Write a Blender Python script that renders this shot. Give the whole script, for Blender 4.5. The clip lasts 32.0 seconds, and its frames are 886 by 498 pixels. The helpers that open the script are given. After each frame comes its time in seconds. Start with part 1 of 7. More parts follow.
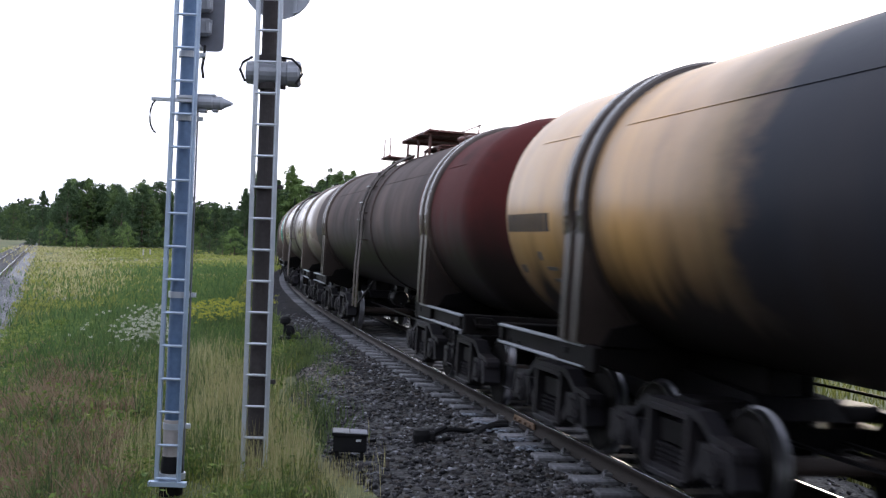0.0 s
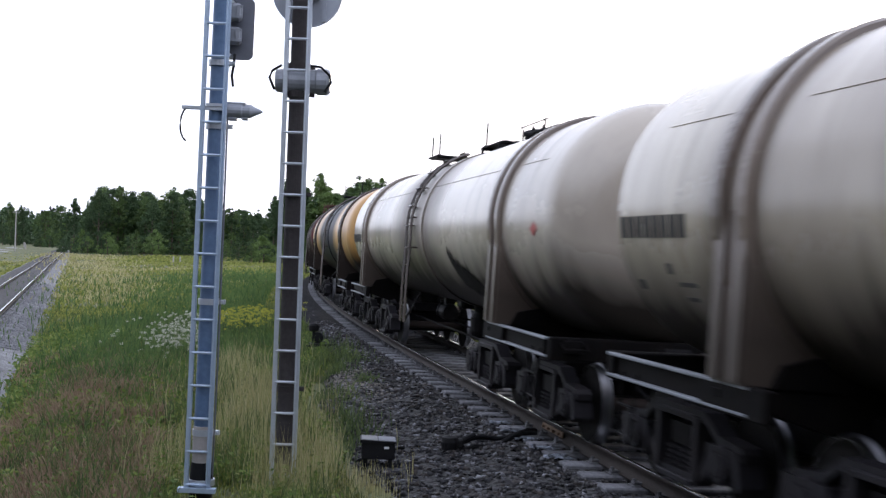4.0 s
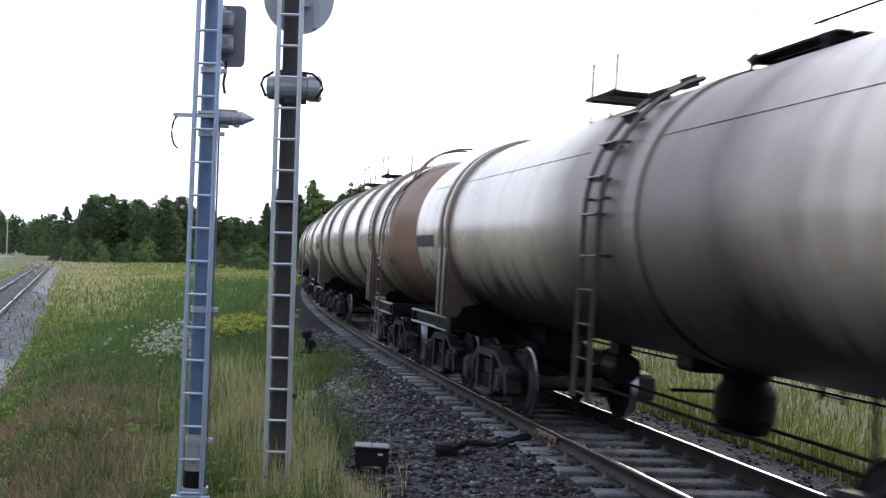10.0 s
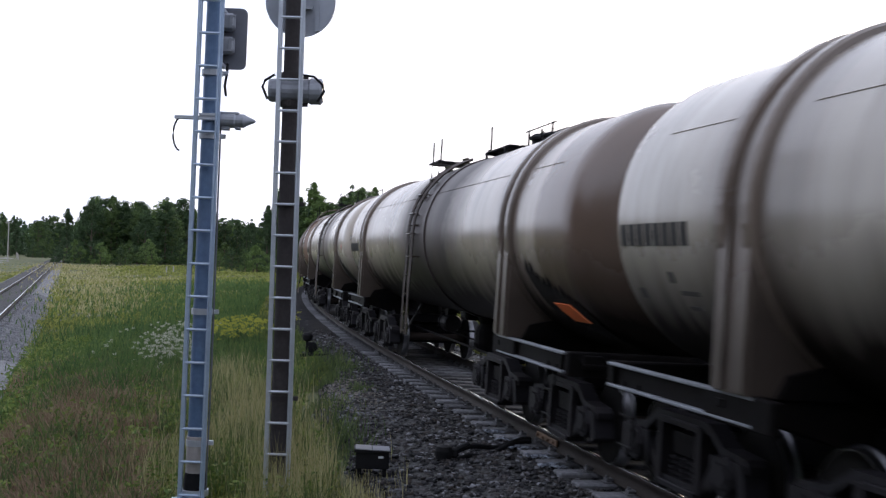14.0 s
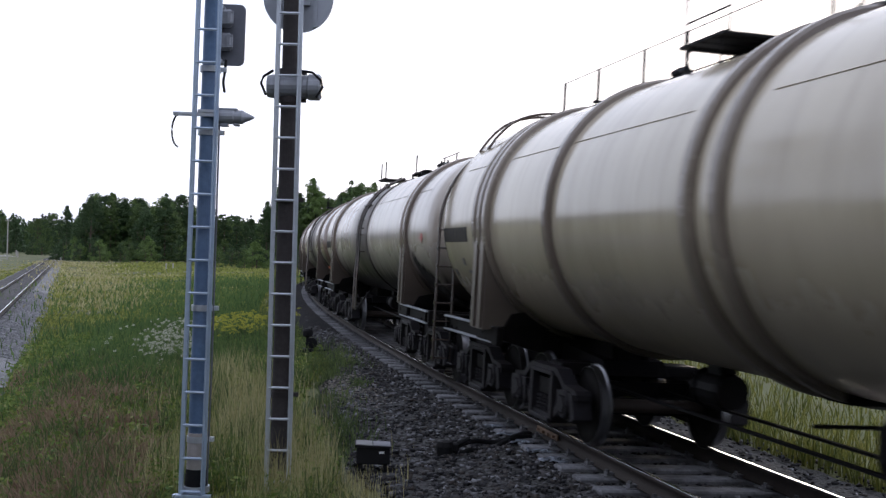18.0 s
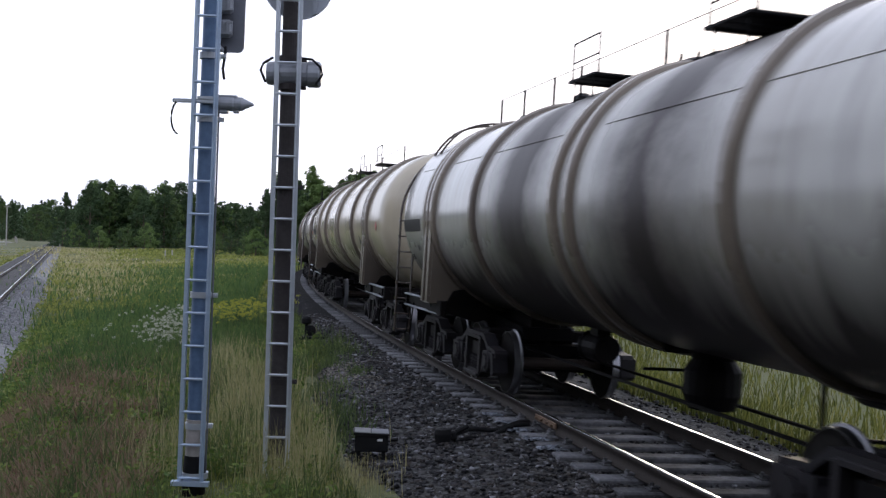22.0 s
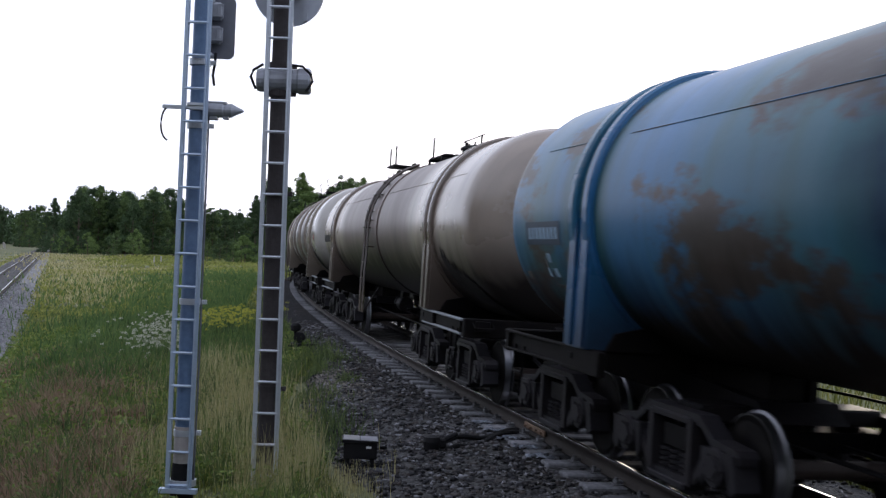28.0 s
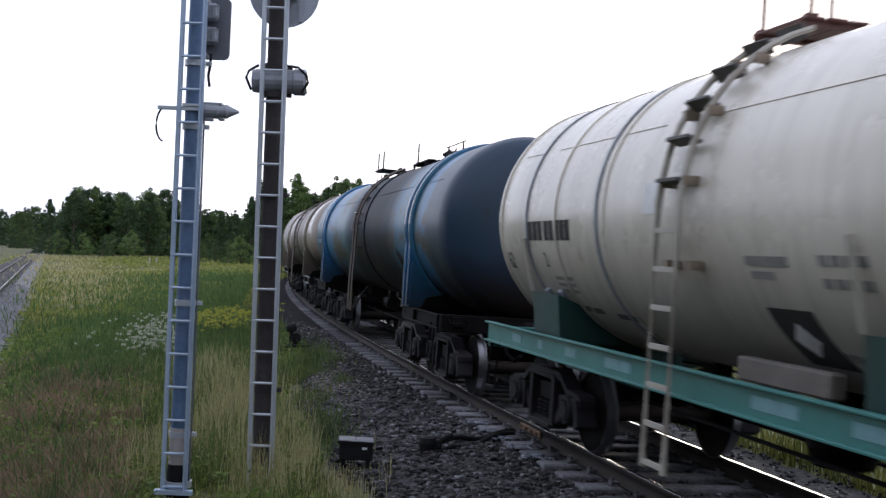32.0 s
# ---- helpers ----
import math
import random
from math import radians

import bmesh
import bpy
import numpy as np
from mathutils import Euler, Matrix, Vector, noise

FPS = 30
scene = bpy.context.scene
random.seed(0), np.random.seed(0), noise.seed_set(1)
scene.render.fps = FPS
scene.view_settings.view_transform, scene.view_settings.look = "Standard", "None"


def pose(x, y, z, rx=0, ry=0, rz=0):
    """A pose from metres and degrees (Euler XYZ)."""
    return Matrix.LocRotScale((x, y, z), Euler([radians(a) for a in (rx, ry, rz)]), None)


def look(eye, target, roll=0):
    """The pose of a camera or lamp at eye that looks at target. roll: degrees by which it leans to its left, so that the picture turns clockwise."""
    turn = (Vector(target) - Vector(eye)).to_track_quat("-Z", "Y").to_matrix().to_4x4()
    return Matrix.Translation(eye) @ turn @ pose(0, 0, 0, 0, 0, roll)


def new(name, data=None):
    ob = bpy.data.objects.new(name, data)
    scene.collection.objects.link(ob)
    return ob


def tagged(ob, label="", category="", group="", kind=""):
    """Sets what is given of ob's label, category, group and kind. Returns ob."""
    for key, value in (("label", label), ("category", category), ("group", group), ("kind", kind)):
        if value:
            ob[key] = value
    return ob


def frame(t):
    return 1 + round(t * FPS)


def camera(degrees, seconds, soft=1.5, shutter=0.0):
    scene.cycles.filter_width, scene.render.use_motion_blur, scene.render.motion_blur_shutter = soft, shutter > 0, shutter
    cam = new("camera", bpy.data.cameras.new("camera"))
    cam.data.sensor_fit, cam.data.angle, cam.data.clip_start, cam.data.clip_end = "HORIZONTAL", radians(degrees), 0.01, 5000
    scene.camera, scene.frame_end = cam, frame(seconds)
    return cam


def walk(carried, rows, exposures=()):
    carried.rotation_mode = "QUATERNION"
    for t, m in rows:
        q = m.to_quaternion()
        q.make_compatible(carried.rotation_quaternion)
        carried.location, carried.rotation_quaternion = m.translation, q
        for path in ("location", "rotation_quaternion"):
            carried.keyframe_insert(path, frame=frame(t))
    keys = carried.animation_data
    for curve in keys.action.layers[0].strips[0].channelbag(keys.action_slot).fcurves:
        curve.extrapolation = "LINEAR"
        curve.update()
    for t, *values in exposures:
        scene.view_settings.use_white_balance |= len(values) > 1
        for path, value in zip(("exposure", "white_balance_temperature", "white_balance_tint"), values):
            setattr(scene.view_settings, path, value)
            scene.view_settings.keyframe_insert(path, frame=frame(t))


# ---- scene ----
EYE = (0.0, 0.0, 2.291)
# seconds and the tilt, roll and turn of the hand-held camera, in degrees
AIM = [
    (0, 89.774, -2.01, -1.274), (0.5, 89.795, -1.89, -1.206), (1, 89.826, -2.20, -1.095), (1.5, 89.811, -2.21, -0.942),
    (2, 89.926, -2.34, -0.542), (2.5, 89.995, -2.29, -0.353), (3, 90.068, -2.05, 0.042), (3.5, 90.105, -2.03, 0.168),
    (5.5, 90.068, -2.10, -0.063), (6, 90.126, -2.28, -0.353), (6.5, 90.368, -2.38, -0.279), (7, 90.368, -2.43, -0.174),
    (7.5, 90.321, -2.13, -0.200), (8, 90.426, -1.93, -0.226), (8.5, 90.368, -1.68, -0.232), (9, 90.311, -1.86, -0.316),
    (9.5, 90.347, -1.72, -0.279), (10, 90.421, -1.72, -0.211), (10.5, 90.442, -1.87, -0.095), (11, 90.537, -1.86, -0.074),
    (11.5, 90.726, -1.78, -0.126), (12, 90.774, -1.67, -0.053), (12.5, 90.774, -1.74, -0.011), (13, 90.642, -1.75, -0.021),
    (13.5, 90.568, -1.70, -0.132), (14, 90.563, -1.83, -0.163), (14.5, 90.526, -1.75, -0.100), (16.5, 90.358, -1.59, -0.032),
    (17, 90.289, -1.64, -0.026), (17.5, 90.311, -1.48, -0.053), (18, 90.316, -1.50, -0.184), (18.5, 90.311, -1.56, -0.358),
    (19, 90.358, -1.51, -0.363), (19.5, 90.295, -1.47, -0.379), (20, 90.079, -1.65, -0.353), (20.5, 89.895, -1.83, -0.321),
    (21, 89.795, -1.77, -0.300), (21.5, 89.716, -1.76, -0.268), (22, 89.716, -1.78, -0.226), (22.5, 89.632, -1.75, -0.226),
    (23, 89.563, -1.99, -0.216), (23.5, 89.647, -1.80, -0.258), (24, 89.621, -1.99, -0.274), (24.5, 89.579, -2.04, -0.305),
    (25, 89.695, -1.98, -0.426), (25.5, 89.711, -1.93, -0.437), (27.5, 90.032, -2.09, -0.705), (28, 90.105, -1.97, -0.753),
    (28.5, 90.074, -1.99, -0.874), (29, 90.084, -1.98, -0.916), (29.5, 90.089, -2.13, -0.979), (30, 89.942, -1.79, -1.042),
    (30.5, 90.063, -1.82, -1.042), (31, 90.126, -1.93, -1.027), (31.5, 90.147, -1.89, -0.984), (32, 90.158, -1.93, -0.974)]

cam = camera(42.9, 32.0, soft=1.35, shutter=0.5)
walk(cam, [(t, pose(*EYE, rx, ry, rz)) for t, rx, ry, rz in AIM],
     [(0, 0.92), (1.5, 0.90), (3, 0.72), (5.5, 0.84), (8, 0.92), (10, 0.89), (11, 0.68), (12, 0.44), (13.5, 0.38), (17, 0.34), (32, 0.34)])

# ---- light ----
def make_world():
    world = bpy.data.worlds.new("evening_sky")
    world.use_nodes = True
    nt = world.node_tree
    sky = nt.nodes.new("ShaderNodeTexSky")
    sky.sky_type = "NISHITA"
    sky.sun_disc = False
    sky.sun_elevation, sky.sun_rotation = radians(9), radians(18)
    sky.dust_density, sky.air_density, sky.ozone_density = 2.0, 1.0, 1.0
    veil = nt.nodes.new("ShaderNodeMixRGB")          # thin high cloud over the whole sky
    veil.inputs[0].default_value = 0.85
    veil.inputs[2].default_value = (10.4, 11.2, 13.8, 1)
    nt.links.new(sky.outputs[0], veil.inputs[1])
    bg = nt.nodes["Background"]
    bg.inputs[1].default_value = 0.10
    nt.links.new(veil.outputs[0], bg.inputs[0])
    scene.world = world


make_world()
sun = new("sun", bpy.data.lights.new("sun", "SUN"))
sun.data.energy, sun.data.angle, sun.data.color = 0.5, radians(14), (1.0, 0.88, 0.72)
sun.matrix_world = look((math.sin(radians(18)) * 30, math.cos(radians(18)) * 30, 30 * math.tan(radians(9))), (0, 0, 0))


# ---- materials ----
def nodes_of(name):
    m = bpy.data.materials.new(name)
    m.use_nodes = True
    return m, m.node_tree.nodes, m.node_tree.links, m.node_tree.nodes["Principled BSDF"]


def noise_node(ns, ln, coord, scale, detail=4.0, rough=0.6, stretch=None):
    n = ns.new("ShaderNodeTexNoise")
    n.inputs["Scale"].default_value = scale
    n.inputs["Detail"].default_value = detail
    n.inputs["Roughness"].default_value = rough
    if stretch:
        mp = ns.new("ShaderNodeMapping")
        mp.inputs["Scale"].default_value = stretch
        ln.new(coord, mp.inputs[0])
        coord = mp.outputs[0]
    ln.new(coord, n.inputs["Vector"])
    return n.outputs["Fac"]


def ramp_node(ns, ln, fac, lo, hi):
    r = ns.new("ShaderNodeMapRange")
    r.inputs["From Min"].default_value, r.inputs["From Max"].default_value = lo, hi
    ln.new(fac, r.inputs["Value"])
    return r.outputs[0]


def mix_node(ns, ln, fac, a, b, mode="MIX"):
    n = ns.new("ShaderNodeMixRGB")
    n.blend_type = mode
    for sock, v in zip(n.inputs, (fac, a, b)):
        if isinstance(v, (int, float)):
            sock.default_value = v
        elif isinstance(v, tuple):
            sock.default_value = (*v, 1) if len(v) == 3 else v
        else:
            ln.new(v, sock)
    return n.outputs[0]


def math_node(ns, ln, op, a, b=0.0):
    n = ns.new("ShaderNodeMath")
    n.operation = op
    for sock, v in zip(n.inputs, (a, b)):
        if isinstance(v, (int, float)):
            sock.default_value = v
        else:
            ln.new(v, sock)
    return n.outputs[0]


def bump_node(ns, ln, bsdf, height, strength, distance=0.02):
    b = ns.new("ShaderNodeBump")
    b.inputs["Strength"].default_value, b.inputs["Distance"].default_value = strength, distance
    ln.new(height, b.inputs["Height"])
    ln.new(b.outputs[0], bsdf.inputs["Normal"])


def plain(name, a, b, rough=0.6, metal=0.0, scale=6.0, bump=0.15, grime=(0.05, 0.045, 0.04), dirt=0.35, vary=0.0, spec=0.4):
    """Two-tone surface with fine grain, blotches of grime and a light relief."""
    m, ns, ln, bs = nodes_of(name)
    co = ns.new("ShaderNodeTexCoord").outputs["Object"]
    fine = noise_node(ns, ln, co, scale * 4)
    big = noise_node(ns, ln, co, scale * 0.35)
    col = mix_node(ns, ln, fine, a, b)
    col = mix_node(ns, ln, math_node(ns, ln, "MULTIPLY", ramp_node(ns, ln, big, 0.42, 0.72), dirt), col, grime)
    if vary:
        oi = ns.new("ShaderNodeObjectInfo")
        hsv = ns.new("ShaderNodeHueSaturation")
        v = ns.new("ShaderNodeMapRange")
        v.inputs["To Min"].default_value, v.inputs["To Max"].default_value = 1 - vary, 1 + vary
        ln.new(oi.outputs["Random"], v.inputs[0])
        ln.new(v.outputs[0], hsv.inputs["Value"])
        ln.new(col, hsv.inputs["Color"])
        col = hsv.outputs[0]
    ln.new(col, bs.inputs["Base Color"])
    bs.inputs["Metallic"].default_value = metal
    bs.inputs["Specular IOR Level"].default_value = spec
    ln.new(mix_node(ns, ln, big, (rough - 0.1,) * 3, (rough + 0.12,) * 3), bs.inputs["Roughness"])
    if bump:
        bump_node(ns, ln, bs, fine, bump)
    return m


def island_mat(name, colours, rough=0.75, bump=0.0, wild=0.5, translucent=0.0):
    """Many small pieces in one mesh: a colour for each piece, drifting slowly over the ground."""
    m, ns, ln, bs = nodes_of(name)
    geo = ns.new("ShaderNodeNewGeometry")
    rnd = geo.outputs["Random Per Island"]
    drift = noise_node(ns, ln, geo.outputs["Position"], 0.35, 3)
    tuft = noise_node(ns, ln, geo.outputs["Position"], 2.6, 3)
    f = math_node(ns, ln, "ADD", math_node(ns, ln, "MULTIPLY", rnd, wild), math_node(ns, ln, "MULTIPLY", ramp_node(ns, ln, drift, 0.3, 0.7), (1 - wild) / 2))
    f = math_node(ns, ln, "ADD", f, math_node(ns, ln, "MULTIPLY", ramp_node(ns, ln, tuft, 0.3, 0.7), (1 - wild) / 2))
    cr = ns.new("ShaderNodeValToRGB")
    while len(cr.color_ramp.elements) < len(colours):
        cr.color_ramp.elements.new(0.5)
    for i, (e, c) in enumerate(zip(cr.color_ramp.elements, colours)):
        e.position = i / max(1, len(colours) - 1)
        e.color = (*c, 1)
    ln.new(f, cr.inputs[0])
    ln.new(cr.outputs[0], bs.inputs["Base Color"])
    bs.inputs["Roughness"].default_value = rough
    bs.inputs["Specular IOR Level"].default_value = 0.25
    if translucent:
        tr = ns.new("ShaderNodeBsdfTranslucent")
        ln.new(cr.outputs[0], tr.inputs[0])
        mx = ns.new("ShaderNodeMixShader")
        mx.inputs[0].default_value = translucent
        ln.new(bs.outputs[0], mx.inputs[1])
        ln.new(tr.outputs[0], mx.inputs[2])
        ln.new(mx.outputs[0], ns["Material Output"].inputs[0])
    return m


def tank_paint(name, base, second=None, spill=(0.035, 0.032, 0.034), spill_half=0.0, spill_at=0.0, spill_gain=0.9,
               ends=None, rust=0.15, dirt=0.35, gloss=0.24, patches=None, end_from=4.3, low=0.0, spec=0.75, oil_spec=0.10, low_from=-0.25, spill_also=None, thin_to=0.82, rust_tone=(0.13, 0.07, 0.045)):
    """Painted tank shell: chalky paint, run-down dirt, oil spilled from the hatch, faded or repainted ends, painted
    belly shade.
    """
    m, ns, ln, bs = nodes_of(name)
    bs.inputs["Specular IOR Level"].default_value = spec
    co = ns.new("ShaderNodeTexCoord").outputs["Object"]
    sep = ns.new("ShaderNodeSeparateXYZ")
    ln.new(co, sep.inputs[0])
    x, z = sep.outputs["X"], sep.outputs["Z"]
    shift = ns.new("ShaderNodeVectorMath")          # every wagon has its own stains
    shift.operation = "ADD"
    ln.new(co, shift.inputs[0])
    ln.new(math_node(ns, ln, "MULTIPLY", ns.new("ShaderNodeObjectInfo").outputs["Random"], 61.0), shift.inputs[1])
    co = shift.outputs[0]
    streak = noise_node(ns, ln, co, 1.0, 4, 0.55, (1.1, 0.22, 0.22))
    runs = noise_node(ns, ln, co, 1.0, 4, 0.6, (4.2, 0.32, 0.32))
    blot = noise_node(ns, ln, co, 0.9, 6, 0.65)
    fine = noise_node(ns, ln, co, 14.0, 4)
    col = mix_node(ns, ln, ramp_node(ns, ln, streak, 0.35, 0.7), base, second or tuple(c * 0.78 for c in base))
    oily = None
    if patches:
        col = mix_node(ns, ln, ramp_node(ns, ln, blot, 0.52, 0.58), col, patches)
    if ends:
        edge = math_node(ns, ln, "ADD", x, math_node(ns, ln, "MULTIPLY", math_node(ns, ln, "SUBTRACT", blot, 0.5), 0.25))
        for side, c in ends:
            e = math_node(ns, ln, "MULTIPLY", edge, side)
            col = mix_node(ns, ln, ramp_node(ns, ln, e, end_from - 0.04, end_from + 0.04), col, c)
    if spill_half:
        d = math_node(ns, ln, "ABSOLUTE", math_node(ns, ln, "SUBTRACT", x, spill_at))
        if spill_also is not None:
            d = math_node(ns, ln, "MINIMUM", d, math_node(ns, ln, "ABSOLUTE", math_node(ns, ln, "SUBTRACT", x, spill_also)))
        d = math_node(ns, ln, "ADD", d, math_node(ns, ln, "MULTIPLY", math_node(ns, ln, "SUBTRACT", streak, 0.5), 1.0))
        d = math_node(ns, ln, "ADD", d, math_node(ns, ln, "MULTIPLY", math_node(ns, ln, "SUBTRACT", blot, 0.5), 0.9))
        k = math_node(ns, ln, "MULTIPLY", ramp_node(ns, ln, d, spill_half + 0.45, spill_half - 0.4), spill_gain)
        thin = math_node(ns, ln, "ADD", thin_to, math_node(ns, ln, "MULTIPLY", ramp_node(ns, ln, streak, 0.36, 0.6), 1.0 - thin_to))
        k = math_node(ns, ln, "MULTIPLY", k, thin)          # run thin in streaks
        col = mix_node(ns, ln, k, col, spill)
        oily = k
    grime = math_node(ns, ln, "MULTIPLY", ramp_node(ns, ln, runs, 0.46, 0.72), dirt)
    col = mix_node(ns, ln, grime, col, (0.085, 0.066, 0.055), "DARKEN")
    # soot and oil gathered in ragged bands beside the hoops
    d = math_node(ns, ln, "ABSOLUTE", math_node(ns, ln, "SUBTRACT", math_node(ns, ln, "ABSOLUTE", x), 4.0))
    d = math_node(ns, ln, "ADD", d, math_node(ns, ln, "MULTIPLY", math_node(ns, ln, "SUBTRACT", streak, 0.5), 0.9))
    col = mix_node(ns, ln, math_node(ns, ln, "MULTIPLY", ramp_node(ns, ln, d, 0.5, 0.15), min(0.85, dirt * 1.4)), col, (0.09, 0.066, 0.054), "DARKEN")
    wide = noise_node(ns, ln, co, 1.0, 3, 0.5, (0.55, 0.12, 0.12))
    col = mix_node(ns, ln, math_node(ns, ln, "MULTIPLY", ramp_node(ns, ln, wide, 0.5, 0.68), dirt), col, (0.12, 0.09, 0.075), "DARKEN")
    rustk = math_node(ns, ln, "MULTIPLY", ramp_node(ns, ln, math_node(ns, ln, "ADD", math_node(ns, ln, "MULTIPLY", blot, 0.6), math_node(ns, ln, "MULTIPLY", streak, 0.4)), 0.56, 0.66), rust)
    col = mix_node(ns, ln, rustk, col, rust_tone)
    # oil-soaked lower shell, with the belly's shade painted in by height
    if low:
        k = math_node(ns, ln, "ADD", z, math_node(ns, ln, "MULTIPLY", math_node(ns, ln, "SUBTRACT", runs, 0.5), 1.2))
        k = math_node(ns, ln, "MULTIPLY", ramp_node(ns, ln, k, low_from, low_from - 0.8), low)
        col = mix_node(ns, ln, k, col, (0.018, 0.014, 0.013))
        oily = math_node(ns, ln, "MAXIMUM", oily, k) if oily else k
    if oily:        # caked oil and the painted belly shade are dull
        ln.new(mix_node(ns, ln, oily, (spec,) * 3, (oil_spec,) * 3), bs.inputs["Specular IOR Level"])
    ln.new(col, bs.inputs["Base Color"])
    rough = mix_node(ns, ln, blot, (gloss - 0.1,) * 3, (gloss + 0.12,) * 3)
    ln.new(mix_node(ns, ln, oily, rough, (0.46,) * 3) if oily else rough, bs.inputs["Roughness"])
    bump_node(ns, ln, bs, math_node(ns, ln, "ADD", fine, math_node(ns, ln, "MULTIPLY", blot, 2.0)), 0.12, 0.01)
    return m


# IRON, FRAME_DARK and WHEEL_STEEL: grime, with under-train shade put into the black
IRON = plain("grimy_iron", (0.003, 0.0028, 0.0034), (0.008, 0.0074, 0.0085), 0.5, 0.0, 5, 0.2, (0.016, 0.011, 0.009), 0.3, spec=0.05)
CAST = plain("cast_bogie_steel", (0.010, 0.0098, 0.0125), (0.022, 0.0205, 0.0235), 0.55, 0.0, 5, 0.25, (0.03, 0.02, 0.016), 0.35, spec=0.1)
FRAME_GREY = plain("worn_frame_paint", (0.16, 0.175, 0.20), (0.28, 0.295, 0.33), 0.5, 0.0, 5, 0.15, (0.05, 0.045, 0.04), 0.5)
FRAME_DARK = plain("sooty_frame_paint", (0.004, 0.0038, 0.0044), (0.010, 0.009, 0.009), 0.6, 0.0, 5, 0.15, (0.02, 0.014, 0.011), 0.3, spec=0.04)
FRAME_GREEN = plain("green_frame_paint", (0.025, 0.15, 0.135), (0.04, 0.20, 0.18), 0.45, 0.0, 5, 0.1, (0.05, 0.08, 0.07), 0.3)
GREEN_DARK = plain("dark_green_paint", (0.008, 0.04, 0.036), (0.014, 0.06, 0.052), 0.5, 0.0, 5, 0.1, (0.03, 0.03, 0.03), 0.4)
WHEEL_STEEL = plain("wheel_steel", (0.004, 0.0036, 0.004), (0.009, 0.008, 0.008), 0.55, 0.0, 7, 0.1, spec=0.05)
TREAD_STEEL = plain("polished_tread", (0.14, 0.14, 0.15), (0.22, 0.22, 0.24), 0.35, 1.0, 12, 0.05, (0.08, 0.07, 0.065), 0.5)
RAIL_STEEL = plain("rusty_rail", (0.018, 0.015, 0.014), (0.04, 0.031, 0.027), 0.7, 0.0, 9, 0.2, spec=0.1)
RAIL_TOP = plain("polished_railhead", (0.55, 0.55, 0.57), (0.66, 0.66, 0.68), 0.16, 1.0, 9, 0.0, (0.3, 0.28, 0.26), 0.15)
CONCRETE = plain("weathered_concrete", (0.27, 0.26, 0.25), (0.38, 0.37, 0.355), 0.85, 0.0, 7, 0.35, (0.10, 0.09, 0.085), 0.6, 0.15, spec=0.15)
SLEEPER = plain("sleeper_concrete", (0.055, 0.055, 0.06), (0.22, 0.22, 0.235), 0.85, 0.0, 4, 0.35, (0.022, 0.02, 0.02), 0.95, 0.4, spec=0.1)
MAST_DARK = plain("stained_mast_concrete", (0.028, 0.025, 0.026), (0.07, 0.062, 0.062), 0.85, 0.0, 5, 0.4, (0.035, 0.03, 0.03), 0.7, spec=0.15)
MAST_BLUE = plain("galvanised_mast", (0.055, 0.10, 0.19), (0.14, 0.215, 0.34), 0.5, 0.2, 4, 0.08, (0.10, 0.11, 0.15), 0.4)
GALV = plain("galvanised_steel", (0.42, 0.45, 0.51), (0.55, 0.58, 0.63), 0.42, 0.5, 6, 0.08, (0.22, 0.21, 0.21), 0.4)
SIGNAL_GREY = plain("signal_grey_paint", (0.10, 0.105, 0.13), (0.13, 0.135, 0.16), 0.5, 0.1, 5, 0.05)
LAMP_GREY = plain("lamp_housing_grey", (0.22, 0.235, 0.27), (0.30, 0.31, 0.345), 0.45, 0.3, 5, 0.08)
DISC_GREY = plain("disc_back_grey", (0.30, 0.32, 0.37), (0.36, 0.38, 0.43), 0.5, 0.2, 3, 0.05)
BLACK = plain("black_paint", (0.008, 0.008, 0.009), (0.015, 0.015, 0.017), 0.55, 0.0, 8, 0.1, (0.03, 0.028, 0.026), 0.3, spec=0.06)
WHITE = plain("white_paint", (0.70, 0.70, 0.69), (0.78, 0.78, 0.77), 0.5, 0.0, 8, 0.08, (0.30, 0.28, 0.26), 0.4)
MARK_BLACK = plain("stencil_black", (0.025, 0.024, 0.025), (0.055, 0.052, 0.05), 0.6, 0.0, 20, 0.0, spec=0.1)
MARK_RED = plain("stencil_red", (0.30, 0.035, 0.035), (0.40, 0.06, 0.05), 0.55, 0.0, 12, 0.0)
ORANGE = plain("orange_placard", (0.75, 0.14, 0.04), (0.85, 0.20, 0.05), 0.5, 0.0, 8, 0.0)
PLATFORM_RED = plain("dull_red_paint", (0.08, 0.026, 0.02), (0.12, 0.04, 0.03), 0.55, 0.0, 6, 0.1)
MARK_GREY = plain("faded_stencil", (0.07, 0.065, 0.062), (0.12, 0.115, 0.11), 0.6, 0.0, 20, 0.0, spec=0.15)
LID_GREY = plain("worn_lid_paint", (0.12, 0.12, 0.125), (0.19, 0.19, 0.195), 0.6, 0.0, 12, 0.1)
OIL_BLACK = plain("caked_oil", (0.004, 0.0035, 0.004), (0.010, 0.008, 0.008), 0.7, 0.0, 9, 0.3, spec=0.08)
MARK_PALE = plain("pale_stencil", (0.55, 0.55, 0.56), (0.62, 0.62, 0.62), 0.6, 0.0, 12, 0.0)
DARK_STONE = plain("dark_asphalt", (0.006, 0.006, 0.0075), (0.014, 0.014, 0.016), 0.95, 0.0, 12, 0.4, (0.045, 0.04, 0.04), 0.3, spec=0.05)
BARK = plain("bark", (0.06, 0.045, 0.035), (0.14, 0.11, 0.09), 0.9, 0.0, 4, 0.5, spec=0.1)


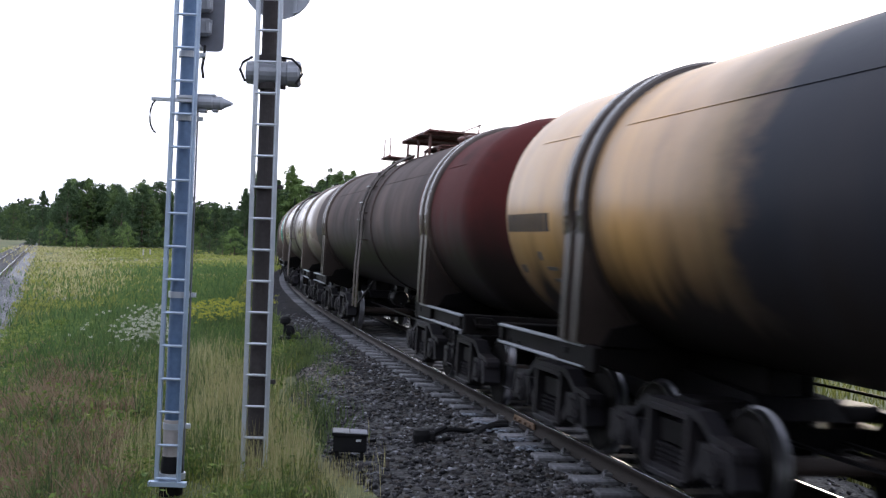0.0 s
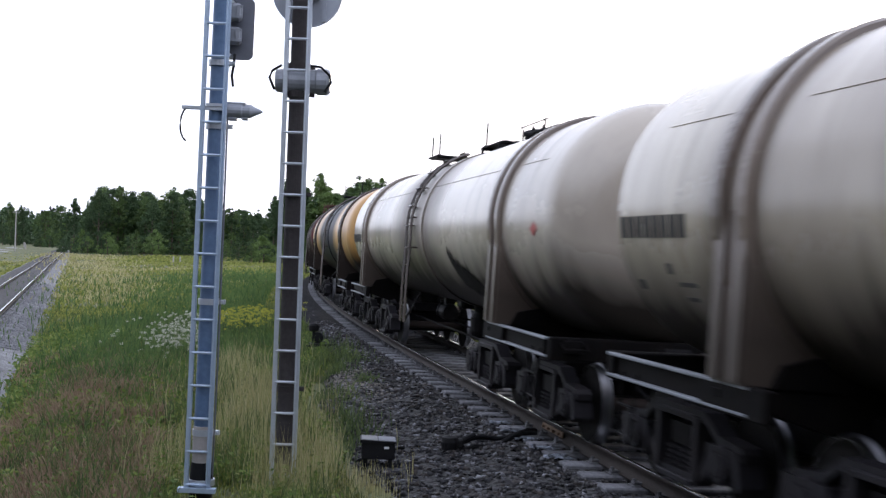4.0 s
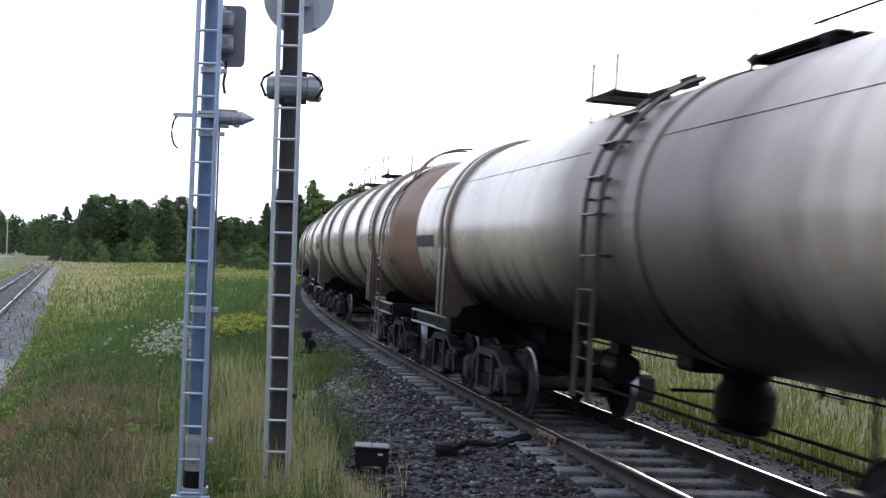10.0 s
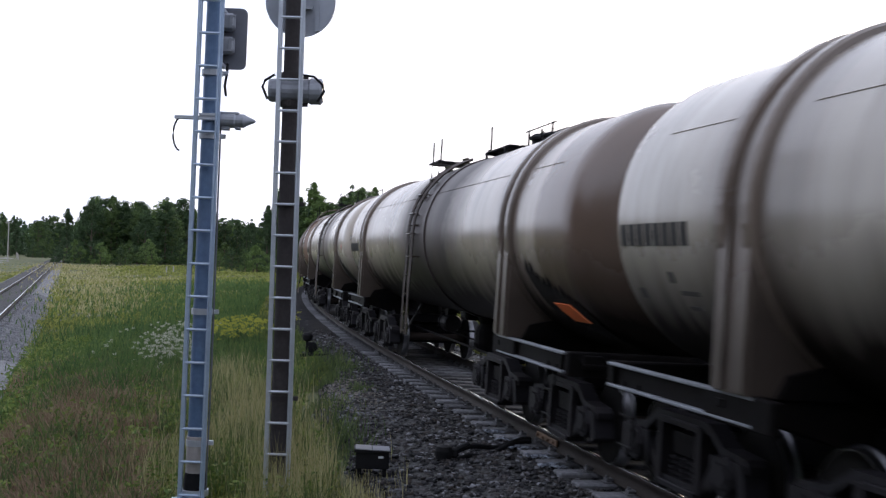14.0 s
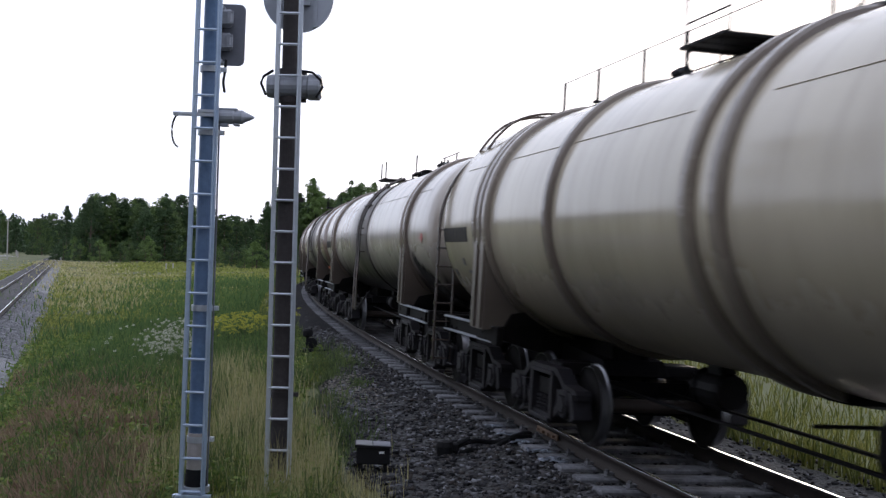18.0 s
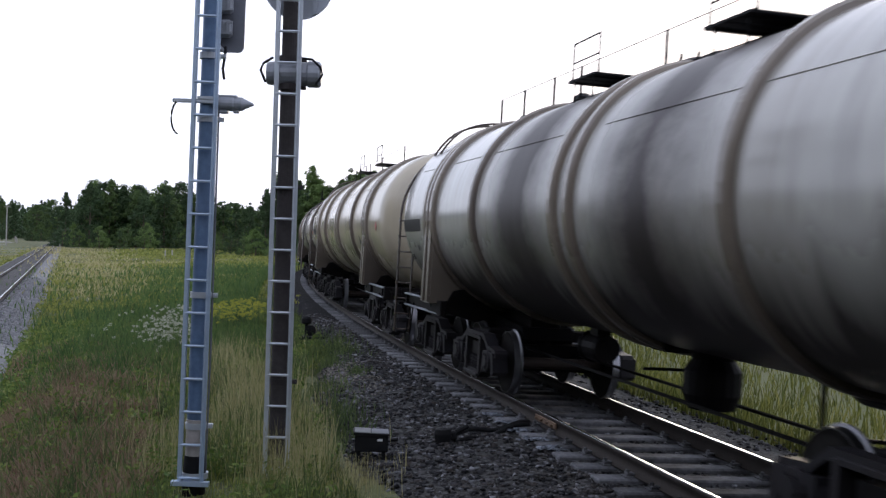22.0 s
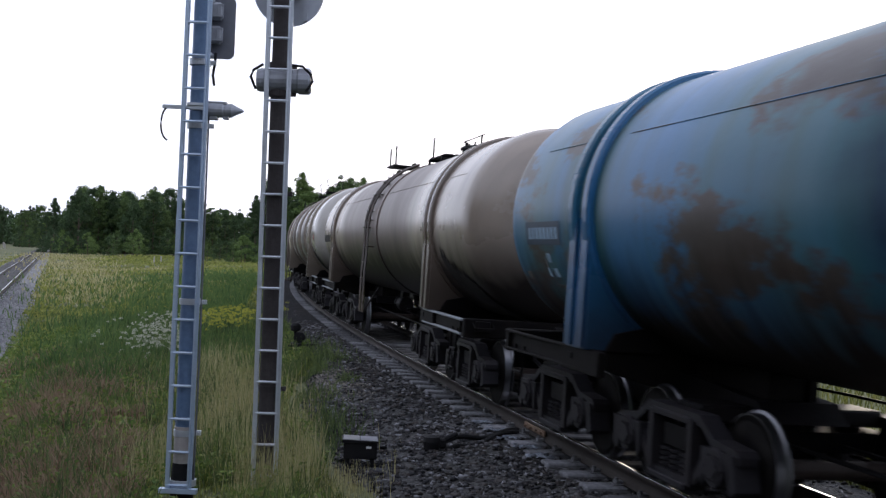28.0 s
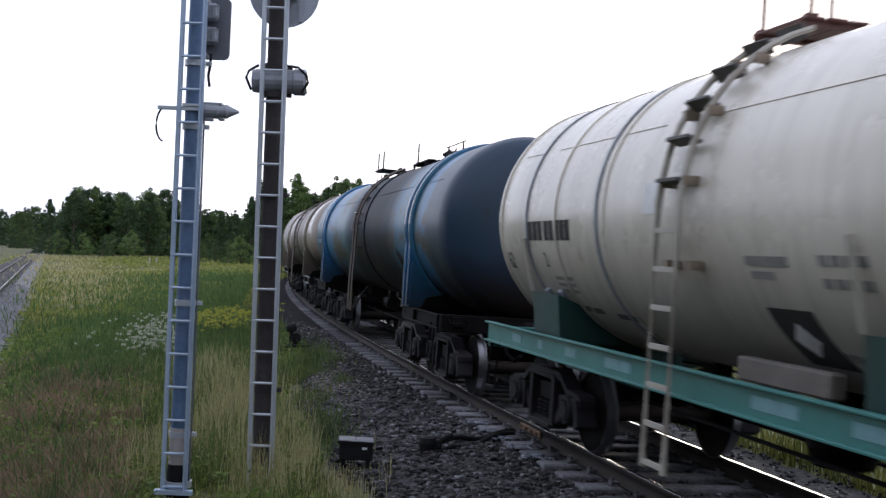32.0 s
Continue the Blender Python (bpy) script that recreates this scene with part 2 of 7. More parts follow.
# ---- railway geometry: both tracks ----
TRACK_X, TRACK_TURN, TRACK_BEND, TRACK_EASE = 1.6912, -0.21345, 0.00152146, 7.75e-06
CANT, GRADE, HALF_GAUGE = 0.03108, -0.001153, 0.795


def track_turn(s):
    return TRACK_TURN + TRACK_BEND * s + TRACK_EASE * s * s / 2


S_AXIS = np.linspace(-150, 420, 9001)
S_STEP = S_AXIS[1] - S_AXIS[0]
S_X = np.concatenate(([0], np.cumsum(np.sin(track_turn(S_AXIS[:-1] + S_STEP / 2)) * S_STEP)))
S_Y = np.concatenate(([0], np.cumsum(np.cos(track_turn(S_AXIS[:-1] + S_STEP / 2)) * S_STEP)))
S_X += TRACK_X - np.interp(0, S_AXIS, S_X)
S_Y += 18.24 - np.interp(0, S_AXIS, S_Y)


def track_point(s, lat=0.0, z=0.0):
    """A point of the curved line: metres along it, metres to its right, metres over the rails, on the canted plane."""
    x, y, th = float(np.interp(s, S_AXIS, S_X)), float(np.interp(s, S_AXIS, S_Y)), track_turn(s)
    lt, zz = lat * math.cos(CANT) + z * math.sin(CANT), -lat * math.sin(CANT) + z * math.cos(CANT)
    return Vector((x + lt * math.cos(th), y - lt * math.sin(th), zz + GRADE * s))


def track_pose(s, half=6.97):
    """Pose of a vehicle whose bogies stand half metres before and behind s: x forward, y to its left."""
    a, b = track_point(s + half), track_point(s - half)
    fwd = (a - b).normalized()
    turn = math.atan2(fwd.y, fwd.x)
    mid = (a + b) / 2
    return Matrix.Translation(mid) @ Matrix.Rotation(turn, 4, "Z") @ Matrix.Rotation(CANT, 4, "X")


def along_track(x, y):
    """Nearest metres along the curved line and metres to its right, for arrays."""
    x, y = np.atleast_1d(x), np.atleast_1d(y)
    sx, sy, sa = S_X[::20], S_Y[::20], S_AXIS[::20]
    best = np.empty(len(x), int)
    for i in range(0, len(x), 4000):
        d = (x[i:i + 4000, None] - sx) ** 2 + (y[i:i + 4000, None] - sy) ** 2
        best[i:i + 4000] = d.argmin(1)
    s = sa[best]
    th = track_turn(s)
    return s, (x - sx[best]) * np.cos(th) - (y - sy[best]) * np.sin(th)


SIDE_X, SIDE_TURN, SIDE_Z = -4.07, -0.316, -0.95
SIDE_DIR = (math.sin(SIDE_TURN), math.cos(SIDE_TURN))


def side_point(s, lat=0.0, z=0.0):
    return Vector((SIDE_X + s * SIDE_DIR[0] + lat * SIDE_DIR[1], s * SIDE_DIR[1] - lat * SIDE_DIR[0], SIDE_Z + z))


def beside_side(x, y):
    dx = np.asarray(x) - SIDE_X
    return dx * SIDE_DIR[0] + np.asarray(y) * SIDE_DIR[1], dx * SIDE_DIR[1] - np.asarray(y) * SIDE_DIR[0]


def smooth(a, b, x):
    t = np.clip((x - a) / (b - a), 0, 1)
    return t * t * (3 - 2 * t)


def reach(x, y):
    """Distance over the meadow, weighed down along the line of sight."""
    return np.hypot(x * 1.03, y * 0.543)


def ground_height(x, y):
    """Height of the meadow and the two low embankments, for arrays."""
    x, y = np.atleast_1d(np.asarray(x, float)), np.atleast_1d(np.asarray(y, float))
    far = reach(x, y)
    z = -0.70 + 0.05 * np.sin(x * 0.9 + 0.4 * y) * np.sin(y * 0.7) + 0.10 * np.sin(x * 0.13) * np.cos(y * 0.11)
    z -= 0.6 * smooth(20, 60, far) * (1 - smooth(140, 220, far)) * 0.5
    s, lat = along_track(x, y)
    d = np.abs(lat)
    bed = -0.30 - 0.16 * smooth(1.5, 4.4, d) + GRADE * np.clip(s, -60, 260)
    z = z + (bed - z) * (1 - smooth(3.6, 6.0, d))
    _, e = beside_side(x, y)
    e = np.abs(e)
    z -= 0.55 * smooth(16, 45, y) * (1 - smooth(5, 24, e))
    bed = SIDE_Z - 0.30 - 0.10 * smooth(1.5, 2.4, e)
    z = z + (bed - z) * (1 - smooth(2.4, 4.2, e))
    return z - 0.35 * (1 - smooth(1.9, 2.35, d))


# ---- building helpers ----
def part(name, bm, material, parent=None, label="", smooth_shade=False):
    """Links a bmesh (or a ready mesh) as one mesh object under a thing or a part."""
    if isinstance(bm, bmesh.types.BMesh):
        me = bpy.data.meshes.new(name)
        bm.to_mesh(me)
        bm.free()
    else:
        me = bm
    if not me.materials:
        me.materials.append(material)
    if smooth_shade:
        me.shade_smooth()
    ob = new(name, me)
    if me.materials[0] != material:
        ob.material_slots[0].link = "OBJECT"
        ob.material_slots[0].material = material
    if parent:
        ob.parent = parent
    if label:
        tagged(ob, label)
    return ob


def box(bm, cx, cy, cz, sx, sy, sz, m=None, bevel=0.0):
    geo = bmesh.ops.create_cube(bm, size=1.0)["verts"]
    bmesh.ops.scale(bm, vec=(sx, sy, sz), verts=geo)
    if bevel:
        es = list({e for v in geo for e in v.link_edges})
        r = bmesh.ops.bevel(bm, geom=es, offset=bevel, segments=1, affect="EDGES")
        geo = list({v for f in r["faces"] for v in f.verts})
    bmesh.ops.transform(bm, matrix=(m or Matrix()) @ Matrix.Translation((cx, cy, cz)), verts=geo)
    return geo


def tube(bm, a, b, r, seg=8, r2=None):
    a, b = Vector(a), Vector(b)
    d = b - a
    geo = bmesh.ops.create_cone(bm, cap_ends=True, segments=seg, radius1=r, radius2=r if r2 is None else r2, depth=d.length)["verts"]
    q = d.to_track_quat("Z", "Y").to_matrix().to_4x4()
    bmesh.ops.transform(bm, matrix=Matrix.Translation((a + b) / 2) @ q, verts=geo)
    return geo


def pipe(bm, pts, r, seg=6):
    """A bent round bar through the points."""
    pts = [Vector(p) for p in pts]
    rings = []
    for i, p in enumerate(pts):
        t = (pts[min(i + 1, len(pts) - 1)] - pts[max(i - 1, 0)]).normalized()
        q = t.to_track_quat("Z", "Y")
        rings.append([bm.verts.new(p + q @ Vector((r * math.cos(k * math.tau / seg), r * math.sin(k * math.tau / seg), 0))) for k in range(seg)])
    for a, b in zip(rings, rings[1:]):
        for k in range(seg):
            bm.faces.new((a[k], a[(k + 1) % seg], b[(k + 1) % seg], b[k]))
    bm.faces.new(rings[0][::-1])
    bm.faces.new(rings[-1])


def prism(bm, outline, y0, y1):
    """A plate: the outline in x and z, given depth in y."""
    a = [bm.verts.new((x, y0, z)) for x, z in outline]
    b = [bm.verts.new((x, y1, z)) for x, z in outline]
    n = len(a)
    fs = [bm.faces.new(a), bm.faces.new(b[::-1])]
    fs += [bm.faces.new((a[i], b[i], b[(i + 1) % n], a[(i + 1) % n])) for i in range(n)]
    bmesh.ops.recalc_face_normals(bm, faces=fs)
    return a + b


def lathe(bm, profile, seg=32, axis="X", centre=(0, 0, 0), close=False):
    """Turns (along, radius) pairs round an axis."""
    cx, cy, cz = centre
    rings = []
    for u, r in profile:
        ring = []
        for k in range(seg):
            c, s_ = r * math.cos(k * math.tau / seg), r * math.sin(k * math.tau / seg)
            p = {"X": (u, c, s_), "Y": (c, u, s_), "Z": (c, s_, u)}[axis]
            ring.append(bm.verts.new((p[0] + cx, p[1] + cy, p[2] + cz)))
        rings.append(ring)
    fs = []
    pairs = list(zip(rings, rings[1:])) + ([(rings[-1], rings[0])] if close else [])
    for a, b in pairs:
        for k in range(seg):
            fs.append(bm.faces.new((a[k], a[(k + 1) % seg], b[(k + 1) % seg], b[k])))
    if not close:
        fs += [bm.faces.new(rings[0][::-1]), bm.faces.new(rings[-1])]
    bmesh.ops.recalc_face_normals(bm, faces=fs)


def quick_mesh(name, verts, faces):
    """A large mesh from arrays: verts n x 3, faces m x k with one k for all."""
    me = bpy.data.meshes.new(name)
    n, (f, k) = len(verts), faces.shape
    me.vertices.add(n)
    me.vertices.foreach_set("co", np.ascontiguousarray(verts, dtype=np.float32).ravel())
    me.loops.add(f * k)
    me.loops.foreach_set("vertex_index", np.ascontiguousarray(faces, dtype=np.int32).ravel())
    me.polygons.add(f)
    me.polygons.foreach_set("loop_start", np.arange(0, f * k, k, dtype=np.int32))
    me.update(calc_edges=True)
    me.validate()
    return me


CACHE = {}


def shape(key, maker):
    """A mesh made once and shared."""
    if key not in CACHE:
        bm = bmesh.new()
        maker(bm)
        me = bpy.data.meshes.new(key)
        bm.to_mesh(me)
        bm.free()
        CACHE[key] = me
    return CACHE[key]


# ---- tank wagons ----
TANK_R, TANK_Z, BOGIE_X = 1.512, 2.736, 4.0
LONG = 1.7425         # the eight-axle wagons: lengths below are for a short shell, drawn out to 21 m
WHEEL_R = 0.475
BIG, BIG_LIFT = 1.067, 0.045      # the ribbed wagons carry wider shells
UNDER = 1.26          # top of the underframe


def m_shell(bm):
    end = [(5.34, 1.0), (5.44, 0.985), (5.51, 0.94), (5.57, 0.84), (5.62, 0.64), (5.65, 0.36), (5.66, 0.06)]
    prof = [(-x, r * TANK_R) for x, r in reversed(end)] + [(x, TANK_R) for x in np.linspace(-4.6, 4.6, 12)] + [(x, r * TANK_R) for x, r in end]
    lathe(bm, prof, 64)


def m_hoop(bm):
    lathe(bm, [(-0.065, TANK_R - 0.01), (-0.06, TANK_R + 0.045), (-0.035, TANK_R + 0.07), (0.035, TANK_R + 0.07), (0.06, TANK_R + 0.045), (0.065, TANK_R - 0.01)], 64, close=True)


def m_middle_band(bm):
    """Broad flat band round the shell beside the middle ladder."""
    lathe(bm, [(-0.09, TANK_R - 0.01), (-0.085, TANK_R + 0.028), (0.085, TANK_R + 0.028), (0.09, TANK_R - 0.01)], 64, close=True)


def m_lap(bm):
    """Lengthwise weld line high on the shell."""
    for k in (0.52, math.pi - 0.52):
        c, s_ = math.cos(k), math.sin(k)
        for x0, x1 in ((-5.0, -4.3), (-3.6, -0.4), (0.4, 3.6), (4.3, 5.0)):
            tube(bm, (x0, c * (TANK_R + 0.002), s_ * (TANK_R + 0.002)), (x1, c * (TANK_R + 0.002), s_ * (TANK_R + 0.001)), 0.005, 5)


def m_leg(bm):
    """Outer strap of a saddle at x = 0, from the shell's side down to the frame."""
    t, foot = -0.05, UNDER - TANK_Z
    prism(bm, [(0.135, t), (0.135, -0.6), (0.155, foot), (-0.155, foot), (-0.135, -0.6), (-0.135, t)], TANK_R - 0.085, TANK_R - 0.005)
    for x in (-0.10, 0.10):
        prism(bm, [(x - 0.05, -0.02), (x - 0.045, foot + 0.02), (x + 0.045, foot + 0.02), (x + 0.05, -0.02)], TANK_R - 0.02, TANK_R + 0.03)


def m_knee(bm):
    """Knee plate across the wagon: narrow at the foot, running up under the shell."""
    foot = UNDER - TANK_Z
    vs = prism(bm, [(1.24, foot), (TANK_R - 0.02, foot + 0.01), (TANK_R - 0.02, -0.18), (1.44, -0.36), (1.26, -0.78), (1.02, -1.07), (0.74, -1.28), (0.78, -1.31)], -0.02, 0.02)
    bmesh.ops.rotate(bm, verts=vs, cent=(0, 0, 0), matrix=Matrix.Rotation(radians(90), 3, "Z"))


def m_web(bm):
    """Cross web between the two feet, hollowed round the shell."""
    out = [(-1.3, UNDER), (1.3, UNDER), (1.2, UNDER + 0.18)] + [(1.51 * math.sin(a), TANK_Z - 1.505 * math.cos(a)) for a in np.linspace(0.62, -0.62, 9)] + [(-1.2, UNDER + 0.18)]
    vs = prism(bm, out, -0.02, 0.02)
    bmesh.ops.rotate(bm, verts=vs, cent=(0, 0, 0), matrix=Matrix.Rotation(radians(90), 3, "Z"))


def m_bolster_end(bm):
    box(bm, -0.02, 1.42, UNDER - 0.13, 0.62, 0.10, 0.26, bevel=0.012)
    box(bm, 0.12, 1.475, UNDER - 0.10, 0.07, 0.02, 0.07, bevel=0.006)


def m_side_bar(bm):
    """Channel of the end part of the underframe, x from the end beam (0) inwards."""
    box(bm, -0.82, 1.40, UNDER - 0.12, 1.64, 0.02, 0.20)
    for x in (-0.05, -1.6):
        box(bm, x, 1.43, UNDER - 0.12, 0.03, 0.06, 0.2)


def m_flange(bm, z):
    box(bm, -0.82, 1.43, UNDER + z, 1.66, 0.085, 0.03, bevel=0.006)


def m_end_beam(bm):
    box(bm, 0, 0, UNDER - 0.13, 0.10, 2.86, 0.28, bevel=0.015)
    for y in (-1.15, 1.15):
        box(bm, 0.06, y, UNDER - 0.10, 0.05, 0.22, 0.16, bevel=0.01)
        pipe(bm, [(0.05, y - 0.15, UNDER - 0.05), (0.14, y - 0.15, UNDER - 0.12), (0.14, y + 0.15, UNDER - 0.12), (0.05, y + 0.15, UNDER - 0.05)], 0.012)


def m_sill(bm):
    """Twin sill of one end, x from the saddle outwards: the middle of the wagon has none."""
    for y in (0.21, -0.21):
        box(bm, 4.2, y, UNDER - 0.27, 2.5, 0.1, 0.50, bevel=0.01)
    box(bm, 4.2, 0, UNDER - 0.03, 2.5, 0.52, 0.03)
    for x in (3.0, 5.0):
        box(bm, x, 0, UNDER - 0.2, 0.05, 0.34, 0.3)


def m_bolster(bm):
    a = [(-1.4, UNDER), (1.4, UNDER), (1.4, UNDER - 0.16), (0.5, UNDER - 0.42), (-0.5, UNDER - 0.42), (-1.4, UNDER - 0.16)]
    vs = prism(bm, a, -0.2, 0.2)
    bmesh.ops.rotate(bm, verts=vs, cent=(0, 0, 0), matrix=Matrix.Rotation(radians(90), 3, "Z"))


def m_coupler(bm):
    box(bm, 0.15, 0, 1.05, 0.6, 0.16, 0.2, bevel=0.02)
    prism(bm, [(0.42, 0.90), (0.42, 1.22), (0.62, 1.24), (0.72, 1.15), (0.72, 0.97), (0.62, 0.88)], -0.2, 0.12)
    box(bm, 0.62, 0.2, 1.06, 0.14, 0.1, 0.24, bevel=0.02)
    pipe(bm, [(0.0, -0.34, 0.98), (0.25, -0.36, 0.72), (0.5, -0.3, 0.62), (0.72, -0.26, 0.72)], 0.03)


def m_side_frame(bm):
    """Cast bogie side frame with the spring window, at y = 1.02."""
    y0, y1 = 0.92, 1.11
    prism(bm, [(-1.26, 0.62), (-1.20, 0.67), (-0.82, 0.70), (-0.52, 0.87), (0.52, 0.87), (0.82, 0.70), (1.20, 0.67), (1.26, 0.62), (1.26, 0.55), (0.88, 0.57),
               (0.56, 0.77), (-0.56, 0.77), (-0.88, 0.57), (-1.26, 0.55)], y0, y1)
    prism(bm, [(-0.80, 0.58), (-0.52, 0.27), (-0.36, 0.17), (0.36, 0.17), (0.52, 0.27), (0.80, 0.58), (0.68, 0.60), (0.40, 0.27), (-0.40, 0.27), (-0.68, 0.60)], y0, y1)
    for x in (-0.40, 0.40):
        prism(bm, [(x - 0.05, 0.22), (x + 0.05, 0.22), (x + 0.05, 0.80), (x - 0.05, 0.80)], y0 - 0.02, y1 + 0.03)
    for x in (-0.925, 0.925):
        prism(bm, [(x - 0.28, 0.62), (x + 0.36 * (1 if x > 0 else 0.78), 0.62), (x + 0.36 * (1 if x > 0 else 0.78), 0.34), (x + 0.24, 0.28), (x + 0.19, 0.52), (x - 0.19, 0.52), (x - 0.24, 0.28), (x - 0.28 * (1.28 if x < 0 else 1), 0.34)], y0 - 0.02, y1 + 0.03)
    box(bm, 0, 1.11, 0.79, 0.8, 0.06, 0.06, bevel=0.01)
    box(bm, 0, 1.04, 0.20, 0.76, 0.24, 0.06, bevel=0.01)


def m_spring(bm):
    n, turns = 40, 5
    pipe(bm, [(0.075 * math.cos(i / n * turns * math.tau), 0.075 * math.sin(i / n * turns * math.tau), 0.25 + 0.24 * i / n) for i in range(n + 1)], 0.02, 5)


def m_axle_box(bm):
    lathe(bm, [(0.93, 0.18), (1.14, 0.18), (1.17, 0.16), (1.17, 0.10), (1.19, 0.095), (1.19, 0.02)], 16, "Y", (0, 0, WHEEL_R))
    for k in range(6):
        tube(bm, (0.115 * math.cos(k * 1.047), 1.15, WHEEL_R + 0.115 * math.sin(k * 1.047)), (0.115 * math.cos(k * 1.047), 1.19, WHEEL_R + 0.115 * math.sin(k * 1.047)), 0.016, 6)
    box(bm, 0, 1.02, WHEEL_R + 0.13, 0.3, 0.18, 0.07, bevel=0.02)


def m_bogie_bolster(bm):
    prism(bm, [(-0.20, 0.50), (0.20, 0.50), (0.22, 0.70), (-0.22, 0.70)], -1.08, 1.08)
    lathe(bm, [(0.70, 0.24), (0.90, 0.22), (0.90, 0.05)], 16, "Z")
    for x in (-0.52, 0.52):
        box(bm, x, 0, 0.36, 0.09, 1.7, 0.10, bevel=0.02)
        for y in (-0.79, 0.79):
            box(bm, x + (0.0 if x > 0 else 0.0), y, 0.46, 0.07, 0.10, 0.34, bevel=0.02)


def m_axle(bm):
    lathe(bm, [(-1.08, 0.06), (-0.9, 0.075), (-0.72, 0.095), (-0.3, 0.085), (0.3, 0.085), (0.72, 0.095), (0.9, 0.075), (1.08, 0.06)], 12, "Y")


def m_wheel(bm):
    """Left wheel about its axle: flange inside, dished disc."""
    lathe(bm, [(0.675, 0.17), (0.675, 0.12), (0.86, 0.12), (0.86, 0.16), (0.80, 0.19), (0.775, 0.38), (0.835, 0.405), (0.835, 0.462)], 40, "Y")
    lathe(bm, [(0.72, 0.36), (0.705, 0.40), (0.705, 0.48), (0.712, 0.505), (0.73, 0.505), (0.745, 0.478), (0.77, 0.36)], 40, "Y")


def m_tread(bm):
    lathe(bm, [(0.706, 0.47), (0.711, 0.507), (0.731, 0.507), (0.747, 0.480), (0.834, 0.470), (0.834, 0.463), (0.74, 0.46)], 40, "Y", close=True)


def m_ladder(bm):
    """Side ladder at the middle: bent over the shell above, straight below."""
    w, r = 0.13, TANK_R + 0.085
    top = [(TANK_Z + r * math.sin(a), r * math.cos(a)) for a in np.linspace(1.25, 0.02, 10)]
    path = [(y, z) for z, y in top] + [(r, TANK_Z - 0.5), (r + 0.02, 1.7), (r + 0.02, 0.80)]
    pipe(bm, [(0.0, y, z) for y, z in path], 0.03, 4)
    for z in (2.3, 2.9, 3.5):
        y = math.sqrt(max(TANK_R ** 2 - (z - TANK_Z) ** 2, 0.2))
        out = r if z < TANK_Z else math.sqrt(r * r - (z - TANK_Z) ** 2)
        box(bm, 0.0, (y + out) / 2, z, 0.03, out - y + 0.06, 0.03)


def ladder_steps(ladder, paint):
    """Round rungs below, flat treads where the ladder bends over the shell."""
    w, r = 0.13, TANK_R + 0.085
    at(part("ladder_rail", shape("ladder", m_ladder), paint, ladder), 2 * w)
    for z in np.arange(0.86, 2.6, 0.36):
        at(part("rung", shape("ladder_rung", lambda bm: tube(bm, (-w, 0, 0), (w, 0, 0), 0.014, 6)), paint, ladder), w, r + 0.02, z)
    for a in np.linspace(0.0, 1.2, 6):
        ob = at(part("rung", shape("ladder_tread", lambda bm: box(bm, 0, 0, 0, 2 * w, 0.13, 0.02)), paint, ladder), w, r * math.cos(a), TANK_Z + r * math.sin(a))
        ob.rotation_euler = (a, 0, 0)


def m_end_ladder(bm):
    """Narrow ladder on the shell's shoulder with the bent handrails above it."""
    w, r = 0.14, TANK_R + 0.07
    for x in (-w, w):
        pipe(bm, [(x, r + 0.02, 0.5), (x, r + 0.02, TANK_Z)] + [(x, r * math.cos(a), TANK_Z + r * math.sin(a)) for a in np.linspace(0.15, 1.3, 9)], 0.026)
    for z in (1.35, 2.2):
        box(bm, 0, r - 0.04, z, 2 * w, 0.16, 0.05)


def m_edge_ladder(bm):
    """Ladder standing across the wagon at its end: rails one behind the other, short rungs between."""
    r = TANK_R + 0.05
    for y in (r, r - 0.26):
        tube(bm, (0, y, 0.5), (0, y, TANK_Z + 0.1), 0.022, 6)
    pipe(bm, [(-0.08 * k / 8, r * math.cos(a), TANK_Z + r * math.sin(a)) for k, a in enumerate(np.linspace(0.03, 1.0, 9))], 0.026)


def end_rungs(ladder, paint, across):
    """Rungs of an end ladder, along the wagon or across it."""
    w, r = 0.14, TANK_R + 0.07
    for z in np.arange(0.55, TANK_Z, 0.3):
        if across:
            at(part("rung", shape("cross_rung", lambda bm: (tube(bm, (0, -0.02, 0), (0, -0.28, 0), 0.014, 6), box(bm, 0, -0.01, 0, 0.05, 0.03, 0.05))), paint, ladder), 0, r, z)
        else:
            at(part("rung", shape("end_rung", lambda bm: tube(bm, (-w, 0, 0), (w, 0, 0), 0.014, 6)), paint, ladder), 0, r + 0.02, z)
    for a in ([] if across else np.linspace(0.1, 1.2, 6)):
        at(part("rung", shape("end_rung", lambda bm: tube(bm, (-w, 0, 0), (w, 0, 0), 0.014, 6)), paint, ladder), 0, r * math.cos(a), TANK_Z + r * math.sin(a))


def m_top_rail(bm):
    """Bent double handrail that rises from the end ladder to the walkway."""
    for x in (-0.19, 0.19):
        pts = [(x * 0.75, (TANK_R + 0.04) * math.cos(a), TANK_Z + (TANK_R + 0.04) * math.sin(a) + 0.16 * math.sin(min(1.0, (a - 0.75) / 0.4) * 1.57)) for a in np.linspace(0.75, 1.57, 9)]
        pipe(bm, pts, 0.022)


TOP = TANK_Z + TANK_R


def m_walk_boards(bm):
    for i in range(4):
        box(bm, 0.02 * (i % 2), -0.33 + 0.22 * i, TOP + 0.075, 0.95, 0.185, 0.03, bevel=0.006)
    for x in (-0.38, 0.38):
        box(bm, x, 0, TOP + 0.035, 0.06, 0.95, 0.05)
        for y in (-0.45, 0.45):
            tube(bm, (x, y, TOP - 0.14), (x, y, TOP + 0.05), 0.025, 6)


